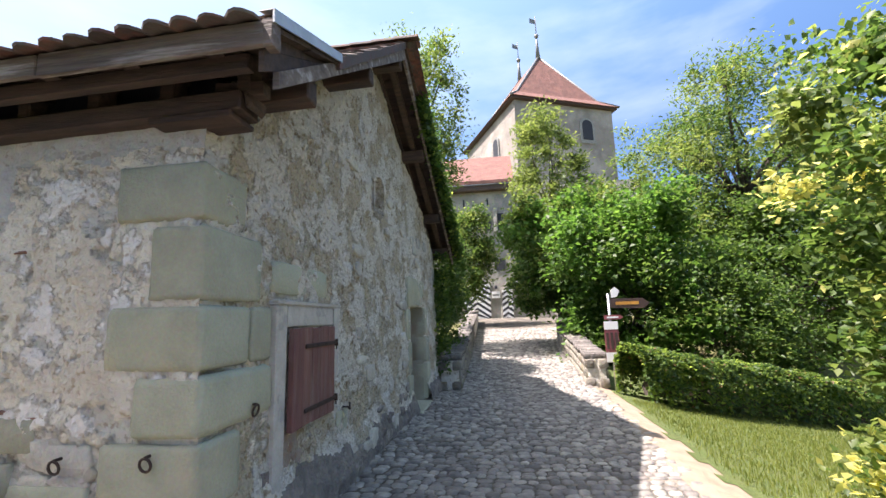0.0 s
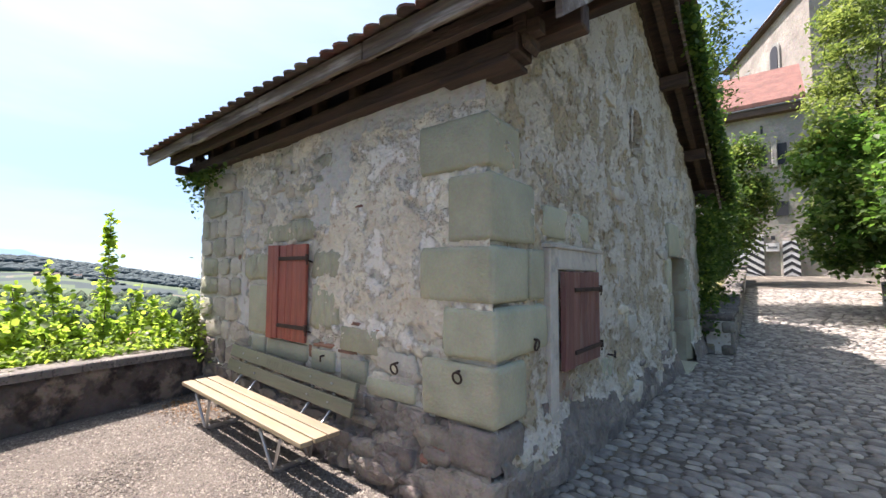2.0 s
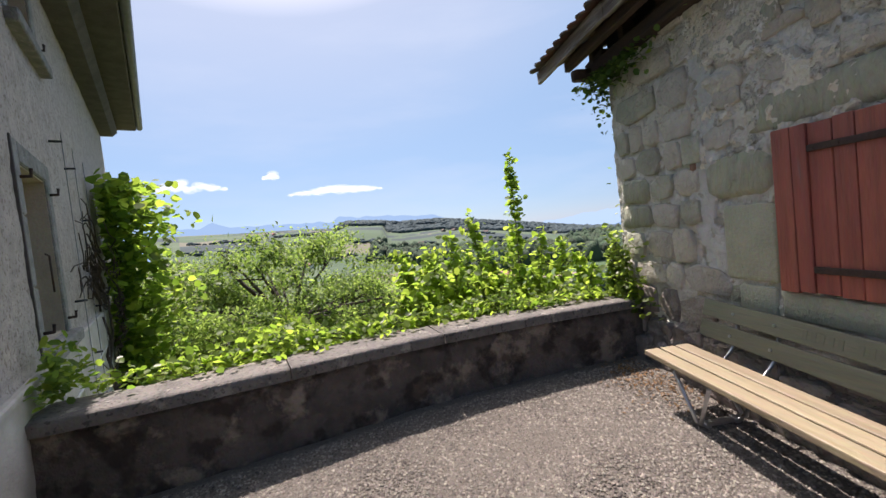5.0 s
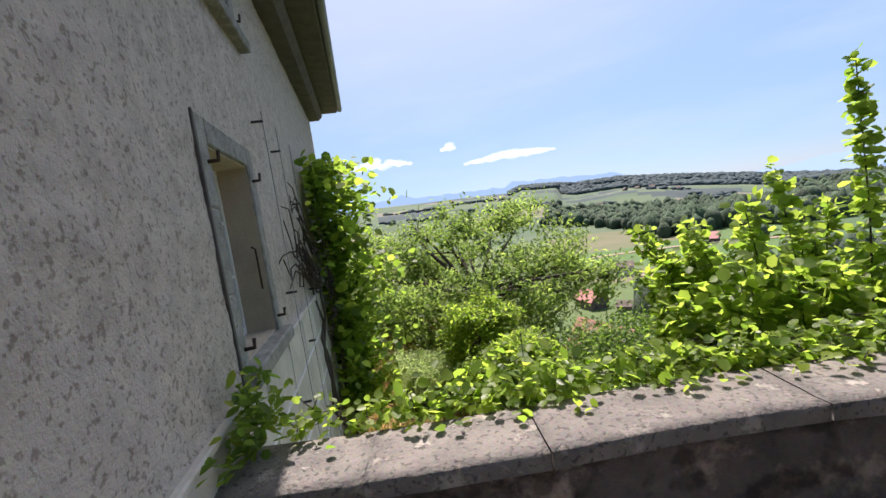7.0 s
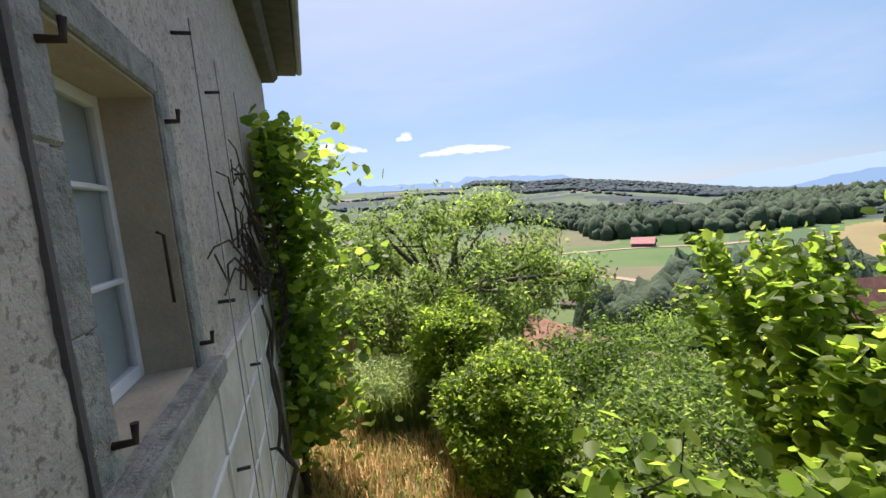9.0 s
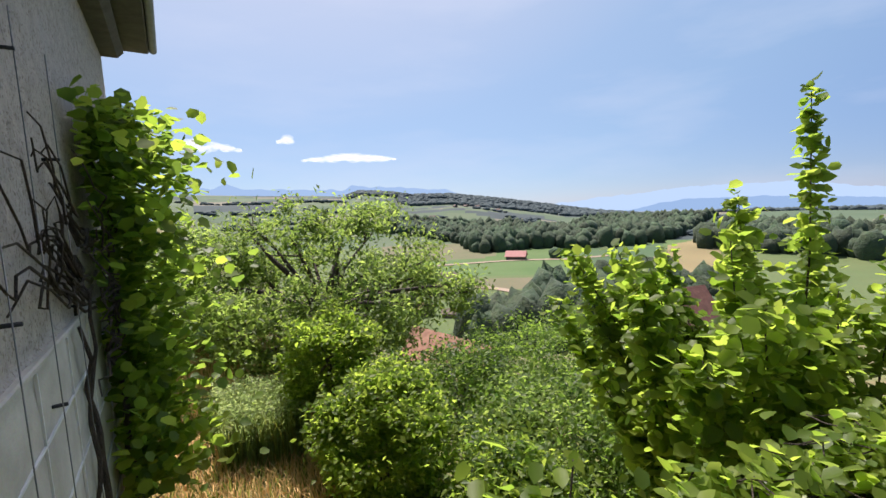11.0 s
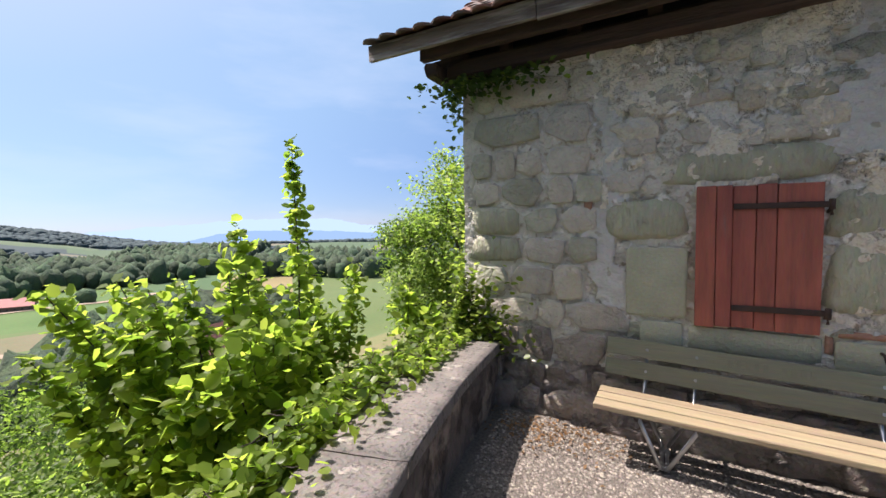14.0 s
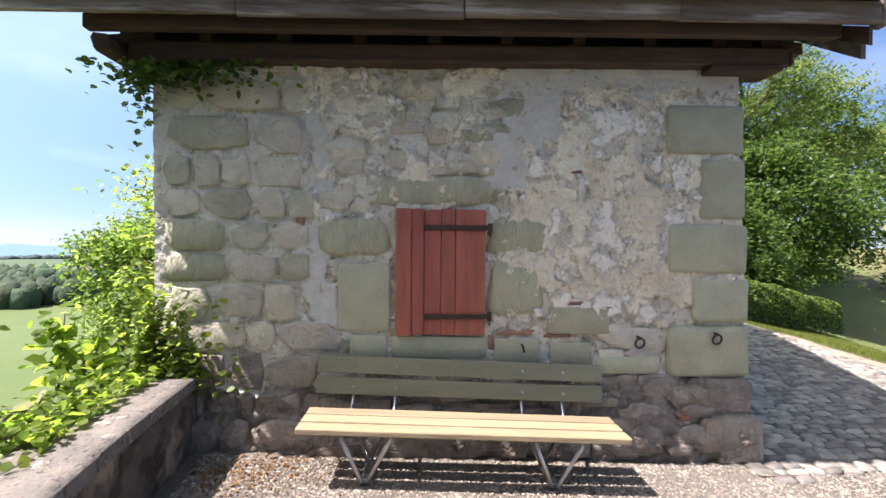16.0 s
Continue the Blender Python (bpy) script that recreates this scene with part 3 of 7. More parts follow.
def gable_pt(y, z):
    d = 0.028 * fbm(y * 2.5, z * 2.5, 11) + 0.020 * fbm(y * 8, z * 8, 12, 4) + 0.012 * fbm(y * 21, z * 21, 13, 2)
    d += 0.014 * smooth01(0.0, 0.06, fbm(y * 2.1, z * 2.1, 15))
    return (gable_x(y) + d + flare(z) * 0.9 + 0.05 * smooth01(3, 0.5, z), y, z)


def in_niche(y, z):
    a, b, c, d = NICHE
    m, r = (a + b) / 2, (b - a) / 2
    return a < y < b and c < z < d - r or math.hypot(y - m, z - (d - r)) < r


wall_gable = skin("wall_gable", rng(0, DEPTH, 0.024), rng(-0.35, 5.9, 0.024), gable_pt, gable_region, [M["gable_plaster"], M["base_rubble"]],
                  lambda y, z: z < roof_z(y) + 0.05 and not in_niche(y, z) and not (DOOR2[0] < y < DOOR2[1] and DOOR2[2] - 0.3 < z < DOOR2[3]),
                  "ochre gable wall of crumbling lime plaster over rubble")

bm = bmesh.new()
prof = [(0.33, -0.3), (DEPTH - 0.03, -0.3), (DEPTH - 0.03, roof_z(DEPTH)), (3.4, roof_z(3.4) - 0.02), (0.33, roof_z(0.33) - 0.02)]
core = extrude_poly([(X0 + 0.25, y, z) for y, z in prof], 4.16, Vector((1, 0, 0)))
solo("wall_core", bm_mesh("wall_core", core, M["mortar"]), "rubble core of the hut walls", "wall", "structure")
solo("wall_left", bm_mesh("wall_left", box_bm((X0 + 0.01, 0.02, -4), (X0 + 0.3, DEPTH, 3.05)), M["mortar"]), "rubble side wall of the hut above the garden", "wall", "structure")
solo("wall_left_top", bm_mesh("wall_left_top", extrude_poly([(X0 + 0.01, 0.05, 3.05), (X0 + 0.01, 3.4, roof_z(3.4)), (X0 + 0.01, DEPTH, roof_z(DEPTH))], 0.25, Vector((1, 0, 0))), M["mortar"]),
     "far gable of the hut under the roof", "wall", "structure")
solo("wall_head", bm_mesh("wall_head", box_bm((X0 + 0.02, 0.03, -0.3), (X1 - 0.05, 0.33, 3.14)), M["mortar"]), "thickness of the front wall", "wall", "structure")

# stones of the front wall
stone_id = 0


def wall_stone(x0, x1, z0, z1, key="rubble", proud=0.025, deep=0.16, parent=wall_front, side="front"):
    """A stone set in the wall between two corners of its face."""
    global stone_id
    stone_id += 1
    me = stones_of(key, 12 if key.endswith('rubble') else 6, 0.06 if key != "sandstone" else 0.008, 0.17 if key != "sandstone" else 0.05)[stone_id % (12 if key.endswith('rubble') else 6)]
    cx, cz = (x0 + x1) / 2, (z0 + z1) / 2
    if side == "front":
        y = -flare(cz) - proud + deep / 2 - 0.01
        m = Matrix.Translation((cx, y, cz)) @ Matrix.Rotation(radians(random.uniform(-4, 4) if key == "rubble" else random.uniform(-1, 1)), 4, "Y") @ Matrix.Diagonal((x1 - x0, deep, z1 - z0, 1))
    else:
        x = gable_x(cx) + flare(cz) * 0.9 + 0.05 * smooth01(3, 0.5, cz) + proud - deep / 2
        m = Matrix.Translation((x, cx, cz)) @ Matrix.Rotation(radians(random.uniform(-2, 2)), 4, "X") @ Matrix.Rotation(radians(90), 4, "Z") @ Matrix.Diagonal((x1 - x0, deep, z1 - z0, 1))
    return piece("stone", me, parent, m)


rnd = random.Random(5)
z = 0.06
while z < 3.0:
    h = rnd.choice((0.15, 0.19, 0.23, 0.29)) * rnd.uniform(0.92, 1.08)
    x = X0 + 0.08 + rnd.uniform(0, 0.03)
    end = -0.72 + rnd.uniform(-0.1, 0.1) if z > 1.0 else -0.5
    if x + 0.3 < end and rnd.random() < 0.4:
        wall_stone(x, x + 0.46, z, z + h, "tooled_stone" if z > 0.6 else "dark_rubble", 0.03)
        x += 0.49
    while x < end - 0.08:
        w = h * rnd.choice((0.7, 0.9, 1.15, 1.5, 2.0)) * rnd.uniform(0.9, 1.1)
        hh = h * rnd.uniform(0.86, 1.04)
        wall_stone(x, min(x + w, end + 0.06), z + (h - hh) / 2, z + (h + hh) / 2, rnd.choice(("rubble", "rubble", "green_rubble")) if z > 0.6 else "dark_rubble", rnd.uniform(0.012, 0.034))
        x += w + rnd.uniform(0.008, 0.03)
    z += h + rnd.uniform(0.012, 0.03)
# stones that show through the thin coat round the window and above the bench
for k in range(64):
    x, z = (rnd.uniform(-0.7, 0.8), rnd.uniform(2.2, 2.95)) if k < 34 else (rnd.uniform(-0.6, 2.15), rnd.uniform(0.52, 0.92))
    w, h = rnd.uniform(0.12, 0.34), rnd.uniform(0.08, 0.18)
    wall_stone(x, x + w, z, z + h, rnd.choice(("rubble", "green_rubble", "rubble")), rnd.uniform(0.004, 0.018))
for x0, x1, z0, z1, key in ((-0.19, 0.79, 1.955, 2.20, "tooled_stone"), (0.755, 1.26, 1.56, 1.88, "tooled_stone"), (0.75, 1.19, 1.08, 1.54, "tooled_stone"),
                            (-0.61, -0.055, 1.56, 1.86, "tooled_stone"), (-0.46, -0.045, 0.97, 1.50, "sandstone"), (-0.03, 0.74, 0.74, 0.92, "sandstone"),
                            (0.80, 1.17, 0.70, 0.90, "sandstone"), (1.24, 1.76, 0.93, 1.15, "sandstone"), (1.26, 1.60, 0.66, 0.86, "sandstone"),
                            (-0.36, -0.07, 0.70, 0.93, "sandstone"), (1.62, 2.18, 0.60, 0.74, "sandstone"), (1.72, 2.2, 0.78, 0.98, "rubble"),
                            (-0.62, -0.33, 1.93, 2.12, "rubble"), (-0.3, 0.05, 2.52, 2.72, "rubble"), (0.25, 0.62, 2.58, 2.72, "rubble"), (-0.1, 0.2, 2.26, 2.42, "rubble"),
                            (-0.55, -0.25, 2.3, 2.5, "rubble"), (-0.62, -0.4, 2.6, 2.8, "rubble"), (0.1, 0.45, 2.82, 2.97, "rubble"), (0.6, 0.85, 2.3, 2.45, "rubble")):
    wall_stone(x0, x1, z0, z1, key, 0.022 if key != "rubble" else 0.012)
for i in range(110):
    x, z = rnd.uniform(-0.7, 2.6), rnd.uniform(-0.05, 0.48)
    w, h = rnd.uniform(0.14, 0.42), rnd.uniform(0.07, 0.2)
    wall_stone(x, x + w, z, z + h, "dark_rubble", rnd.uniform(0.0, 0.045))
for x0, x1, z0, z1 in ((0.76, 1.15, 0.92, 0.965), (1.3, 1.62, 1.165, 1.205), (1.55, 1.95, 1.12, 1.16), (0.74, 0.80, 0.78, 0.95), (1.18, 1.45, 0.90, 0.93), (1.40, 1.52, 2.245, 2.275), (-0.79, -0.72, 1.78, 1.89)):
    wall_stone(x0, x1, z0, z1, "brick", 0.015)
for x0, x1, z0, z1 in ((2.34, 2.55, 0.40, 0.465), (2.40, 2.56, 0.31, 0.375), (2.30, 2.41, 0.22, 0.29)):
    wall_stone(x0, x1, z0, z1, "brick", 0.012)
for lo, hi in (((2.62, -0.165, -0.32), (3.0, 0.42, 0.26)), ((2.56, -0.10, 0.27), (2.95, 0.36, 0.55))):
    part("corner_stone", box_bm(lo, hi, 0.05, None, 0.012, 3), M["dark_rubble"], wall_front, "dark worn foot stone of the corner", True)

# quoins: large dressed blocks that wrap the corner
QUOINS = [(2.21, 0.46, 2.41, 2.83), (2.50, 0.66, 1.87, 2.39), (2.23, 0.50, 1.42, 1.85), (2.46, 0.80, 1.02, 1.40), (2.26, 0.40, 0.56, 1.00)]
for qx, qy, z0, z1 in QUOINS:
    b = 0.085 * smooth01(3.0, 0.6, (z0 + z1) / 2)
    bm = bmesh.new()
    add_box(bm, (qx, -0.05, z0 + 0.006), (2.868 + b, qy, z1 - 0.006), 0.05, None, 0.008, 3)
    part("quoin", bm, M["sandstone"], wall_front, "large grey-green dressed sandstone corner block", True)
bm = box_bm((2.6, 0.52, 1.43), (2.925, 0.79, 1.85), 0.03, None, 0.006, 2)
part("quoin", bm, M["sandstone"], wall_gable, "", True)

# stones of the gable wall
for i in range(46):
    y, z = rnd.uniform(2.3, 7.8), rnd.uniform(0.1, 4.2)
    if DOOR2[0] - 0.6 < y < DOOR2[1] + 0.5 and z < 2.7 or z > roof_z(y) - 0.5 or (3.2 < y < 4 and 3.1 < z < 4.1):
        continue
    w, h = rnd.uniform(0.15, 0.4), rnd.uniform(0.1, 0.24)
    wall_stone(y, y + w, z, z + h, "rubble", 0.03, 0.12, wall_gable, "gable")
for i in range(40):
    y, z = rnd.uniform(0.2, 5.2), rnd.uniform(-0.1, 0.5)
    if 0.7 < y < 2.1:
        continue
    w, h = rnd.uniform(0.15, 0.4), rnd.uniform(0.08, 0.2)
    wall_stone(y, y + w, z, z + h, "dark_rubble", rnd.uniform(-0.01, 0.03), 0.14, wall_gable, "gable")
for y0, y1, z0, z1 in ((0.80, 1.92, 1.97, 2.25), (5.20, 6.95, 1.99, 2.56), (5.10, 5.42, 1.35, 1.92), (5.16, 5.42, 0.75, 1.33), (5.08, 5.42, 0.22, 0.73),
                       (6.55, 6.95, 1.40, 1.97), (6.55, 7.02, 0.85, 1.38), (6.55, 6.92, 0.1, 0.83), (2.05, 2.35, 0.32, 0.75)):
    wall_stone(y0, y1, z0, z1, "sandstone", 0.02, 0.3, wall_gable, "gable")
# niche: a small round-headed recess with a stone ring
a, b, c, d = NICHE
bm = box_bm((2.62, a - 0.06, c - 0.06), (2.68, b + 0.06, d + 0.06))
part("recess", bm, M["base_rubble"], wall_gable, "dark back of a small arched niche")
mid, rad = (a + b) / 2, (b - a) / 2
bm = bmesh.new()
path = [(a, c)] + [(mid - rad * math.cos(k * math.pi / 10), d - rad + rad * math.sin(k * math.pi / 10)) for k in range(11)] + [(b, c), (a, c)]
for (y0, z0), (y1, z1) in zip(path, path[1:]):
    v = [bm.verts.new(p) for p in ((2.66, y0, z0), (2.66, y1, z1), (gable_x(y1) + 0.04, y1, z1), (gable_x(y0) + 0.04, y0, z0))]
    bm.faces.new(v)
    oy0, oz0, oy1, oz1 = [mid + (y0 - mid) * 1.22, (c + d) / 2 + (z0 - (c + d) / 2) * 1.18, mid + (y1 - mid) * 1.22, (c + d) / 2 + (z1 - (c + d) / 2) * 1.18]
    v = [bm.verts.new(p) for p in ((gable_x(y0) + 0.04, y0, z0), (gable_x(y1) + 0.04, y1, z1), (gable_x(y1) + 0.03, oy1, oz1), (gable_x(y0) + 0.03, oy0, oz0))]
    bm.faces.new(v)
part("niche_ring", bm, M["gable_plaster"], wall_gable)

# door in the deep reveal of the gable
dy0, dy1, dz0, dz1 = DOOR2
dx = gable_x(6) - 0.34
for lo, hi in (((dx - 0.1, dy0 - 0.3, -0.3), (gable_x(dy0) + 0.02, dy0, dz1 + 0.3)), ((dx - 0.1, dy1, -0.3), (gable_x(dy1) + 0.02, dy1 + 0.35, dz1 + 0.3)), ((dx - 0.1, dy0, dz1), (gable_x(dy0) + 0.01, dy1, dz1 + 0.3))):
    part("jamb", box_bm(lo, hi, 0.015), M["sandstone"], wall_gable)
part("threshold", box_bm((dx - 0.1, dy0 - 0.1, -0.2), (gable_x(dy0) + 0.25, dy1, 0.07), 0.02), M["sandstone"], wall_gable)
door = thing("door_1", "dark red plank door set deep in the stone gable wall", "door", (dx, dy0, 0.07), kind="structure")
for k in range(6):
    w = (dy1 - dy0) / 6
    part("plank", box_bm((-0.05, k * w + 0.003, 0), (0, (k + 1) * w - 0.003, dz1 - 0.09), 0.004), M["red_wood"], door)
part("door_handle", tube_bm([(0.0, 1.0, 1.0), (0.06, 1.0, 1.0), (0.06, 0.9, 1.0)], 0.01, 6), M["iron"], door)

# blocked doorway with a wooden shutter in the gable
gx = gable_x(1.4)
for name, lo, hi, key in (("frame_post", (gx - 0.2, 0.80, -0.2), (gx + 0.075, 0.97, 1.87), "frame_stone"), ("frame_post", (gx - 0.2, 1.98, -0.2), (gx + 0.085, 2.12, 1.87), "frame_stone"),
                          ("frame_head", (gx - 0.2, 0.97, 1.68), (gx + 0.072, 1.98, 1.87), "frame_stone"), ("drip_slab", (gx - 0.2, 0.78, 1.872), (gx + 0.092, 2.15, 1.91), "frame_stone"),
                          ("infill", (gx - 0.2, 0.97, -0.2), (gx + 0.045, 1.98, 0.80), "foot_boards")):
    part(name, box_bm(lo, hi, 0.012, None, 0.004, 2), M[key], wall_gable)


def plank_shutter(name, label, at, width, height, boards, hinge_from, hinge_to, hinge_zs, rot=(0, 0, 0), paint="red_wood"):
    """A shutter of upright boards with two strap hinges on pins; its face looks to -y."""
    t = thing(name, label, "shutter", at, rot)
    x = 0.0
    for k, (w, p) in enumerate(boards):
        w *= width
        part("board", box_bm((x + 0.002, -0.035 - p, random.uniform(-0.006, 0.006)), (x + w - 0.002, 0, height + random.uniform(-0.006, 0.006)), 0.004, None, 0.0015), M[paint], t)
        x += w
    part("back_rail", box_bm((0.05, 0.0, 0.15), (width - 0.05, 0.03, 0.25)), M[paint], t)
    part("back_rail", box_bm((0.05, 0.0, height - 0.25), (width - 0.05, 0.03, height - 0.15)), M[paint], t)
    for hz in hinge_zs:
        bm = box_bm((hinge_from, -0.052, hz - 0.02), (hinge_to, -0.036, hz + 0.02), 0.004)
        add_tube(bm, [(hinge_to + 0.012, -0.045, hz - 0.035), (hinge_to + 0.012, -0.045, hz + 0.035)], 0.017, 8)
        for k in range(4):
            bx = hinge_from + 0.04 + (hinge_to - hinge_from - 0.1) * k / 3
            add_tube(bm, [(bx, -0.05, hz), (bx, -0.058, hz)], 0.008, 6)
        s = part("strap_hinge", bm, M["iron"], t, "rusty iron strap hinge")
        part("pin", tube_bm([(hinge_to + 0.012, -0.045, hz - 0.07), (hinge_to + 0.012, -0.045, hz - 0.02), (hinge_to + 0.012, 0.06, hz - 0.055)], 0.010, 6), M["iron"], s)
    return t


plank_shutter("window_shutter", "faded red plank shutter closed over a small window", (0.0, -0.025, 0.94), 0.715, 1.0,
              ((0.175, 0.012), (0.135, 0.012), (0.19, 0.0), (0.16, 0.0), (0.34, 0.0)), 0.225, 0.735, (0.145, 0.855))
plank_shutter("door_shutter", "brownish red plank shutter closed over a blocked doorway", (gx + 0.075, 1.0, 0.80), 0.95, 0.87,
              ((0.22, 0.012), (0.2, 0.0), (0.2, 0.0), (0.2, 0.0), (0.18, 0.0)), 0.24, 0.96, (0.13, 0.70), (0, 0, 90), "worn_red")


def ring(at, label, side="front"):
    t = thing("tether_ring", label, "iron ring", at, (0, 0, 0 if side == "front" else 90), group="tether rings")
    bm = bmesh.new()
    pts = [(0.038 * math.sin(k * math.tau / 18), -0.025 - 0.008 * math.cos(k * math.tau / 18), -0.036 + 0.04 * math.cos(k * math.tau / 18)) for k in range(19)]
    add_tube(bm, pts, 0.0085, 8)
    part("loop", bm, M["iron"], t)
    part("eye", tube_bm([(0, 0.03, 0.008), (0, -0.03, 0.008), (0, -0.035, -0.004)], 0.010, 8), M["iron"], t)


ring((1.99, -0.045, 0.90), "rusty iron tether ring set in the rubble wall")
ring((2.635, -0.06, 0.93), "rusty iron tether ring set in the sandstone corner block")
ring((2.94, 0.53, 1.12), "rusty iron tether ring beside the shuttered doorway", "gable")
for y, z in ((2.22, 0.78),):
    t = thing("shutter_hook", "black iron hook in the gable wall", "hook", (gable_x(y) + 0.06, y, z))
    part("shank", tube_bm([(-0.05, 0, 0), (0.07, 0, 0), (0.08, 0.03, -0.03), (0.07, 0.05, 0.04)], 0.012, 6), M["iron"], t)
for x, z in ((1.02, 0.85),):
    t = thing("wall_nail", "rusty iron hook nail in the wall", "nail", (x, -0.03, z))
    part("shank", tube_bm([(0, 0.03, 0), (0, -0.05, 0), (0.01, -0.055, -0.05)], 0.009, 6), M["iron"], t)

# ---- hut roof ----
# the lower end of the front slope is lifted to a flatter pitch at the knee
EAVE_Y, EAVE_Z, KNEE_Y, KNEE_Z, RIDGE_Y, RIDGE_Z = -0.50, 3.385, 0.52, 3.81, 3.4, 5.98
BACK_Y, BACK_Z = 9.0, 3.39
RX0, RX1 = -2.60, 3.58
roof = thing("roof", "old red clay tile roof on weathered timbers over the hut", "roof", kind="structure")
roof.matrix_basis = Matrix.Translation((RX1, 0, 3.2)) @ Matrix.Rotation(radians(-1.2), 4, "Y") @ Matrix.Translation((-RX1, 0, -3.2))


def under(y):
    """Underside of the boarding."""
    if y < KNEE_Y:
        return EAVE_Z + (KNEE_Z - EAVE_Z) * (y - EAVE_Y) / (KNEE_Y - EAVE_Y)
    if y < RIDGE_Y:
        return KNEE_Z + (RIDGE_Z - KNEE_Z) * (y - KNEE_Y) / (RIDGE_Y - KNEE_Y)
    return RIDGE_Z - (RIDGE_Z - BACK_Z) * (y - RIDGE_Y) / (BACK_Y - RIDGE_Y)


def plank(x, thick, y0, y1, top0, bottom0, top1=None, bottom1=None):
    """A board in a plane of constant x, between two heights at each end."""
    top1, bottom1 = top0 if top1 is None else top1, bottom0 if bottom1 is None else bottom1
    return extrude_poly([(x, y0, bottom0), (x, y0, top0), (x, y1, top1), (x, y1, bottom1)], thick, Vector((1, 0, 0)))


for y0, y1 in ((EAVE_Y + 0.03, KNEE_Y), (KNEE_Y, RIDGE_Y), (RIDGE_Y, BACK_Y)):
    n_board = max(2, round((y1 - y0) / 0.24))
    for k in range(n_board):
        a, b = y0 + (y1 - y0) * k / n_board + 0.004, y0 + (y1 - y0) * (k + 1) / n_board - 0.004
        lift = 0.006 * (k % 2)
        part("roof_board", extrude_poly([(RX0, a, under(a) + lift), (RX1 + (0.2 * (a - RIDGE_Y) / (BACK_Y - RIDGE_Y) if a > RIDGE_Y else 0), a, under(a) + lift), (RX1 + (0.2 * (b - RIDGE_Y) / (BACK_Y - RIDGE_Y) if a >= RIDGE_Y else 0), b, under(b) + lift), (RX0, b, under(b) + lift)], 0.035), M["old_wood"], roof)
# eaves board, batten and wall plate
for k in range(4):
    a, b = RX0 + 0.02 + (RX1 - RX0 - 0.04) * k / 4, RX0 + 0.014 + (RX1 - RX0 - 0.04) * (k + 1) / 4
    bm = box_bm((a, EAVE_Y + 0.0 + 0.006 * (k % 2), EAVE_Z - 0.085 + random.uniform(-0.012, 0.012)), (b, EAVE_Y + 0.045, EAVE_Z + 0.06 + random.uniform(-0.006, 0.01)), 0.005, None, 0.004)
    part("eaves_board", bm, M["grey_wood"], roof, "bleached cracked eaves board with flaking paint")
part("eaves_batten", box_bm((-2.12, -0.37, 3.25), (3.36, -0.30, 3.355), 0.008, None, 0.004), M["old_wood"], roof)
part("wall_plate", box_bm((-1.98, -0.14, 3.135), (3.16, 0.10, 3.275), 0.016, None, 0.008), M["old_wood"], roof, "dark hewn timber wall plate")
part("plate_end", box_bm((3.161, -0.12, 3.15), (3.23, 0.09, 3.265), 0.03, None, 0.012), M["old_wood"], roof)
n_raft = 10
for k in range(n_raft):
    x = -2.06 + 5.16 * k / (n_raft - 1)
    bm = extrude_poly([(x, -0.45, under(-0.45) - 0.012), (x, 0.5, under(0.5) - 0.012), (x, 0.5, under(0.5) - 0.15), (x, -0.30, under(-0.30) - 0.14), (x, -0.45, under(-0.45) - 0.05)], 0.11, Vector((1, 0, 0)))
    part("rafter", bm, M["old_wood"], roof)
    part("prop", box_bm((x + 0.01, -0.11, 3.27), (x + 0.09 + random.uniform(0, 0.03), 0.02, under(-0.1) - 0.09), 0.006, None, 0.004), M["old_wood"], roof)
# black sheet in place of the deep shade inside the eave gap
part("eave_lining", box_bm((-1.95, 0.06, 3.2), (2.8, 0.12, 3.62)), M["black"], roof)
part("beam_end", box_bm((-2.12, -0.31, 3.13), (-2.0, 0.1, 3.25), 0.02, None, 0.008), M["old_wood"], roof)
for x0, x1 in ((-2.16, -1.8), (2.95, 3.30)):
    part("corner_strut", extrude_poly([(x0 if x0 < 0 else x1, -0.10, 3.33), (x0 if x0 < 0 else x1, -0.10, 3.24), ((x1 if x0 < 0 else x0), -0.10, 3.26), ((x1 if x0 < 0 else x0), -0.10, 3.36)], 0.09, Vector((0, 1, 0))), M["old_wood"], roof)
part("plate_board", box_bm((2.50, -0.15, 3.088), (3.10, 0.13, 3.132), 0.008, None, 0.004), M["old_wood"], roof, "reddish plank under the wall plate")
# verge: long board of the main pitch, planked cheek of the lifted eave, metal strip on its edge
part("barge_board", plank(RX1 - 0.062, 0.04, -0.36, RIDGE_Y - 0.03, 3.20, 3.09, under(RIDGE_Y) - 0.06, under(RIDGE_Y) - 0.24), M["grey_wood"], roof, "bleached grey barge board with nail holes")
part("barge_board", plank(RX1 - 0.065, 0.04, RIDGE_Y - 0.02, BACK_Y, under(RIDGE_Y) - 0.02, under(RIDGE_Y) - 0.19, BACK_Z - 0.02, BACK_Z - 0.17), M["grey_wood"], roof)
part("barge_board", plank(RX1 - 0.02, 0.03, KNEE_Y + 0.02, RIDGE_Y - 0.03, under(KNEE_Y) + 0.075, under(KNEE_Y) - 0.03, under(RIDGE_Y) + 0.07, under(RIDGE_Y) - 0.05), M["tile"], roof, "dull red board edging the tiles")
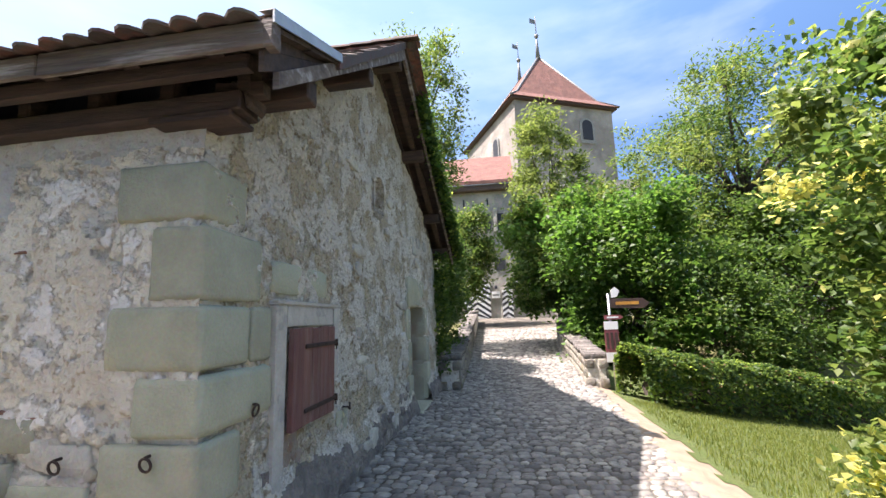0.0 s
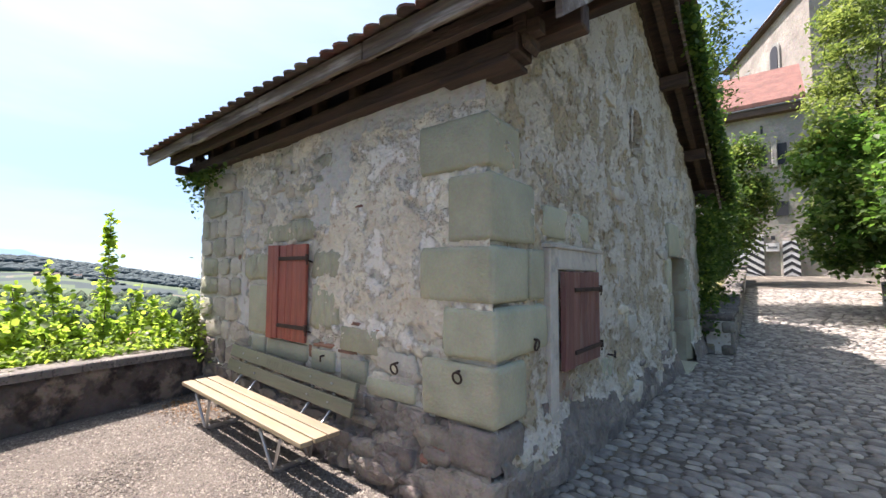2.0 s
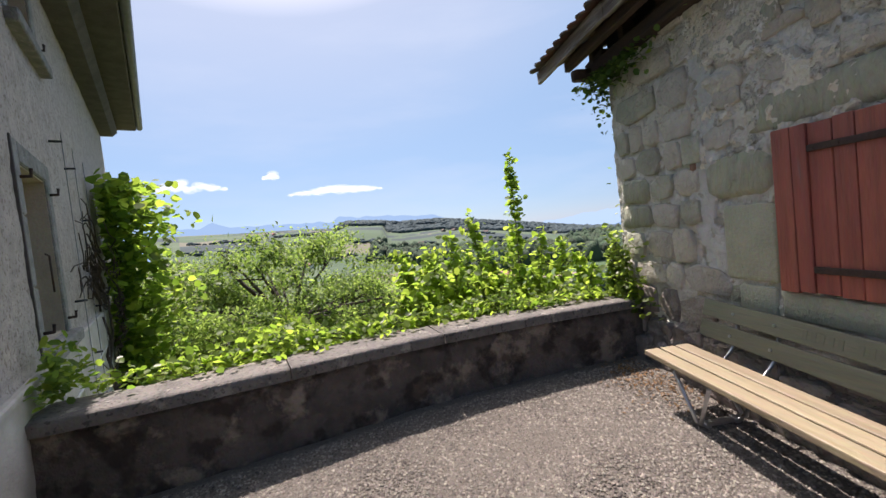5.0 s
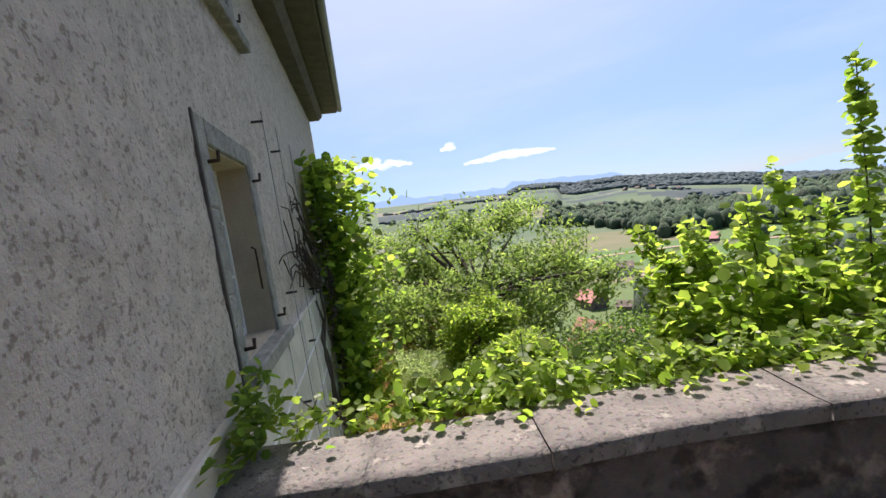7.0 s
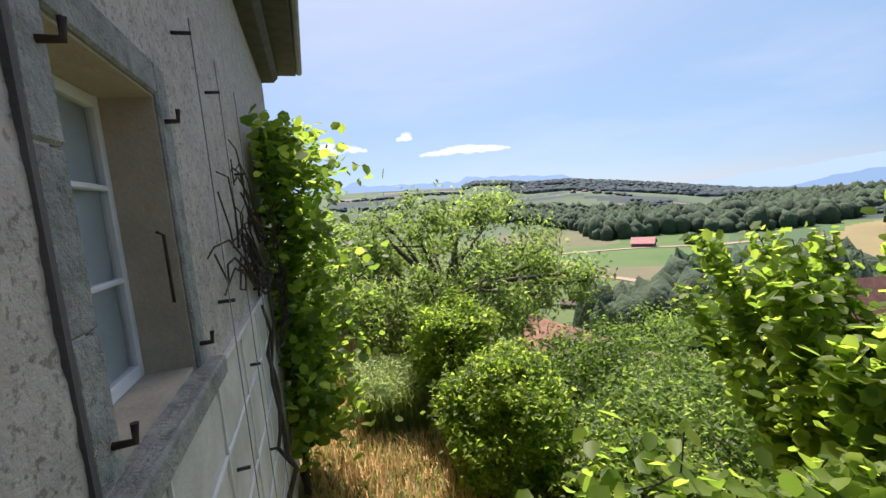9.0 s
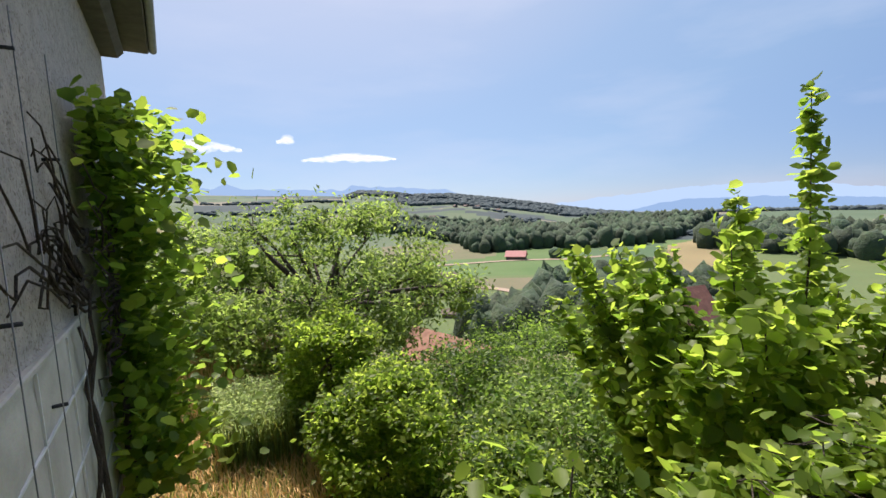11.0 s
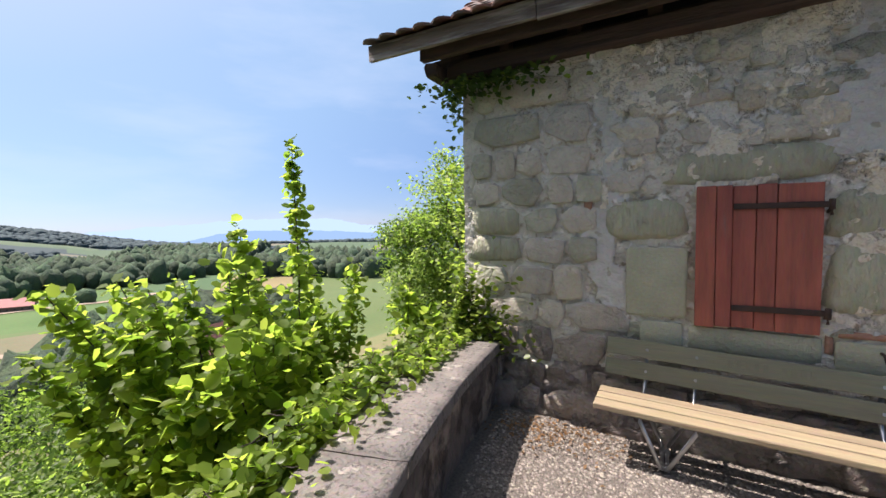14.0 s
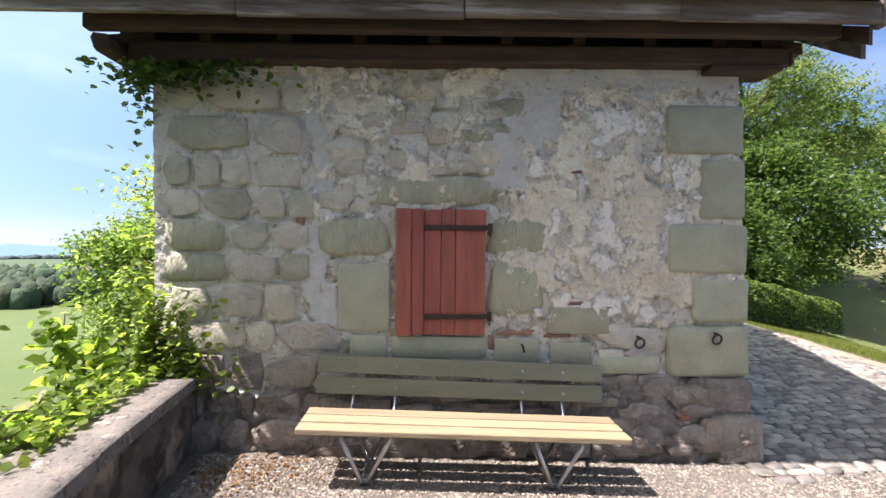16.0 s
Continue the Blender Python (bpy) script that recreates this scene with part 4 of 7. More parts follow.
for k in range(2):
    a, b = 0.34 * k, 0.34 * (k + 1) - 0.006
    part("cheek_plank", plank(RX1 - 0.10, 0.03, EAVE_Y + 0.05, KNEE_Y, EAVE_Z + 0.05 - a * 0.42, EAVE_Z + 0.05 - b * 0.42 + 0.002, under(KNEE_Y) + 0.06 - a * 0.17, under(KNEE_Y) + 0.06 - b * 0.17 + 0.002), M["old_wood"], roof)
part("eaves_end", box_bm((RX1 - 0.055, EAVE_Y - 0.002, EAVE_Z - 0.1), (RX1 + 0.015, EAVE_Y + 0.09, EAVE_Z + 0.075), 0.008, None, 0.005), M["grey_wood"], roof)
part("flashing", plank(RX1 + 0.016, 0.012, EAVE_Y - 0.01, KNEE_Y + 0.04, EAVE_Z + 0.11, EAVE_Z + 0.03, under(KNEE_Y) + 0.115, under(KNEE_Y) + 0.045), M["flashing"], roof, "grey sheet metal flashing")
part("flashing_top", extrude_poly([(RX1 - 0.07, EAVE_Y - 0.01, EAVE_Z + 0.112), (RX1 + 0.028, EAVE_Y - 0.01, EAVE_Z + 0.112), (RX1 + 0.028, KNEE_Y + 0.04, under(KNEE_Y) + 0.117), (RX1 - 0.07, KNEE_Y + 0.04, under(KNEE_Y) + 0.117)], 0.006), M["flashing"], roof)
# purlins that carry the gable overhang
for y in (0.25, 1.8, 3.4, 5.2, 7.0, 8.3):
    zz = under(y) - 0.30
    part("purlin", box_bm((2.4, y - 0.08, zz - 0.06), (RX1 - 0.09, y + 0.08, zz + 0.14), 0.012, None, 0.004), M["old_wood"], roof)
for x in (2.98, 3.24):
    for y0, y1 in ((0.3, RIDGE_Y - 0.03), (RIDGE_Y + 0.03, 8.8)):
        part("verge_rafter", plank(x, 0.10, y0, y1, under(max(y0, KNEE_Y)) - (0.02 if y0 > KNEE_Y else 0.18), under(max(y0, KNEE_Y)) - (0.14 if y0 > KNEE_Y else 0.30), under(y1) - 0.02, under(y1) - 0.15), M["old_wood"], roof)


def tile_mesh(material):
    """One plain clay tile: gently bowed, rounded lower end."""
    bm = bmesh.new()
    cols, rows = 5, 3
    ys = [-0.17, -0.14, 0.2]
    g = []
    for top in (1, 0):
        for j in range(rows):
            row = []
            for i in range(cols):
                u = i / (cols - 1) * 2 - 1
                yy = ys[j] + (0.05 * u * u if j < 2 else 0)
                row.append(bm.verts.new((0.085 * u, yy, 0.013 * (1 - u * u) + (0.014 if top else 0))))
            g.append(row)
    for top in (0, 1):
        for j in range(rows - 1):
            for i in range(cols - 1):
                q = (g[top * rows + j][i], g[top * rows + j][i + 1], g[top * rows + j + 1][i + 1], g[top * rows + j + 1][i])
                bm.faces.new(q)
    for i in range(cols - 1):
        bm.faces.new((g[0][i], g[0][i + 1], g[rows][i + 1], g[rows][i]))
    for j in range(rows - 1):
        for i in (0, cols - 1):
            bm.faces.new((g[j][i], g[j + 1][i], g[rows + j + 1][i], g[rows + j][i]))
    return bm_mesh("tile", bm, material, False)


TILE = tile_mesh(M["tile"])
tv = np.empty(len(TILE.vertices) * 3)
TILE.vertices.foreach_get("co", tv)
tv = tv.reshape(-1, 3)
tf = [tuple(p.vertices) for p in TILE.polygons]
rest_v, rest_f = [], []
row_gap, col_gap = 0.16, 0.174
SLOPES = []
for (y0, z0), (y1, z1) in (((EAVE_Y - 0.02, EAVE_Z), (KNEE_Y, KNEE_Z)), ((KNEE_Y, KNEE_Z), (RIDGE_Y, RIDGE_Z))):
    run = math.hypot(y1 - y0, z1 - z0)
    SLOPES += [(y0 + (y1 - y0) * q * row_gap / run, z0 + (z1 - z0) * q * row_gap / run, math.atan2(z1 - z0, y1 - y0)) for q in range(round(run / row_gap))]
cols_front = int((RX1 - RX0) / col_gap)
front_count = 0
for j, (row_y, row_z, pitch) in enumerate(SLOPES):
    for i in range(cols_front):
        x = RX0 + 0.1 + i * col_gap + (col_gap / 2 if j % 2 else 0)
        y, zc = row_y + 0.08 * math.cos(pitch), row_z + 0.055 + 0.08 * math.sin(pitch)
        m = Matrix.Translation((x, y, zc)) @ Matrix.Rotation(pitch - 0.09 + random.uniform(-0.04, 0.04), 4, "X") @ Matrix.Rotation(random.uniform(-0.07, 0.07), 4, "Z") @ Matrix.Diagonal((1.02, 1, 1 + random.uniform(0, 0.5), 1))
        if j < 6 or (i > cols_front - 4 and front_count < 295):
            front_count += 1
            piece("tile", TILE, roof, m)
        else:
            mm = np.array(m)
            base = len(rest_v)
            rest_v.extend((tv @ mm[:3, :3].T + mm[:3, 3]).tolist())
            rest_f.extend(tuple(k + base for k in f) for f in tf)
BACK_A = math.atan((RIDGE_Z - BACK_Z) / (BACK_Y - RIDGE_Y))
for j in range(int((BACK_Y - RIDGE_Y) / math.cos(BACK_A) / row_gap)):
    s = j * row_gap
    for i in range(cols_front + 1):
        if i < cols_front - 9:
            continue
        x = RX0 + 0.1 + i * col_gap + (col_gap / 2 if j % 2 else 0)
        m = Matrix.Translation((x, BACK_Y - (s + 0.08) * math.cos(BACK_A), BACK_Z + 0.055 + (s + 0.08) * math.sin(BACK_A))) @ Matrix.Rotation(math.pi, 4, "Z") @ Matrix.Rotation(BACK_A - 0.09, 4, "X")
        mm = np.array(m)
        base = len(rest_v)
        rest_v.extend((tv @ mm[:3, :3].T + mm[:3, 3]).tolist())
        rest_f.extend(tuple(k + base for k in f) for f in tf)
rest = new("tile_field", mesh_of("tile_field", rest_v, rest_f, M["tile_rest"]))
rest.parent = roof
rest["kind"] = "stuff"
for k in range(18):
    x = RX0 + 0.17 + k * 0.355
    bm = bmesh.new()
    pr = [(0.16 * math.cos(a), 0.10 * math.sin(a)) for a in [math.pi * q / 8 for q in range(9)]]
    for (y0, z0), (y1, z1) in zip(pr, pr[1:]):
        bm.faces.new([bm.verts.new(p) for p in ((-0.19, y0, z0), (0.19, y0 * 0.9, z0 * 0.9), (0.19, y1 * 0.9, z1 * 0.9), (-0.19, y1, z1))])
    o = part("ridge_tile", bm, M["tile"], roof, "", True)
    o.matrix_basis = Matrix.Translation((x, RIDGE_Y, RIDGE_Z + 0.06))

# ---- parapet ----
def offset_line(pts, d):
    out = []
    for i, p in enumerate(pts):
        a, b = Vector(pts[max(0, i - 1)]), Vector(pts[min(len(pts) - 1, i + 1)])
        t = (b - a).normalized()
        out.append(Vector(p) + Vector((t.y, -t.x)) * d)
    return out


def refine(pts, n=5):
    """A smooth line through points."""
    P = [Vector(p) for p in pts]
    out = []
    for i in range(len(P) - 1):
        p0, p1, p2, p3 = P[max(0, i - 1)], P[i], P[i + 1], P[min(len(P) - 1, i + 2)]
        for k in range(n):
            t = k / n
            out.append(0.5 * ((2 * p1) + (p2 - p0) * t + (2 * p0 - 5 * p1 + 4 * p2 - p3) * t * t + (3 * p1 - p0 - 3 * p2 + p3) * t ** 3))
    return out + [P[-1]]


LINE = refine(INNER[1:])
TOP = 0.665


def wall_along(line, d0, d1, z0, z1, material, rough=0.012, zstep=0.06):
    """A wall between two offsets of a line, its faces uneven."""
    a, b = offset_line(line, d0), offset_line(line, d1)
    zs = rng(z0, z1, zstep)
    ws = rng(0, 1, 0.2)
    prof = [(0, z) for z in zs] + [(w, z1) for w in ws[1:]] + [(1, z) for z in reversed(zs[:-1])]
    verts, faces = [], []
    for p, q in zip(a, b):
        for w, z in prof:
            c = p.lerp(q, w)
            n = rough * fbm(c.x * 4, c.y * 4, z * 4) + rough * 0.6 * fbm(c.x * 13, c.y * 13, z * 13)
            dirn = (p - q).normalized() * (1 if w < 0.5 else -1)
            verts.append((c.x + dirn.x * n, c.y + dirn.y * n, z + (n if 0 < w < 1 else 0)))
    k = len(prof)
    for i in range(len(a) - 1):
        for j in range(k - 1):
            faces.append((i * k + j, (i + 1) * k + j, (i + 1) * k + j + 1, i * k + j + 1))
    faces += [tuple(range(k)), tuple(range((len(a) - 1) * k, len(a) * k))]
    return verts, faces


parapet = thing("parapet", "low stained rendered parapet wall with weathered stone coping above the garden", "wall", kind="structure")
pv, pf = wall_along(LINE, 0.02, 0.40, -4.2, TOP - 0.085, M["parapet"], 0.018)
o = new("body", mesh_of("body", pv, pf, M["parapet"], True))
o.parent = parapet
o["label"] = "dark damp-stained rendered wall face"
cuts = [0, 12, 21, 28, 35]
for c0, c1 in zip(cuts, cuts[1:]):
    seg = [p.copy() for p in LINE[c0:c1 + 1]]
    if len(seg) < 2:
        continue
    seg[0] = seg[0].lerp(seg[1], 0.03)
    seg[-1] = seg[-1].lerp(seg[-2], 0.03)
    pv, pf = wall_along(seg, -0.025, 0.42, TOP - 0.083, TOP + random.uniform(-0.004, 0.004), M["coping"], 0.006, 0.028)
    o = new("coping_stone", mesh_of("coping_stone", pv, pf, M["coping"], True))
    o.parent = parapet

# ---- dwelling house ----
HL, HH = 9.2, 5.0
house = thing("house", "grey rendered old house with stone-framed windows and a vine", "house")


def hp(u, n, z):
    """A place on the house: u along its wall, n out of it."""
    p = HOUSE_P + HOUSE_D * u + HOUSE_N * n
    return (p.x, p.y, z)


def hbox(u0, u1, n0, n1, z0, z1, bevel=0.0):
    bm = bmesh.new()
    vs = add_box(bm, (u0, n0, z0), (u1, n1, z1), bevel)
    for v in bm.verts:
        v.co = Vector(hp(*v.co))
    return bm


def hwindow(u0, u1, z0, z1, depth=0.26):
    """A stone-framed casement window of the house."""
    f = 0.17
    win = new("window")
    win.parent = house
    for nm, a in (("jamb_stone", (u0 - f, u0, 0, 0.014, z0 - 0.02, z0 + 0.45)), ("jamb_stone", (u0 - f, u0, 0, 0.011, z0 + 0.455, z0 + 1.0)), ("jamb_stone", (u0 - f, u0, 0, 0.014, z0 + 1.005, z1 + f)),
                  ("jamb_stone", (u1, u1 + f, 0, 0.014, z0 - 0.02, z1 + f)), ("lintel", (u0, u1, 0, 0.014, z1, z1 + f)), ("sill", (u0 - f, u1 + f + 0.03, -0.2, 0.10, z0 - 0.14, z0 - 0.022))):
        part(nm, hbox(a[0], a[1], -0.02 if nm != "sill" else a[2], a[3], a[4], a[5], 0.012), M["window_stone"], win)
    for a in ((u0 - 0.02, u0 + 0.012, -0.3, -0.01, z0 - 0.02, z1), (u1 - 0.012, u1 + 0.02, -0.3, -0.01, z0 - 0.02, z1), (u0, u1, -0.3, -0.01, z1 - 0.012, z1 + 0.02), (u0, u1, -0.3, -0.02, z0 - 0.1, z0 - 0.002)):
        part("reveal", hbox(*a), M["reveal"], win)
    d = -depth
    for a in ((u0 + 0.012, u0 + 0.06, z0, z1), (u1 - 0.06, u1 - 0.012, z0, z1), (u0 + 0.06, u1 - 0.06, z0, z0 + 0.07), (u0 + 0.06, u1 - 0.06, z1 - 0.07, z1 - 0.012), ((u0 + u1) / 2 - 0.035, (u0 + u1) / 2 + 0.035, z0 + 0.07, z1 - 0.07),
              (u0 + 0.06, u1 - 0.06, z0 + (z1 - z0) * 0.36 - 0.014, z0 + (z1 - z0) * 0.36 + 0.014), (u0 + 0.06, u1 - 0.06, z0 + (z1 - z0) * 0.68 - 0.014, z0 + (z1 - z0) * 0.68 + 0.014)):
        part("window_frame", hbox(a[0], a[1], d - 0.03, d + 0.02, a[2], a[3], 0.006), M["white_paint"], win)
    part("pane", hbox(u0 + 0.05, u1 - 0.05, d - 0.012, d - 0.006, z0 + 0.05, z1 - 0.05), M["glass"], win)
    part("curtain", hbox(u0 + 0.03, u1 - 0.03, d - 0.045, d - 0.035, z0, z1), M["curtain"], win, "closed curtain, pale blue-grey with the sky reflection put into its colour")
    for uu, zz in ((u0 - 0.06, z1 - 0.12), (u0 - 0.06, z0 + 0.1), (u1 + 0.05, z1 - 0.12), (u1 + 0.05, z0 + 0.1)):
        bm = tube_bm([hp(uu, 0.0, zz), hp(uu, 0.075, zz), hp(uu, 0.08, zz + 0.06)], 0.014, 6)
        part("hinge_pin", bm, M["iron"], win, "rusty shutter hinge pin")


M["glass"] = bpy.data.materials.new("glass")
M["glass"].use_nodes = True
gp = M["glass"].node_tree.nodes["Principled BSDF"]
gp.inputs["Transmission Weight"].default_value, gp.inputs["Roughness"].default_value, gp.inputs["Base Color"].default_value = 1.0, 0.02, (0.92, 0.95, 0.96, 1)
# cloth lightened towards blue to hold the panes' sky reflection
M["curtain"] = mat("curtain", (0.72, 0.78, 0.80), (0.64, 0.70, 0.72), 6, 0.9, 0.3, 30)

WIN = (0.27, 1.24, 0.99, 2.40)
WIN2 = (0.70, 1.66, 3.72, 5.0)


def house_wall():
    """Rough rendered wall of the house with its window openings."""
    us, zs = rng(-2.3, HL, 0.05), rng(-5.5, HH, 0.05)
    verts, faces, idx = [], [], []
    for z in zs:
        for u in us:
            d = 0.010 * fbm(u * 3, z * 3, 5) + 0.006 * fbm(u * 14, z * 14, 6)
            verts.append(hp(u, d + (0.03 if z < 0.86 else 0.0), z))
    n = len(us)
    for j in range(len(zs) - 1):
        for i in range(n - 1):
            u, z = (us[i] + us[i + 1]) / 2, (zs[j] + zs[j + 1]) / 2
            if any(a - 0.05 < u < b + 0.05 and c - 0.08 < z < d + 0.05 for a, b, c, d in (WIN, WIN2)):
                continue
            faces.append((j * n + i, (j + 1) * n + i, (j + 1) * n + i + 1, j * n + i + 1))
            idx.append(0 if z > 0.86 else 1)
    me = mesh_of("wall", verts, faces, [M["render_grey"], M["render_white"]], True)
    me.polygons.foreach_set("material_index", idx)
    o = new("wall", me)
    o.parent = house


house_wall()
part("wall_core", hbox(-2.3, HL, -7, -0.42, -5.5, HH), M["render_grey"], house)
part("wall_end", hbox(HL - 0.02, HL + 0.01, -7, 0.0, -5.5, HH), M["render_grey"], house)
part("wall_end", hbox(-2.32, -2.29, -7, 0.0, -5.5, HH), M["render_grey"], house)
hwindow(*WIN)
hwindow(*WIN2)
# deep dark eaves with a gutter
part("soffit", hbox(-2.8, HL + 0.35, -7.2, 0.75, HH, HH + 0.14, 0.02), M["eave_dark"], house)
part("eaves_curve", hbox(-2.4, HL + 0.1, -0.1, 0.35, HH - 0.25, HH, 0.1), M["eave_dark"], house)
bm = bmesh.new()
for (n0, z0), (n1, z1) in (((0.8, HH + 0.14), (-3.3, HH + 2.6)), ((-3.3, HH + 2.6), (-7.4, HH + 0.14))):
    bm.faces.new([bm.verts.new(hp(*p)) for p in ((-2.9, n0, z0), (HL + 0.4, n0, z0), (HL + 0.4, n1, z1), (-2.9, n1, z1))])
part("roof", bm, M["far_tile"], house, "red clay tile roof")
for uu in (-2.3, HL):
    bm = bmesh.new()
    bm.faces.new([bm.verts.new(hp(*p)) for p in ((uu, 0, HH), (uu, -7, HH), (uu, -3.3, HH + 2.5))])
    part("gable", bm, M["render_grey"], house)
part("gutter", tube_bm([hp(-2.9, 0.82, HH + 0.10), hp(HL + 0.4, 0.82, HH + 0.10)], 0.075, 10), M["lead"], house, "grey metal gutter")
part("drip_ledge", hbox(-2.3, HL, 0.0, 0.055, 0.83, 0.875, 0.01), M["render_white"], house)
part("joint_strip", hbox(0.070, 0.098, -0.01, 0.017, 0.85, 2.57), M["eave_dark"], house, "dark mortar joint beside the window stone")
for u, z in ((1.75, 2.9), (2.5, 2.75), (1.9, 1.2), (2.6, 0.5), (1.6, 0.15), (3.4, 2.2), (3.6, 1.0), (3.0, -0.5)):
    part("wire_anchor", tube_bm([hp(u, 0, z), hp(u, 0.11, z)], 0.013, 6), M["black"], house, "small black wire anchor")
for u in (1.78, 2.52, 3.42):
    part("trellis_wire", tube_bm([hp(u, 0.10, -2.5), hp(u, 0.10, 3.0)], 0.0035, 4), M["lead"], house)
part("stay_bar", tube_bm([hp(1.14, -0.06, 1.72), hp(1.135, -0.03, 1.70), hp(1.135, -0.03, 1.36)], 0.008, 6), M["iron"], house)
for k in range(7):
    part("lining_joint", hbox(-0.4 + k * 0.9, -0.385 + k * 0.9, 0.03, 0.046, -2.2, 0.82), M["white_paint"], house)
for k in range(4):
    part("lining_joint", hbox(-0.4, 6.5, 0.03, 0.046, 0.35 - k * 0.55, 0.365 - k * 0.55), M["white_paint"], house)

# ---- bench ----
bench = thing("park_bench", "bench with pale wooden seat, green-grey back and steel tube legs", "bench", (0.49, -0.42, gz(0.49, -0.42) + 0.012), (0, 2.6, -0.5))
for y in (-0.19, -0.06, 0.065):
    part("seat_slat", box_bm((-1.12, y - 0.056, 0.365), (1.12, y + 0.056, 0.405), 0.008, None, 0.0, 2), M["seat_wood"], bench)
lean = Matrix.Translation((0, 0.265, 0.44)) @ Matrix.Rotation(radians(-12), 4, "X")
for z0, z1 in ((0.02, 0.145), (0.175, 0.305)):
    part("back_slat", box_bm((-1.11, -0.055, z0), (1.11, -0.022, z1), 0.008, lean, 0.0, 2), M["back_wood"], bench)
for cx in (-0.665, 0.635):
    for s in (-1, 1):
        sx = cx + s * 0.16
        p = lean @ Vector((sx, -0.005, 0.29))
        q = lean @ Vector((sx, -0.005, 0.02))
        part("back_tube", tube_bm([p, q, (sx, 0.17, 0.352), (sx, -0.17, 0.352), (sx, -0.215, 0.335), (cx + s * 0.02, -0.17, 0.03), (cx + s * 0.015, -0.14, 0.015), (cx + s * 0.015, 0.14, 0.015), (cx + s * 0.02, 0.17, 0.03), (sx * 0.98 + cx * 0.02, 0.10, 0.34)], 0.0135, 8), M["steel"], bench)
        for zz in (0.08, 0.24):
            b0, b1 = lean @ Vector((sx, -0.05, zz)), lean @ Vector((sx, -0.062, zz))
            part("bolt", tube_bm([b0, b1], 0.011, 8), M["steel"], bench)
    part("clamp", box_bm((cx - 0.035, -0.14, 0.0), (cx + 0.035, -0.10, 0.03), 0.004), M["steel"], bench)
    part("clamp", box_bm((cx - 0.035, 0.08, 0.0), (cx + 0.035, 0.12, 0.03), 0.004), M["steel"], bench)
# faint worn lettering, unreadable, as plain bars
M["worn_letter"] = mat("worn_letter", (0.18, 0.18, 0.125), (0.15, 0.15, 0.105), 30, 0.6, 0.1, 60)
for k in range(9):
    x = -0.32 + k * 0.05 + (0.05 if k > 4 else 0)
    part("worn_letter", box_bm((x, -0.0575, 0.21), (x + 0.028, -0.0552, 0.265), 0, lean), M["worn_letter"], bench)

# ---- signpost ----
SX, SY = 7.38, 8.15
sign = thing("signpost", "steel signpost with brown arrow, small arrow and maroon notice plates", "signpost", (SX, SY, gz(SX, SY)))
part("pole", tube_bm([(0, 0, -0.1), (0, 0, 2.32)], 0.03, 10), M["steel"], sign)
bm = extrude_poly([(0.03, -0.04, 1.98), (0.78, -0.04, 1.95), (0.93, -0.04, 2.07), (0.78, -0.04, 2.19), (0.03, -0.04, 2.2)], 0.02, Vector((0, 1, 0)))
arrow = part("arrow_plate", bm, M["sign_brown"], sign, "dark brown arrow plate")
part("text_bar", box_bm((0.15, -0.046, 2.045), (0.68, -0.041, 2.12)), M["sign_orange"], arrow, "plain orange bar of unreadable text")
bm = extrude_poly([(-0.14, -0.04, 1.70), (0.22, -0.04, 1.70), (0.30, -0.04, 1.755), (0.22, -0.04, 1.81), (-0.14, -0.04, 1.81)], 0.02, Vector((0, 1, 0)))
small = part("small_arrow_plate", bm, M["sign_red"], sign)
part("text_bar", box_bm((-0.08, -0.046, 1.735), (0.18, -0.041, 1.775)), M["sign_white"], small)
notice = part("notice_plate", box_bm((-0.17, -0.05, 0.72), (0.15, -0.035, 1.66)), M["sign_red"], sign, "maroon notice plate")
part("notice_head", box_bm((-0.17, -0.056, 1.47), (0.15, -0.051, 1.66)), M["sign_white"], notice)
part("notice_foot", box_bm((-0.17, -0.056, 0.72), (0.15, -0.051, 0.94)), M["sign_white"], notice)
for k in range(3):
    part("text_bar", box_bm((-0.14 + k * 0.1, -0.056, 1.02), (-0.14 + k * 0.1 + 0.06, -0.051, 1.40)), M["sign_brown"], notice)
bm = extrude_poly([(0.06, -0.04, 2.22), (0.20, -0.04, 2.24), (0.26, -0.04, 2.38), (0.16, -0.04, 2.48), (0.06, -0.04, 2.40)], 0.012, Vector((0, 1, 0)))
part("route_plate", bm, M["sign_white"], sign)

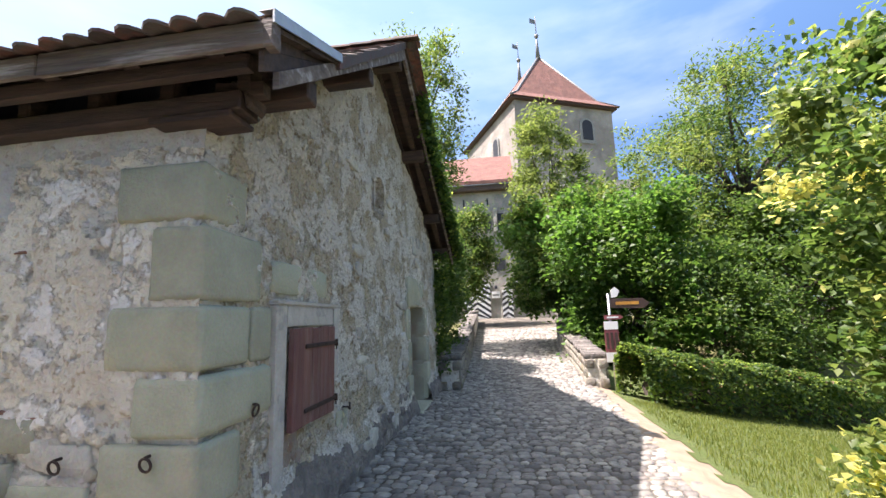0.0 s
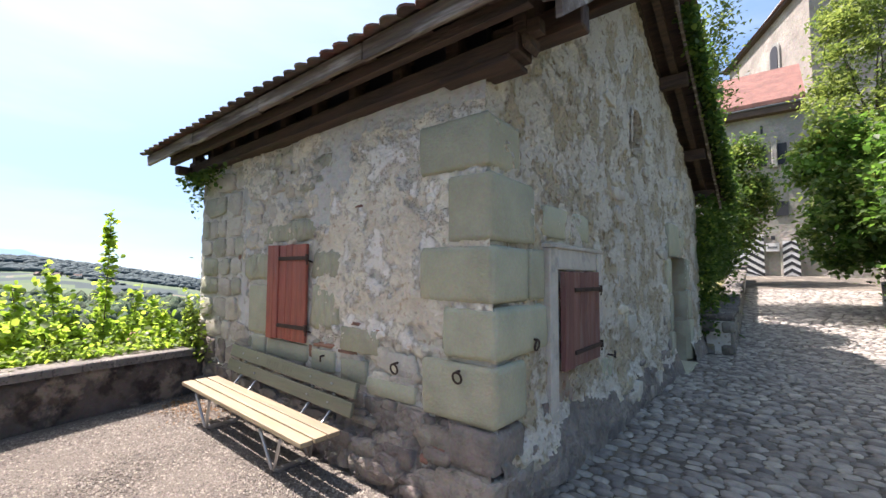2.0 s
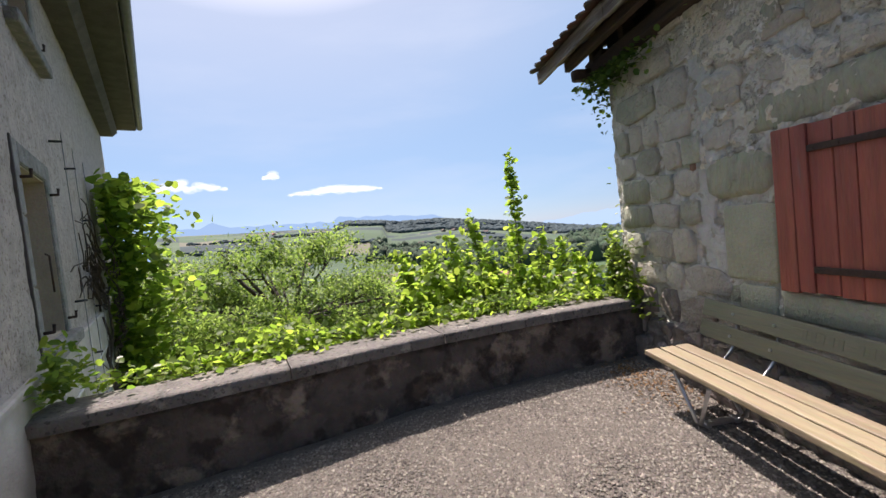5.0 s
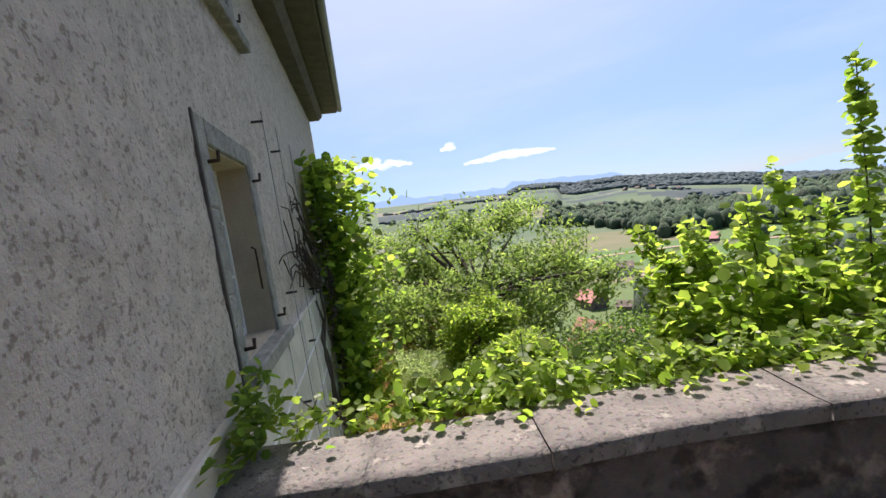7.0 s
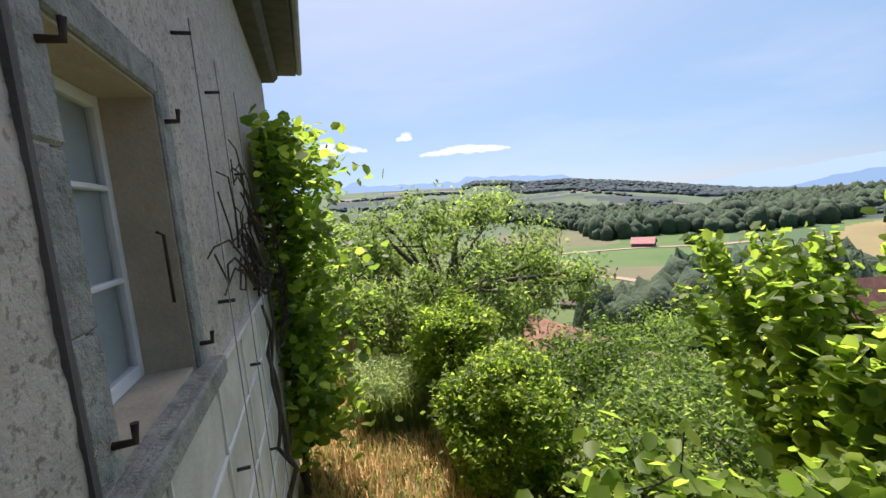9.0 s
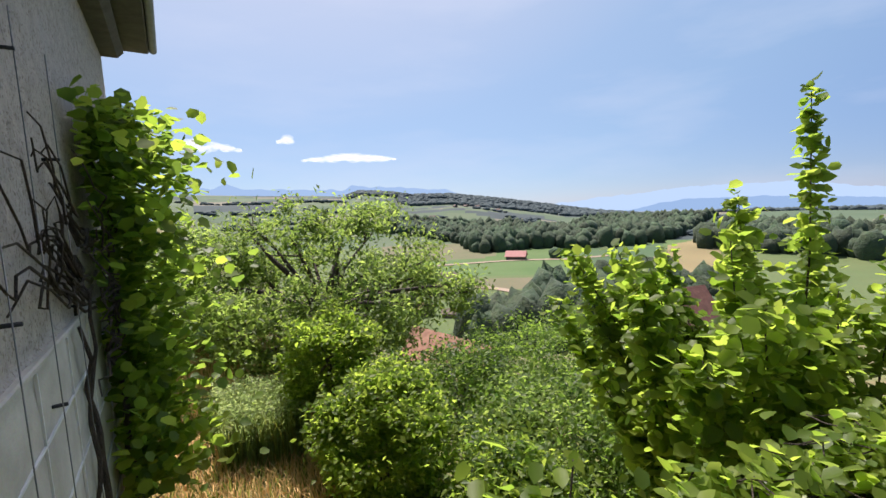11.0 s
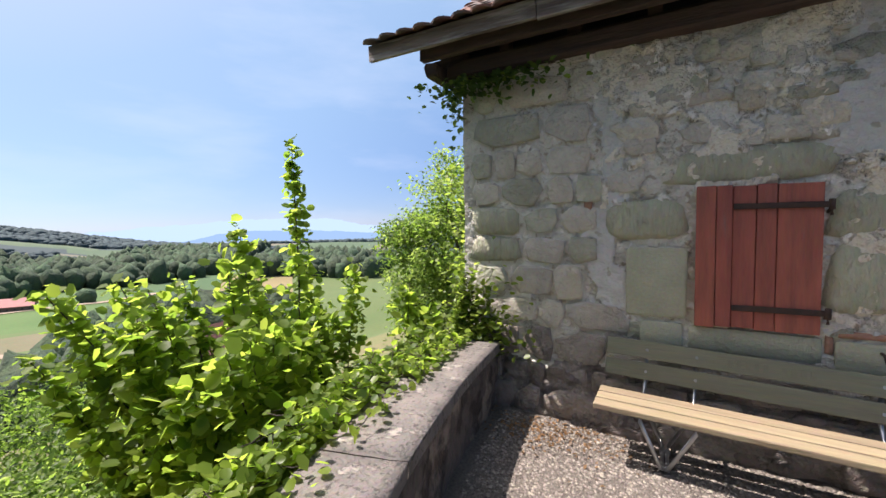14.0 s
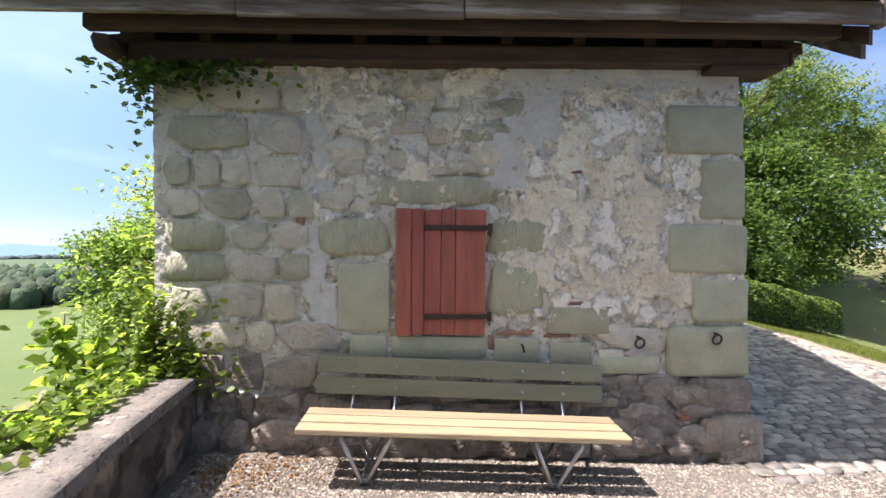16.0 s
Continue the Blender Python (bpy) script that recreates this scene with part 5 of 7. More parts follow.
# ---- low stone walls along the lane ----
def stone_wall(name, label, pts, width, height, seed):
    """A dry-laid wall of blocks with flat cover slabs along a line."""
    r = random.Random(seed)
    t = thing(name, label, "wall", kind="structure")
    line = refine(pts, 12)
    bmc = bmesh.new()
    acc, start = 0.0, 0
    for i in range(len(line) - 1):
        a, b = line[i], line[i + 1]
        d = b - a
        ang = math.atan2(d.y, d.x)
        za = gz(a.x, a.y)
        L = d.length
        near = a.y < 17
        o = Matrix.Translation(((a.x + b.x) / 2, (a.y + b.y) / 2, za)) @ Matrix.Rotation(ang, 4, "Z")
        add_box(bmc, (-L / 2 - 0.01, -width / 2 + 0.05, -0.4), (L / 2 + 0.01, width / 2 - 0.05, height - 0.12), 0, o)
        if near:
            n = max(1, round(L / 0.36))
            for row in range(3):
                h = (height - 0.12) / 3
                for k in range(n):
                    for side in (-1, 1):
                        w = L / n * r.uniform(0.85, 0.98)
                        m = o @ Matrix.Translation((-L / 2 + (k + 0.5) * L / n + (0.08 if row % 2 else -0.05), side * (width / 2 - 0.09), h * (row + 0.5))) @ Matrix.Diagonal((w, 0.22, h * r.uniform(0.85, 0.98), 1))
                        piece("stone", r.choice(stones_of("wall_stone", 6, 0.05, 0.14)), t, m)
        n = max(1, round(L / 0.55))
        for k in range(n):
            m = o @ Matrix.Translation((-L / 2 + (k + 0.5) * L / n, r.uniform(-0.02, 0.02), height - 0.06 + r.uniform(-0.01, 0.02))) @ Matrix.Rotation(r.uniform(-0.04, 0.04), 4, "Y") @ Matrix.Diagonal((L / n * 0.98, width * r.uniform(1.0, 1.1), 0.14, 1))
            piece("cover_slab", r.choice(stones_of("coping", 5, 0.04, 0.12)), t, m)
    part("core", bmc, M["mortar"], t)
    return t


stone_wall("wall_lane_left", "low mossy stone wall beside the lane behind the hut", [(3.50, 7.95), (3.45, 11), (3.3, 16), (3.2, 21), (3.0, 27)], 0.52, 0.82, 4)
stone_wall("wall_lane_right", "low sunlit stone wall with flat cover slabs beside the lane", [(7.02, 8.35), (7.15, 11), (7.25, 15), (7.9, 20), (8.8, 26)], 0.5, 0.80, 5)
solo("wall_court", bm_mesh("wall_court", box_bm((6.9, 29.0, 1.2), (10.5, 29.4, 2.75), 0.03, None, 0.02), M["castle_wall"]), "low grey wall beside the gate", "wall", "structure")

# ---- castle gate wing ----
gate = thing("gate_building", "grey castle gate wing with red tile roof and chevron doors", "building")
part("wall", box_bm((-6, 30.3, 0.5), (16, 38, 12.0)), M["castle_wall"], gate)
part("roof", extrude_poly([(-6.5, 29.7, 12.3), (6.3, 29.7, 12.3), (6.3, 34.3, 16.0), (-6.5, 34.3, 16.0)], 0.25), M["far_tile"], gate, "red clay tile roof")
part("roof_rear", extrude_poly([(-6.5, 38.5, 12.3), (6.3, 38.5, 12.3), (6.3, 34.3, 16.0), (-6.5, 34.3, 16.0)], 0.25), M["far_tile"], gate)
part("eaves_course", box_bm((-6.4, 29.75, 11.75), (6.25, 30.3, 12.28), 0.02), M["old_wood"], gate)
for k in range(3):
    part("gutter", tube_bm([(-6.4, 29.72 + 0.12 * k, 12.2 - 0.2 * k), (6.25, 29.72 + 0.12 * k, 12.2 - 0.2 * k)], 0.06, 6), M["old_wood"] if k else M["lead"], gate)
# gaps, slits and barred window are solid black boxes, inner shade as colour
for x0 in (1.0, 3.6, 4.6):
    part("machicolation", box_bm((x0, 29.95, 8.4), (x0 + 0.28, 30.3, 10.3), 0.03), M["castle_wall"], gate)
    part("machicolation_gap", box_bm((x0 + 0.3, 30.2, 8.6), (x0 + 0.75, 30.32, 9.9)), M["black"], gate)
for x0, z0 in ((2.2, 10.6), (4.1, 10.6)):
    part("loophole", box_bm((x0, 30.25, z0), (x0 + 0.12, 30.32, z0 + 0.6)), M["black"], gate)
part("barred_window", box_bm((4.6, 30.24, 5.4), (5.3, 30.32, 6.3)), M["black"], gate)


def chevron_door(name, x0, x1, z0, z1, stripes, arch=False):
    """A door leaf painted in black and white chevrons."""
    d = new(name)
    d.parent = gate
    mid, w, h = (x0 + x1) / 2, x1 - x0, z1 - z0
    part("frame", box_bm((x0 - 0.12, 30.18, z0 - 0.1), (x1 + 0.12, 30.28, z1 + 0.15), 0.02), M["castle_wall"], d)
    part("leaf", box_bm((x0, 30.10, z0), (x1, 30.17, z1)), M["sign_white"], d)
    bm = bmesh.new()
    step = h / stripes
    slope = w * 0.34
    for k in range(-1, stripes + 1):
        zb = z0 + k * step
        for s in (-1, 1):
            xe = mid + s * w / 2
            pts = [(mid, zb + slope), (xe, zb), (xe, zb + step * 0.5), (mid, zb + slope + step * 0.5)]
            pts = [(x, max(z0, min(z1, z))) for x, z in pts]
            if max(p[1] for p in pts) - min(p[1] for p in pts) < 0.05:
                continue
            a = [bm.verts.new((x, 30.09, z)) for x, z in pts]
            try:
                bm.faces.new(a if s > 0 else a[::-1])
            except ValueError:
                pass
    part("stripes", bm, M["black"], d, "black painted chevrons")


chevron_door("gate_door", 2.05, 4.05, 1.68, 4.3, 6)
chevron_door("side_door", 4.95, 5.75, 1.72, 3.85, 5)
part("notice", box_bm((4.15, 30.1, 3.25), (4.8, 30.25, 3.75)), M["sign_white"], gate, "white notice board")
part("text_bar", box_bm((4.22, 30.09, 3.42), (4.7, 30.098, 3.55)), M["lead"], gate)
part("lamp", box_bm((4.4, 29.95, 3.95), (4.6, 30.2, 4.2), 0.03), M["black"], gate, "small black wall lamp")

# ---- castle tower ----
A2, B2 = Vector((6.99, 38.01)), Vector((18.74, 43.09))
ex = (B2 - A2).normalized()
ey = Vector((-ex.y, ex.x))
TW, TD, TE = (B2 - A2).length, 15.8, 24.3
tower = thing("castle_tower", "tall grey stone keep with a steep red hipped tile roof", "tower")


def tp(u, v, z):
    p = A2 + ex * u + ey * v
    return (p.x, p.y, z)


def tbox(u0, u1, v0, v1, z0, z1, bevel=0.0):
    bm = box_bm((u0, v0, z0), (u1, v1, z1), bevel)
    for v in bm.verts:
        v.co = Vector(tp(*v.co))
    return bm


part("wall", tbox(0.5, TW - 0.5, 0.5, TD - 0.5, 0, TE - 0.1), M["tower_wall"], tower)
part("wall_base", tbox(0.2, TW - 0.2, 0.2, TD - 0.2, 0, 13.5, 0.25), M["tower_wall"], tower)
part("eaves_course", tbox(0.05, TW - 0.05, 0.05, TD - 0.05, TE - 0.25, TE + 0.05, 0.05), M["old_wood"], tower)
bm = bmesh.new()
o4 = [(-0.1, -0.1), (TW + 0.1, -0.1), (TW + 0.1, TD + 0.1), (-0.1, TD + 0.1)]
ring0 = [bm.verts.new(tp(u, v, TE)) for u, v in o4]
ring1 = [bm.verts.new(tp(TW / 2 + (u - TW / 2) * 0.78, TD / 2 + (v - TD / 2) * 0.80, TE + 1.35)) for u, v in o4]
r0, r1 = bm.verts.new(tp(TW / 2, 5.2, 32.8)), bm.verts.new(tp(TW / 2, 10.2, 32.8))
for i in range(4):
    bm.faces.new((ring0[i], ring0[(i + 1) % 4], ring1[(i + 1) % 4], ring1[i]))
bm.faces.new((ring1[0], ring1[1], r0))
bm.faces.new((ring1[1], ring1[2], r1, r0))
bm.faces.new((ring1[2], ring1[3], r1))
bm.faces.new((ring1[3], ring1[0], r0, r1))
bm.faces.new(ring0[::-1])
tower_roof = part("roof", bm, M["far_tile"], tower, "steep red hipped tile roof")
hips = [((-0.1, -0.1, TE), (TW * 0.11, TD * 0.10, TE + 1.4)), ((TW + 0.1, -0.1, TE), (TW * 0.89, TD * 0.10, TE + 1.4)), ((-0.1, TD + 0.1, TE), (TW * 0.11, TD * 0.9, TE + 1.4))]
for (p, q), top in zip(hips, ((TW / 2, 5.2, 32.85), (TW / 2, 5.2, 32.85), (TW / 2, 10.2, 32.85))):
    part("hip", tube_bm([tp(*p), tp(*q), tp(*top)], 0.13, 6), M["lead"], tower_roof)
for v, h in ((5.2, 4.4), (10.2, 4.4)):
    f = part("finial", tube_bm([tp(TW / 2, v, 32.5), tp(TW / 2, v, 34.5), tp(TW / 2, v, 35.6)], [0.3, 0.16, 0.1], 8), M["lead"], tower, "lead finial")
    bm = bmesh.new()
    bmesh.ops.create_icosphere(bm, subdivisions=2, radius=0.28, matrix=Matrix.Translation(tp(TW / 2, v, 35.7)))
    part("ball", bm, M["lead"], f)
    part("rod", tube_bm([tp(TW / 2, v, 35.8), tp(TW / 2, v, 38.4)], 0.05, 6), M["lead"], f)
    part("vane", extrude_poly([tp(TW / 2, v, 37.3), tp(TW / 2 - 0.8, v, 37.4), tp(TW / 2 - 0.8, v, 38.0), tp(TW / 2, v, 37.9)], 0.03, Vector((0, 1, 0))), M["lead"], f)


def tower_window(u, z, face):
    """A round-headed opening, its shade a black slab, with a dressed stone arch."""
    w = new("window")
    w.parent = tower
    for nm, s, dep, key in (("arch", 1.42, 0.16, "window_stone"), ("opening", 1.0, 0.20, "black")):
        hw, hh = 0.62 * s, 1.35
        pts = [(-hw, -0.9 * s)] + [(-hw * math.cos(k * math.pi / 10), hh - 0.6 + hw * math.sin(k * math.pi / 10)) for k in range(11)] + [(hw, -0.9 * s)]
        P = [Vector(tp(u + a, 0.5, z + b)) if face == "front" else Vector(tp(0.5, u + a, z + b)) for a, b in pts]
        nrm = Vector((-ey.x, -ey.y, 0)) if face == "front" else Vector((-ex.x, -ex.y, 0))
        part(nm, extrude_poly(P, dep, nrm), M[key], w)


for u in (3.2, 8.9):
    tower_window(u, 21.2, "front")
for u in (5.5, 11.0):
    tower_window(u, 20.4, "left")

# ---- far court seen past the hut ----
solo("court", bm_mesh("court", box_bm((15.5, 11.5, -4), (34, 30, -2.38)), M["gravel"]), "pale gravel court below the lawn", "ground", "structure")
post = thing("bollard_post", "thin black metal post at the edge of the lawn", "post", (17.6, 13.1, -2.38))
part("rod", tube_bm([(0, 0, 0), (0, 0, 0.75)], 0.03, 8), M["black"], post)
part("knob", box_bm((-0.06, -0.06, 0.72), (0.06, 0.06, 0.82), 0.02), M["black"], post)
for k in range(5):
    x = 26.0 + k * 0.9
    t = thing("board_fence", "weathered brown board fence at the court", "fence", (x, 22.5 - k * 0.25, -2.4), group="court fence")
    part("board", box_bm((-0.42, -0.03, 0), (0.42, 0.03, 1.25), 0.01), M["grey_wood"], t)
    part("post", box_bm((-0.5, -0.06, -0.2), (-0.38, 0.06, 1.4), 0.01), M["grey_wood"], t)

# ---- plants ----
rs = np.random.RandomState(7)


def leaf_mesh(name, centers, size, normals=None, spread=1.0, shape=0.55, mats=None, index=None, seed=1, droop=0.25, fold=0.18, broad=False):
    """Many small folded leaves in one mesh: each has a base, two sides and a tip; broad ones have rounded sides."""
    r = np.random.RandomState(seed)
    n = len(centers)
    c = np.asarray(centers, float)
    d = r.normal(size=(n, 3))
    d[:, 2] = d[:, 2] * 0.55 - droop
    d /= np.linalg.norm(d, axis=1)[:, None]
    up = r.normal(size=(n, 3)) * 0.55 * spread
    up[:, 2] += 1.0
    if normals is not None:
        up = up + np.asarray(normals) * 1.2
    side = np.cross(d, up)
    side /= np.linalg.norm(side, axis=1)[:, None] + 1e-9
    nrm = np.cross(side, d)
    s = size * r.uniform(0.65, 1.25, size=(n, 1))
    base, tip = c - d * s * 0.5, c + d * s * 0.5 - np.array([[0, 0, 1]]) * s * 0.06
    mid = c - d * s * 0.06 + nrm * s * fold * 0.6
    l, rr = mid + side * s * shape * 0.5, mid - side * s * shape * 0.5
    if broad:
        low, high = c - d * s * 0.30 + nrm * s * fold * 0.4, c + d * s * 0.16 + nrm * s * fold * 0.5
        v = np.stack([base, low + side * s * shape * 0.42, high + side * s * shape * 0.46, tip, high - side * s * shape * 0.46, low - side * s * shape * 0.42], axis=1).reshape(-1, 3)
        pattern, corners = np.array([[0, 1, 2, 3, 0, 3, 4, 5]]), 4
    else:
        v = np.stack([base, l, tip, rr], axis=1).reshape(-1, 3)
        pattern, corners = np.array([[0, 1, 2, 0, 2, 3]]), 3
    me = bpy.data.meshes.new(name)
    me.vertices.add(len(v))
    me.vertices.foreach_set("co", v.ravel())
    loops = (np.arange(n)[:, None] * (len(v) // max(1, n)) + pattern).reshape(-1)
    me.loops.add(len(loops))
    me.loops.foreach_set("vertex_index", loops)
    me.polygons.add(2 * n)
    me.polygons.foreach_set("loop_start", np.arange(0, len(loops), corners))
    for one in mats or ():
        me.materials.append(one)
    if index is not None:
        me.polygons.foreach_set("material_index", np.repeat(index, 2))
    me.update(calc_edges=True)
    me.validate()
    return me


def crown_points(center, radii, clumps, per, clump_r, seed, hollow=0.55, flat=0.75, lump=0.3):
    """Clump centres through a crown with an uneven outline, and leaf places round each."""
    r = np.random.RandomState(seed)
    cs = []
    while len(cs) < clumps:
        p = r.uniform(-1, 1, 3)
        q = np.linalg.norm(p)
        if q < 1e-3:
            continue
        lim = 1.0 + lump * noise.noise(Vector(p / q * 1.7) + Vector((seed, 0, 0))) + 0.15 * noise.noise(Vector(p / q * 4.1) + Vector((0, seed, 0)))
        if hollow * lim < q < lim:
            cs.append(p)
    cs = np.array(cs) * np.array(radii) + np.array(center)
    sizes = clump_r * r.uniform(0.6, 1.25, size=clumps)
    pts = np.repeat(cs, per, axis=0) + r.normal(size=(clumps * per, 3)) * np.repeat(sizes, per)[:, None] * np.array([1, 1, flat]) * 0.6
    return cs, pts


def tree(name, label, base, center, radii, clumps, per, clump_r, leaf, mats, seed, trunk_r=0.14, shape=0.5, limbs=14, category="tree", weights=None, hollow=0.5, droop=0.25, lump=0.3):
    t = thing(name, label, category, base)
    o = Vector(base)
    cs, pts = crown_points(Vector(center) - o, radii, clumps, per, clump_r, seed, hollow, lump=lump)
    r = np.random.RandomState(seed + 1)
    idx = r.choice(len(mats), size=clumps, p=weights)
    part_idx = np.repeat(idx, per)
    flip = r.rand(len(part_idx)) < 0.15
    part_idx[flip] = r.choice(len(mats), size=flip.sum())
    crown = new("crown", leaf_mesh("crown", pts, leaf, None, 1.0, shape, [M[m] for m in mats], part_idx, seed, droop))
    crown.parent = t
    bm = bmesh.new()
    c0 = Vector(center) - o
    fork = Vector((c0.x * 0.4, c0.y * 0.4, max(0.3, c0.z - radii[2] * 0.55)))
    add_tube(bm, [(0, 0, -0.3), (fork.x * 0.3 + 0.04, fork.y * 0.3, fork.z * 0.45), fork, fork.lerp(c0, 0.8)], [trunk_r * 1.2, trunk_r, trunk_r * 0.8, trunk_r * 0.3], 10)
    part("trunk", bm, M["bark"], t)
    bm = bmesh.new()
    for k in range(limbs):
        e = Vector(cs[k * len(cs) // limbs])
        s = fork.lerp(c0, r.uniform(0, 0.7))
        m1 = s.lerp(e, 0.5) + Vector((r.normal() * 0.12, r.normal() * 0.12, 0.12)) * max(radii) * 0.4
        add_tube(bm, [s, m1, e], [trunk_r * 0.42, trunk_r * 0.25, trunk_r * 0.08], 6)
        for q in range(2):
            e2 = e + Vector(r.normal(size=3)) * clump_r * 0.45
            add_tube(bm, [m1.lerp(e, 0.6), e2], [trunk_r * 0.12, trunk_r * 0.04], 4)
    part("limb", bm, M["bark"], t)
    return t


# lane side
tree("ash_tree", "tall light green ash tree behind the lane", (15.5, 17.0, 0.0), (15.8, 17.0, 7.8), (4.9, 4.4, 4.6), 400, 110, 0.62, 0.22, ("leaf_lane_light", "leaf_lane"), 21, 0.26, 0.34, 26, hollow=0.3, lump=0.45)
tree("maple_bush", "dense deep green maple bush beside the lane wall", (9.4, 12.6, 0.3), (9.3, 12.7, 3.0), (2.6, 2.3, 2.9), 260, 110, 0.5, 0.18, ("leaf_maple", "leaf_lane"), 22, 0.12, 0.75, 16, "bush", (0.65, 0.35), lump=0.45)
tree("maple_tree", "young maple with broad lit leaves leaning over the lane wall", (7.9, 15.4, 0.6), (7.5, 15.4, 4.2), (2.3, 1.8, 2.7), 190, 110, 0.48, 0.2, ("leaf_lane", "leaf_lane_light", "leaf_maple"), 33, 0.1, 0.75, 14, weights=(0.45, 0.25, 0.3), lump=0.45)
tree("slim_ash_tree", "slim young ash tree with feathery leaves by the castle wall", (7.6, 18.6, 0.8), (7.5, 18.6, 8.2), (1.9, 1.7, 4.0), 150, 95, 0.46, 0.22, ("leaf_lane_light", "leaf_lane_light"), 23, 0.1, 0.36, 14, lump=0.5)
tree("linden_tree", "linden tree in pale bloom hanging over the lawn", (11.0, 2.1, -1.1), (11.0, 2.2, 2.4), (2.7, 2.3, 3.5), 330, 150, 0.36, 0.125, ("leaf_lane_light", "leaf_lane", "leaf_yellow"), 24, 0.2, 0.72, 18, weights=(0.33, 0.62, 0.05), hollow=0.4)
tree("elder_bush", "dark green bush behind the ivy hedge", (11.2, 11.4, -1.2), (11.4, 11.4, 1.0), (2.3, 1.4, 2.2), 170, 90, 0.42, 0.15, ("leaf_lane", "leaf_dark", "leaf_lane_light"), 25, 0.08, 0.55, 10, "bush", (0.45, 0.35, 0.2))
tree("shade_tree", "dark leafy tree in the shade behind the bushes", (15.4, 14.2, -1.6), (15.4, 14.2, 3.0), (3.6, 3.0, 3.4), 260, 90, 0.6, 0.2, ("leaf_dark", "leaf_lane"), 26, 0.2, 0.55, 14)
tree("robinia_tree", "light green tree rising behind the hut roof", (1.2, 13.6, -0.3), (1.6, 13.6, 10.2), (2.3, 2.2, 3.6), 170, 70, 0.5, 0.19, ("leaf_lane_light", "leaf_lane"), 27, 0.16, 0.4, 14)
tree("ivy_bush", "dark ivy-covered bush behind the hut beside the lane", (2.7, 10.4, 0.1), (2.75, 10.3, 2.4), (0.85, 1.5, 2.5), 200, 90, 0.35, 0.12, ("leaf_dark", "leaf_lane"), 28, 0.1, 0.7, 8, "bush")
tree("court_tree", "broad green tree beyond the court", (22, 22, -2.4), (22, 22, 5.0), (5.0, 4.5, 6.0), 300, 80, 0.9, 0.3, ("leaf_lane", "leaf_lane_light"), 29, 0.26, 0.5, 16)
tree("court_conifer", "dark tree at the edge of the court", (31, 19.5, -2.4), (31, 19.5, 5.6), (4.4, 4.4, 6.4), 260, 80, 0.9, 0.3, ("leaf_dark", "leaf_lane"), 30, 0.26, 0.5, 12)
tree("gate_bush", "green bush against the gate building", (1.6, 24, 1.2), (3.0, 24, 6.0), (1.5, 1.5, 3.0), 150, 80, 0.5, 0.2, ("leaf_lane", "leaf_lane_light"), 31, 0.1, 0.6, 8, "bush")
tree("wall_tree", "light green tree in front of the castle wall", (9.6, 21, 1.2), (10.2, 21, 5.0), (2.8, 2.2, 4.0), 220, 80, 0.6, 0.22, ("leaf_lane_light", "leaf_lane", "leaf_lane_light"), 32, 0.16, 0.5, 14)

# ivy hedge along the lawn
HEDGE = refine([(7.55, 7.55), (9.3, 8.3), (11.0, 9.2), (12.8, 10.0), (14.6, 10.8)], 10)
hedge = thing("ivy_hedge", "low clipped hedge overgrown with dark ivy along the lawn", "hedge", (11.0, 9.2, gz(11.0, 9.2)))
pts, nrms = [], []
for k in range(34000):
    i = rs.randint(len(HEDGE) - 1)
    p = HEDGE[i].lerp(HEDGE[i + 1], rs.rand())
    a = rs.uniform(0, math.pi)
    ca, sa = math.copysign(abs(math.cos(a)) ** 0.6, math.cos(a)), abs(math.sin(a)) ** 0.5
    r0 = rs.uniform(0.86, 1.05) * (1 + 0.12 * noise.noise(Vector((p.x * 2, p.y * 2, a * 2))))
    pts.append((p.x + ca * 0.5 * r0 * 0.42 - 11.0, p.y - ca * 0.55 * r0 * 0.9 - 9.2, gz(p.x, p.y) + 0.02 + sa * 1.15 * r0 - gz(11.0, 9.2)))
    nrms.append((ca * 0.42, -ca * 0.9, sa * 0.6))
o = new("foliage", leaf_mesh("foliage", pts, 0.085, nrms, 0.6, 0.85, [M["leaf_ivy"], M["leaf_dark"], M["leaf_brown"]], rs.choice(3, size=len(pts), p=(0.42, 0.56, 0.02)), 41))
o.parent = hedge
bm = bmesh.new()
for p, q in zip(HEDGE[3:-2], HEDGE[4:-1]):
    add_tube(bm, [(p.x - 11.0, p.y - 9.2, gz(p.x, p.y) - gz(11.0, 9.2) + 0.35), (q.x - 11.0, q.y - 9.2, gz(q.x, q.y) - gz(11.0, 9.2) + 0.35)], 0.2, 6)
part("stem_core", bm, M["bark"], hedge)


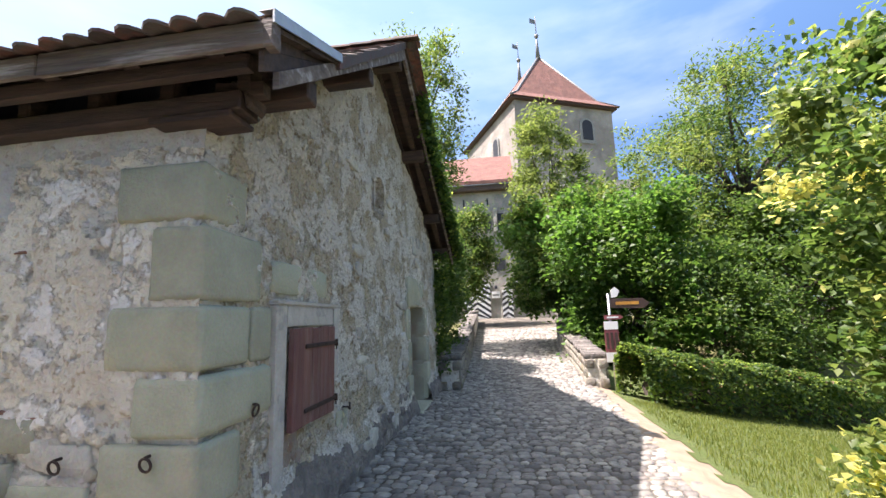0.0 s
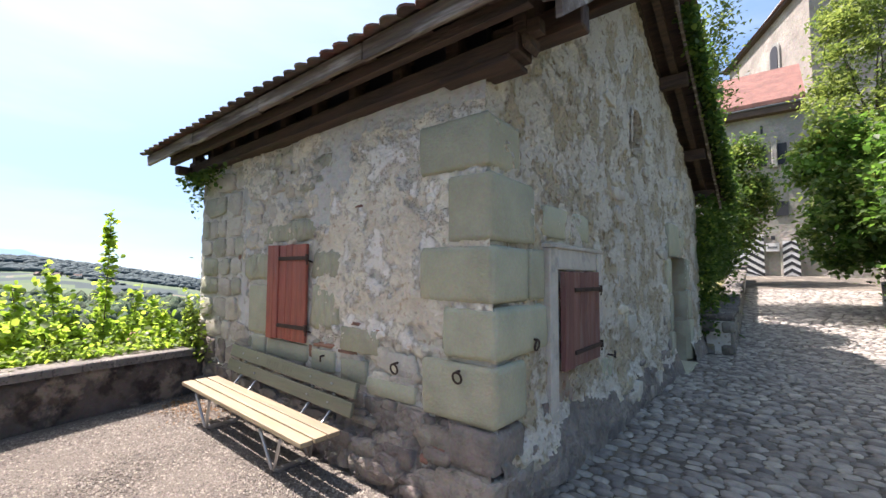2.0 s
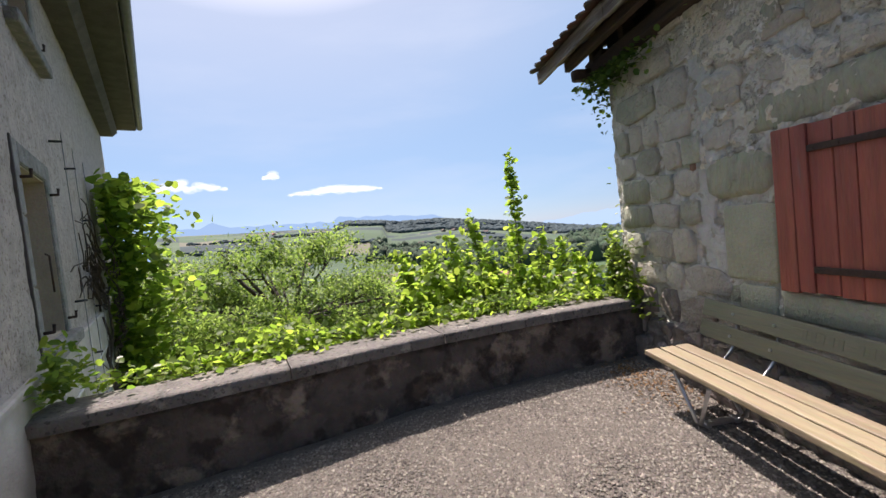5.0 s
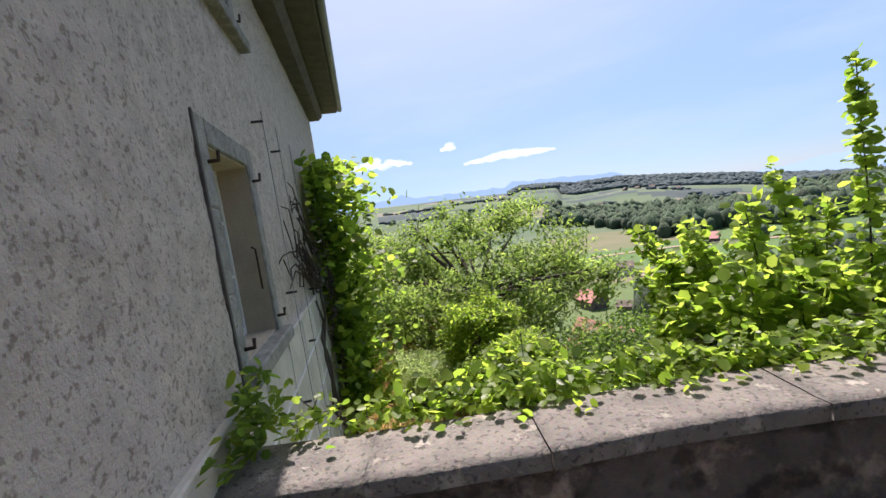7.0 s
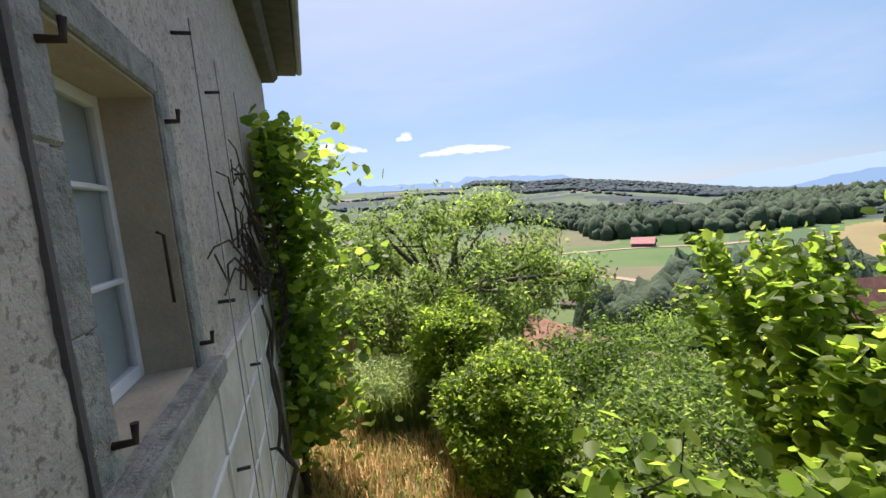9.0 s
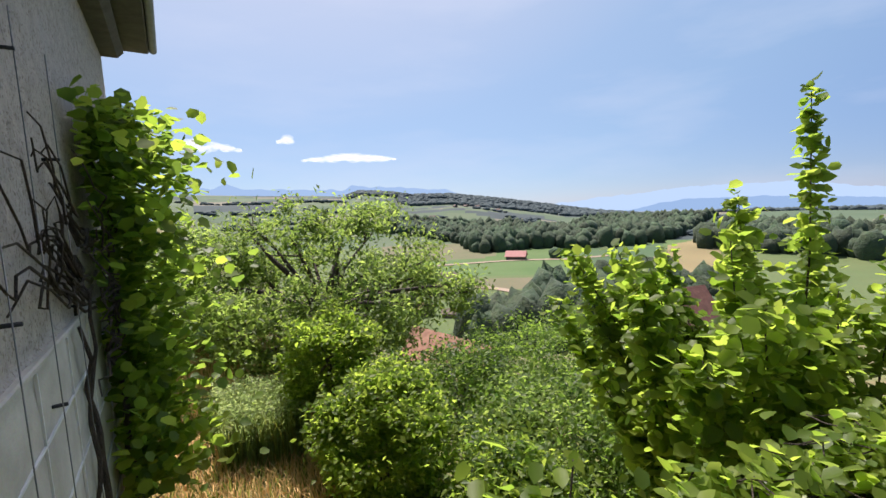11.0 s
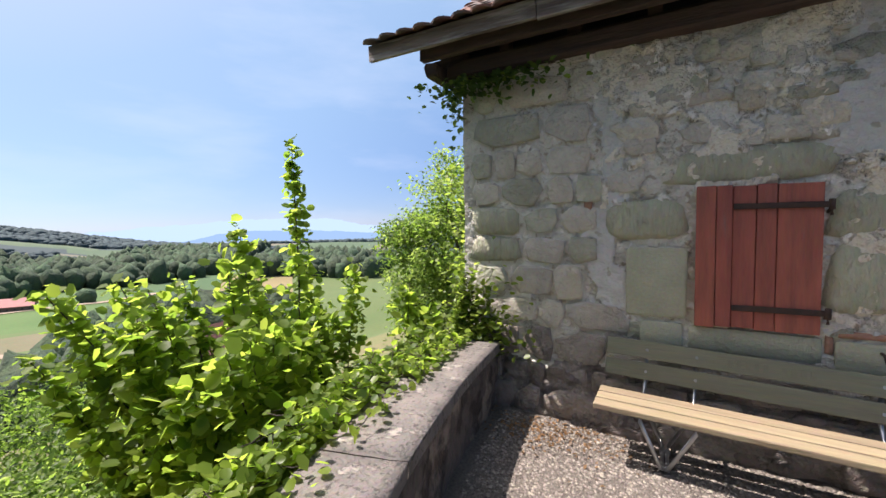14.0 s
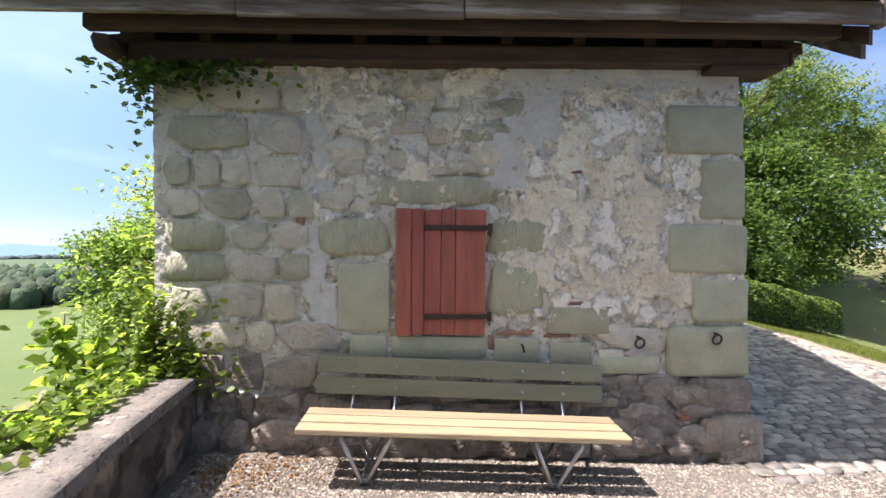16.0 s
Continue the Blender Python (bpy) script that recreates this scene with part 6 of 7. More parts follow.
def blades(name, area, count, height, mats, seed, label, category="grass", lean=0.35, width=0.012):
    """Grass blades or stalks as thin tapered strips; area gives a place on the ground."""
    r = np.random.RandomState(seed)
    P = np.array([area(r) for _ in range(count)])
    h = height * r.uniform(0.5, 1.2, size=(count, 1))
    a = r.uniform(0, math.tau, size=(count, 1))
    d = np.concatenate([np.cos(a), np.sin(a), np.zeros_like(a)], axis=1)
    s = np.concatenate([-np.sin(a), np.cos(a), np.zeros_like(a)], axis=1) * width
    up = np.array([[0, 0, 1.0]])
    l = lean * r.uniform(0.1, 1, size=(count, 1))
    v = np.stack([P - s, P + s, P + up * h * 0.6 + d * h * l * 0.4 + s * 0.7, P + up * h * 0.6 + d * h * l * 0.4 - s * 0.7, P + up * h * 0.92 + d * h * l], axis=1).reshape(-1, 3)
    me = bpy.data.meshes.new(name)
    me.vertices.add(5 * count)
    me.vertices.foreach_set("co", v.ravel())
    k = np.arange(count)[:, None] * 5
    tri = np.concatenate([k + np.array([[0, 1, 2]]), k + np.array([[0, 2, 3]]), k + np.array([[3, 2, 4]])], axis=1).reshape(-1)
    me.loops.add(9 * count)
    me.loops.foreach_set("vertex_index", tri)
    me.polygons.add(3 * count)
    me.polygons.foreach_set("loop_start", np.arange(0, 9 * count, 3))
    for m in mats:
        me.materials.append(M[m])
    me.polygons.foreach_set("material_index", np.repeat(r.randint(len(mats), size=count), 3))
    me.update(calc_edges=True)
    me.validate()
    return solo(name, me, label, category, "stuff")


def lawn_at(r):
    while True:
        x, y = r.uniform(6.9, 14.5), r.uniform(0.2, 10.5)
        if x > road_right(y) + 0.5 + 0.14 * max(0, 3 - y) + 0.25 * r.rand() and y < 7.45 + 0.437 * (x - 7.5):
            return x, y, gz(x, y) + 0.03


blades("lawn_grass", lawn_at, 40000, 0.07, ("grass",), 51, "short green blades of mown grass", width=0.006)

# garden below the parapet
def garden_at(u0, u1, n0, n1):
    def f(r):
        p = HOUSE_P + HOUSE_D * r.uniform(u0, u1) + HOUSE_N * r.uniform(n0, n1)
        return p.x, p.y, terrain(p.x, p.y)
    return f


blades("dry_grass", garden_at(3.0, 14, 0.2, 3.2), 15000, 0.30, ("straw", "straw", "grass"), 52, "dry yellow grass on the garden path", lean=0.9)
blades("tall_grass", garden_at(8, 14, 0.8, 5), 9000, 0.75, ("straw", "grass"), 53, "tall pale grass under the walnut tree", lean=0.6)
blades("herb_stand", garden_at(6.4, 8.3, 1.15, 2.6), 5200, 0.98, ("herb", "grass"), 54, "dense stand of tall grey-green herbs", "plants", 0.25, 0.016)
pts = []
for k in range(9000):
    p = HOUSE_P + HOUSE_D * rs.uniform(6.4, 8.3) + HOUSE_N * rs.uniform(1.15, 2.6)
    pts.append((p.x, p.y, terrain(p.x, p.y) + rs.uniform(0.25, 1.12)))
solo("herb_leaves", leaf_mesh("herb_leaves", pts, 0.085, None, 1, 0.35, [M["herb"]], None, 55), "narrow grey-green leaves of the herb stand", "plants", "stuff")

tree("walnut_tree", "broad light green walnut tree in the garden below the wall", (-13.2, -6.4, -4.6), (-13.7, -6.2, -0.6), (3.9, 4.2, 2.7), 135, 230, 0.58, 0.17, ("leaf_walnut", "leaf_ash"), 61, 0.27, 0.42, 40, weights=(0.75, 0.25), hollow=0.55, lump=0.5, droop=0.5)
tree("fruit_tree", "light green fruit tree beside the walnut", (-14.5, -10.5, -4.6), (-14.3, -10.2, -1.0), (2.9, 2.4, 2.4), 90, 190, 0.52, 0.16, ("leaf_walnut", "leaf_ash"), 62, 0.17, 0.42, 22, weights=(0.7, 0.3), hollow=0.5, lump=0.5)
tree("creeper_mound", "bright green creeper heaped over a garden shrub", (-6.6, -4.25, -2.8), (-6.6, -4.25, -1.75), (1.15, 0.95, 1.05), 210, 90, 0.2, 0.10, ("leaf_hazel", "leaf_lime"), 63, 0.06, 0.6, 6, "shrub", hollow=0.75)
tree("creeper_mound_high", "bright green creeper over a taller garden stump", (-8.7, -5.35, -3.0), (-8.7, -5.35, -1.05), (1.0, 0.9, 0.85), 150, 90, 0.2, 0.10, ("leaf_hazel", "leaf_lime"), 64, 0.08, 0.6, 6, "shrub", hollow=0.7)
tree("dead_shrub", "brown dried shrub at the garden fence", (-11.6, -7.0, -3.3), (-11.6, -7.0, -2.1), (0.8, 0.7, 0.9), 80, 60, 0.25, 0.07, ("leaf_brown",), 65, 0.05, 0.3, 10, "shrub", hollow=0.2)
for k, (x, y, z, r0, h, sd, key) in enumerate(((-9.5, -2.6, -3.8, 1.5, 1.5, 66, "leaf_mid"), (-11.0, -0.8, -4.3, 1.9, 1.8, 67, "leaf_mid"), (-7.4, -1.5, -3.6, 1.3, 1.4, 68, "leaf_ash"), (-6.2, 0.6, -3.6, 1.4, 1.7, 69, "leaf_mid"),
                                          (-8.8, 1.6, -4.3, 1.8, 2.0, 70, "leaf_ash"), (-13.5, 2.2, -5.4, 2.4, 2.4, 71, "leaf_mid"), (-5.6, -2.6, -3.2, 0.95, 1.0, 72, "leaf_lime"), (-17, -1.5, -9.5, 2.6, 2.4, 73, "leaf_mid"))):
    tree("slope_shrub", "leafy green shrub on the slope below the wall", (x, y, z - 0.8), (x, y, z + h * 0.6), (r0, r0, h), 150, 75, 0.4, 0.12, (key, "leaf_mid", "leaf_dark"), sd, 0.07, 0.5, 9, "shrub", (0.6, 0.25, 0.15), hollow=0.5)
tree("beech_tree", "full green tree growing beside the hut above the valley", (-5.4, 8.1, -4.5), (-4.5, 8.1, 0.3), (3.7, 2.4, 3.7), 480, 150, 0.42, 0.13, ("leaf_mid", "leaf_ash", "leaf_dark"), 74, 0.16, 0.55, 16, weights=(0.5, 0.35, 0.15), lump=0.15)

# hazel shoots behind the parapet
def shoot(bm, pts, r0):
    add_tube(bm, pts, [r0 * (1 - 0.8 * i / (len(pts) - 1)) for i in range(len(pts))], 6)


hazel = thing("hazel_bush", "hazel bush with large bright leaves and one tall shoot", "bush", (-3.2, -0.9, -2.4))
bm = bmesh.new()
lp = []
r = random.Random(9)
stems = [((-3.3, -0.8), (-3.38, -0.69, 2.46)), ((-3.1, -1.2), (-2.9, -1.75, 1.45)), ((-3.4, -0.6), (-3.75, -0.2, 1.35)), ((-3.2, -1.0), (-3.3, -1.35, 1.7))]
for k in range(72):
    stems.append(((-3.0 + r.uniform(-0.5, 0.5), -0.9 + r.uniform(-0.7, 0.7)), (-2.95 + r.uniform(-1.5, 0.85), -1.05 + r.uniform(-1.5, 0.95), r.uniform(0.1, 1.3))))
for (bx, by), (tx, ty, tz) in stems:
    b0, t0 = Vector((bx, by, -2.4)), Vector((tx, ty, tz))
    pl = [b0.lerp(t0, q) + Vector((r.uniform(-0.05, 0.05), r.uniform(-0.05, 0.05), 0)) for q in (0, 0.25, 0.5, 0.75)] + [t0]
    shoot(bm, [p - Vector((-3.2, -0.9, -2.4)) for p in pl], 0.018)
    n = 420 if tz > 2 else 390
    for q in range(n):
        f = 0.42 + 0.58 * q / n
        seg = min(3, int(f * 4))
        p = pl[seg].lerp(pl[seg + 1], f * 4 - seg)
        w = (0.10 * (1.25 - f) + 0.035) if tz < 2 else 0.04 + 0.13 * (1 - f)
        lp.append((p.x + r.gauss(0, w) + 3.2, p.y + r.gauss(0, w) + 0.9, p.z + r.gauss(0, 0.05) + 2.4))
part("stem", bm, M["bark"], hazel)
o = new("foliage", leaf_mesh("foliage", lp, 0.10, None, 0.9, 0.78, [M["leaf_hazel"], M["leaf_lime"]], rs.choice(2, size=len(lp), p=(0.6, 0.4)), 81, -0.45, broad=True))
o.parent = hazel


def leafy(name, label, places, size, mats, weights, seed, shape=0.8, category="climber", normals=None, base=(0, 0, 0), stems=False):
    t = thing(name, label, category, base)
    b = np.array(base)
    o = new("foliage", leaf_mesh("foliage", np.array(places) - b, size, normals, 0.8, shape, [M[m] for m in mats], rs.choice(len(mats), size=len(places), p=weights), seed, broad=True))
    o.parent = t
    if stems:
        ends = sorted(range(len(places)), key=lambda k: (round(places[k][1] * 4), round(places[k][0] * 4), places[k][2]))[::3]
        bm = bmesh.new()
        for i, k in zip(ends, ends[1:]):
            p, q = Vector(places[i]) - Vector(base), Vector(places[k]) - Vector(base)
            if (p - q).length < 0.16:
                add_tube(bm, [p, p.lerp(q, 0.5) - Vector((0, 0, 0.01)), q], 0.003, 4)
        part("stem", bm, M["bark"], t)["kind"] = "stuff"
    return t


# ivy and suckers along the outer edge of the parapet
OUT = offset_line(LINE, 0.42)
pl = []
for k in range(1900):
    i = int(len(OUT) * (1 - math.sqrt(rs.rand()) * 0.97) * 0.98)
    p = OUT[i].lerp(OUT[i + 1], rs.rand())
    f = i / len(OUT)
    q = abs(rs.normal()) * (0.16 + 0.14 * noise.noise(Vector((p.y * 2.5, 0, 0))))
    inward = rs.rand() < (0.42 if p.y > -1.3 else 0.07)
    n = Vector((-0.97, -0.2))
    dist = -rs.uniform(0, 0.20) if inward else rs.uniform(0, 0.28)
    pl.append((p.x + n.x * dist, p.y + n.y * dist, TOP + 0.015 + (abs(rs.normal()) * 0.035 if inward else q * 0.42 - 0.02)))
leafy("parapet_ivy", "bright ivy creeping over the edge of the parapet coping", pl, 0.062, ("leaf_hazel", "leaf_ivy"), (0.6, 0.4), 82, 0.85, base=(-1.6, -2.4, TOP), stems=True)
pl = []
for k in range(7):
    i = rs.randint(20, 27)
    p = OUT[i]
    bx, by = p.x - rs.uniform(0.05, 0.5), p.y + rs.uniform(-0.1, 0.1)
    h = rs.uniform(0.1, 0.34)
    for q in range(16):
        pl.append((bx + rs.normal() * 0.07, by + rs.normal() * 0.07, TOP - 0.1 + h * q / 15 + rs.normal() * 0.02))
leafy("parapet_suckers", "large-leaved young shoots standing behind the parapet", pl, 0.10, ("leaf_hazel", "leaf_lime"), (0.7, 0.3), 83, 0.75, "shrub", base=(-1.6, -2.4, 0))
# ivy on the corner of the hut and under its eaves
pl = [(X0 - 0.02 + abs(rs.normal()) * 0.24, -0.10 - rs.uniform(0, 0.12), 0.52 + abs(rs.normal()) * 0.34) for _ in range(1000)] + [(X0 - 0.05 - abs(rs.normal()) * 0.1, rs.uniform(-0.1, 0.5), 0.2 + abs(rs.normal()) * 0.5) for _ in range(330)]
pl += [(X0 - 0.04 - abs(rs.normal()) * 0.26, 0.35 + rs.rand() * 2.2, 0.2 + rs.rand() * 2.3) for _ in range(2600)]
leafy("corner_ivy", "ivy climbing the hut corner and its side wall above the parapet", pl, 0.06, ("leaf_ivy", "leaf_lime"), (0.6, 0.4), 84, 0.9, base=(X0, -0.05, 0.5), stems=True)
pl = [(X0 + 0.3 + rs.normal() * 0.3, -0.10 - rs.uniform(0, 0.16), 2.99 - abs(rs.normal()) * 0.09) for _ in range(420)] + [(X0 - 0.06 + rs.normal() * 0.05, -0.06 + rs.normal() * 0.06, 2.95 - abs(rs.normal()) * 0.18) for _ in range(130)]
leafy("eaves_ivy", "dark ivy hanging under the eaves at the hut corner", pl, 0.055, ("leaf_dark", "leaf_ivy"), (0.85, 0.15), 85, 0.9, base=(X0, -0.05, 2.9))
pl = []
for k in range(2600):
    y = rs.uniform(4.2, 8.9)
    zc = under(y)
    pl.append((RX1 - 0.02 + 0.2 * (y - RIDGE_Y) / (BACK_Y - RIDGE_Y) + rs.normal() * 0.07, y, zc + rs.normal() * 0.10 - 0.03))
for k in range(900):
    pl.append((gable_x(8) + 0.05 + rs.rand() * 0.35, DEPTH - 0.1 + rs.normal() * 0.15, rs.uniform(0.4, 3.4)))
leafy("verge_ivy", "dark ivy growing along the rear verge of the hut roof", pl, 0.09, ("leaf_dark", "leaf_ivy"), (0.75, 0.25), 87, 0.85, base=(3.5, 7, 4))

# grape vine on the house
vine = thing("grape_vine", "grape vine with bright leaves and bare dark canes", "vine", hp(5.0, 0.1, terrain(*hp(5.0, 0.1, 0)[:2])))
vb = Vector(vine.matrix_basis.translation)
bm = bmesh.new()
r = random.Random(3)


def cane(u, z, du, dz, n, rad, out=0.12):
    p = [Vector(hp(u + du * i / n + r.uniform(-0.06, 0.06), out + r.uniform(-0.03, 0.1), z + dz * i / n + r.uniform(-0.06, 0.06))) - vb for i in range(n + 1)]
    add_tube(bm, p, [rad * (1 - 0.5 * i / n) for i in range(n + 1)], 6)


cane(4.9, vb.z, -0.1, 3.2, 10, 0.05)
cane(5.0, vb.z, 0.15, 3.0, 10, 0.035)
for k in range(26):
    cane(4.6 + r.uniform(-0.2, 0.4), r.uniform(0.4, 1.6), r.uniform(-1.5, -0.1), r.uniform(-0.3, 0.9), 7, 0.012, 0.2)
cane(3.7, -2.2, -0.15, 3.0, 12, 0.035, 0.08)
cane(3.3, -0.9, 0.35, 2.2, 10, 0.022, 0.08)
for k in range(20):
    u0, z0, spin = 4.1 + r.uniform(-0.4, 0.2), 1.1 + r.uniform(-0.2, 0.5), r.choice((-1, 1))
    reach, rise = r.uniform(0.6, 2.3), r.uniform(0.2, 1.1)
    p = [Vector(hp(u0 - reach * q / 9 + 0.14 * math.sin(q * 1.3 * spin + k), 0.09 + 0.05 * math.sin(q + k), z0 + rise * q / 9 + 0.12 * math.cos(q * 1.5 + k))) - vb for q in range(10)]
    add_tube(bm, p, [0.014 - 0.0009 * q for q in range(10)], 5)
part("cane", bm, M["bark"], vine, "bare twisted dark canes")
pl = []
for k in range(3800):
    z = rs.uniform(-1.6, 3.0)
    w = 0.55 + 0.35 * noise.noise(Vector((z * 1.4, 2.2, 0)))
    p = hp(4.9 + rs.normal() * 0.45 + (0.25 if z > 1.8 else 0.35), 0.1 + abs(rs.normal()) * w * 0.75, z)
    pl.append(Vector(p) - vb)
o = new("foliage", leaf_mesh("foliage", [tuple(p) for p in pl], 0.145, None, 0.9, 0.95, [M["leaf_hazel"], M["leaf_lime"], M["leaf_mid"]], rs.choice(3, size=len(pl), p=(0.4, 0.3, 0.3)), 88, broad=True))
o.parent = vine
pl = [hp(-0.35 + rs.normal() * 0.16, 0.08 + abs(rs.normal()) * 0.10, 0.74 + abs(rs.normal()) * 0.13) for _ in range(260)]
leafy("wall_weed", "leafy weed growing in the corner of parapet and house", pl, 0.075, ("leaf_mid", "leaf_lime"), (0.6, 0.4), 89, 0.5, "weed", base=hp(-0.35, 0.1, 0.7))
# dry leaves by the foot of the bench
pl = [(-0.95 + rs.normal() * 0.28, -0.42 + rs.normal() * 0.18, 0) for _ in range(330)]
pl = [(x, y, gz(x, y) + 0.012) for x, y, _ in pl if y < -0.2]
solo("fallen_leaves", leaf_mesh("fallen_leaves", pl, 0.036, np.tile((0, 0, 3.0), (len(pl), 1)), 0.3, 0.6, [M["leaf_brown"]], None, 90, 0.0), "dry brown leaves on the gravel beside the bench", "leaves", "stuff")

# ---- valley ----
def blob_mesh(seed, sub=1):
    bm = bmesh.new()
    bmesh.ops.create_icosphere(bm, subdivisions=sub, radius=1)
    for v in bm.verts:
        v.co *= 1 + 0.45 * noise.noise(v.co * 2.3 + Vector((seed * 3.1, 0, 0)))
    v = np.array([tuple(q.co) for q in bm.verts])
    f = np.array([[q.index for q in p.verts] for p in bm.faces])
    bm.free()
    return v, f


BLOBS = [blob_mesh(k, 2) for k in range(5)]
LOW = [blob_mesh(k, 1) for k in range(5)]


def wood(name, label, places, material, shapes=None):
    """Woodland as one mass of uneven crowns."""
    vs, fs, base = [], [], 0
    r = np.random.RandomState(len(places))
    for x, y, z, rad, h in places:
        v, f = (shapes or BLOBS)[r.randint(5)]
        a = r.uniform(0, math.tau)
        c, s = math.cos(a), math.sin(a)
        w = v @ np.array([[c, s, 0], [-s, c, 0], [0, 0, 1]])
        vs.append(w * np.array([rad, rad, h]) + np.array([x, y, z + h * 0.55]))
        fs.append(f + base)
        base += len(v)
    V, F = np.concatenate(vs), np.concatenate(fs)
    me = bpy.data.meshes.new(name)
    me.vertices.add(len(V))
    me.vertices.foreach_set("co", V.ravel())
    me.loops.add(len(F) * 3)
    me.loops.foreach_set("vertex_index", F.ravel())
    me.polygons.add(len(F))
    me.polygons.foreach_set("loop_start", np.arange(0, len(F) * 3, 3))
    me.polygons.foreach_set("use_smooth", np.ones(len(F), dtype=bool))
    me.materials.append(material)
    me.update(calc_edges=True)
    me.validate()
    return solo(name, me, label, "woodland", "stuff")


def in_poly(x, y, poly):
    c = False
    for (x0, y0), (x1, y1) in zip(poly, poly[1:] + poly[:1]):
        if (y0 > y) != (y1 > y) and x < (x1 - x0) * (y - y0) / (y1 - y0) + x0:
            c = not c
    return c


def scatter(poly, gap, rad, h, seed):
    r = random.Random(seed)
    xs, ys = [p[0] for p in poly], [p[1] for p in poly]
    out = []
    x = min(xs)
    while x < max(xs):
        y = min(ys)
        while y < max(ys):
            px, py = x + r.uniform(-0.45, 0.45) * gap, y + r.uniform(-0.45, 0.45) * gap
            if in_poly(px, py, poly):
                k = r.uniform(0.65, 1.25)
                out.append((px, py, terrain(px, py), rad * k, h * k * r.uniform(0.8, 1.25)))
            y += gap
        x += gap
    return out


BELT = [(-880, -40), (-836, 30), (-696, 104), (-545, 92), (-530, 115), (-545, 165), (-515, 307), (-616, 440), (-730, 550), (-980, 800), (-1250, 640), (-1000, 330), (-1080, 130), (-1150, -30)]
belt = scatter(BELT, 14, 8.6, 13, 1) + scatter([(-455, 345), (-330, 430), (-420, 640), (-640, 700), (-700, 560)], 14, 8.6, 13, 4)
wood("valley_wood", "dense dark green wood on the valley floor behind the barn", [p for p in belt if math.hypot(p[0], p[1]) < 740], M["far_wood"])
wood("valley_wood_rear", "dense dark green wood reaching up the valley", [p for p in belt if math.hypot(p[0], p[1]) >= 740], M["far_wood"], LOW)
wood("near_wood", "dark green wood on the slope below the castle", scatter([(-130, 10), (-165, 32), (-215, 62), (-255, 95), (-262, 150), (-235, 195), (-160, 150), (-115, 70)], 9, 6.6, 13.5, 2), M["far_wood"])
rr = random.Random(12)
pl = []
for k in range(34):
    az, d = radians(rr.uniform(120, 208)), rr.uniform(800, 1450)
    cx, cy = d * math.cos(az), d * math.sin(az)
    L, th = rr.uniform(60, 330), rr.uniform(0, math.pi)
    for q in range(int(L / 9)):
        s = rr.uniform(-0.5, 0.5) * L
        x, y = cx + s * math.cos(th) * 0.35 + rr.uniform(-20, 20), cy + s * math.sin(th) + rr.uniform(-20, 20)
        pl.append((x, y, terrain(x, y), rr.uniform(6, 12), rr.uniform(3.2, 5.5)))
wood("hedgerows", "scattered woods and hedgerows on the far meadows", pl, M["hazed_wood"], LOW)
pl = []
for k in range(5200):
    az, d = rr.uniform(116, 186), rr.uniform(1730, 2480)
    x, y = d * math.cos(radians(az)), d * math.sin(radians(az))
    if az > 158 and fbm(x / 160, y / 260, 9.1) > 0.34:
        continue
    pl.append((x, y, terrain(x, y) - 2, rr.uniform(13, 22), rr.uniform(7, 12)))
wood("ridge_wood", "long wooded ridge at the horizon, blue haze in its green", pl, M["hazed_wood"], LOW)

def gable_house(name, label, at, rot, w, d, h, rh, wall, roofm, over=0.6, cols=3, floors=1):
    t = thing(name, label, "house", at, (0, 0, rot))
    part("wall", box_bm((-w / 2, -d / 2, -1), (w / 2, d / 2, h)), wall, t)
    for s in (-1, 1):
        part("gable", extrude_poly([(s * w / 2 - 0.1, -d / 2, h), (s * w / 2 - 0.1, d / 2, h), (s * w / 2 - 0.1, 0, h + rh)], 0.2, Vector((1, 0, 0))), wall, t)
        part("roof", extrude_poly([(-w / 2 - over, s * (d / 2 + over), h - over * rh / (d / 2)), (w / 2 + over, s * (d / 2 + over), h - over * rh / (d / 2)), (w / 2 + over, 0, h + rh), (-w / 2 - over, 0, h + rh)], 0.3), roofm, t)
    for f in range(floors):
        for k in range(cols):
            x = -w / 2 + (k + 0.5) * w / cols
            for s in (-1, 1):
                part("window", box_bm((x - 0.5, s * d / 2 - 0.06, 0.9 + f * 2.7), (x + 0.5, s * d / 2 + 0.06, 2.2 + f * 2.7)), M["black"], t)
        for k in range(2):
            y = -d / 4 + k * d / 2
            for s in (-1, 1):
                part("window", box_bm((s * w / 2 - 0.06, y - 0.5, 0.9 + f * 2.7), (s * w / 2 + 0.06, y + 0.5, 2.2 + f * 2.7)), M["black"], t)
    return t


M["cottage_tile"] = mat("cottage_tile", (0.40, 0.22, 0.145), (0.30, 0.155, 0.105), 1.5, 0.85, 0.5, 9, dist=0.05)
M["barn_roof"] = mat("barn_roof", (0.42, 0.17, 0.15), (0.36, 0.14, 0.12), 0.3, 0.7, 0.2, 2)
M["barn_wood"] = mat("barn_wood", (0.16, 0.12, 0.10), None, 0.5, 0.9, 0.3, 4)
M["village_wall"] = mat("village_wall", (0.66, 0.64, 0.60), (0.58, 0.56, 0.52), 0.4, 0.9, 0.2, 4)


def on_ground(x, y, dz=0.0):
    return x, y, terrain(x, y) + dz


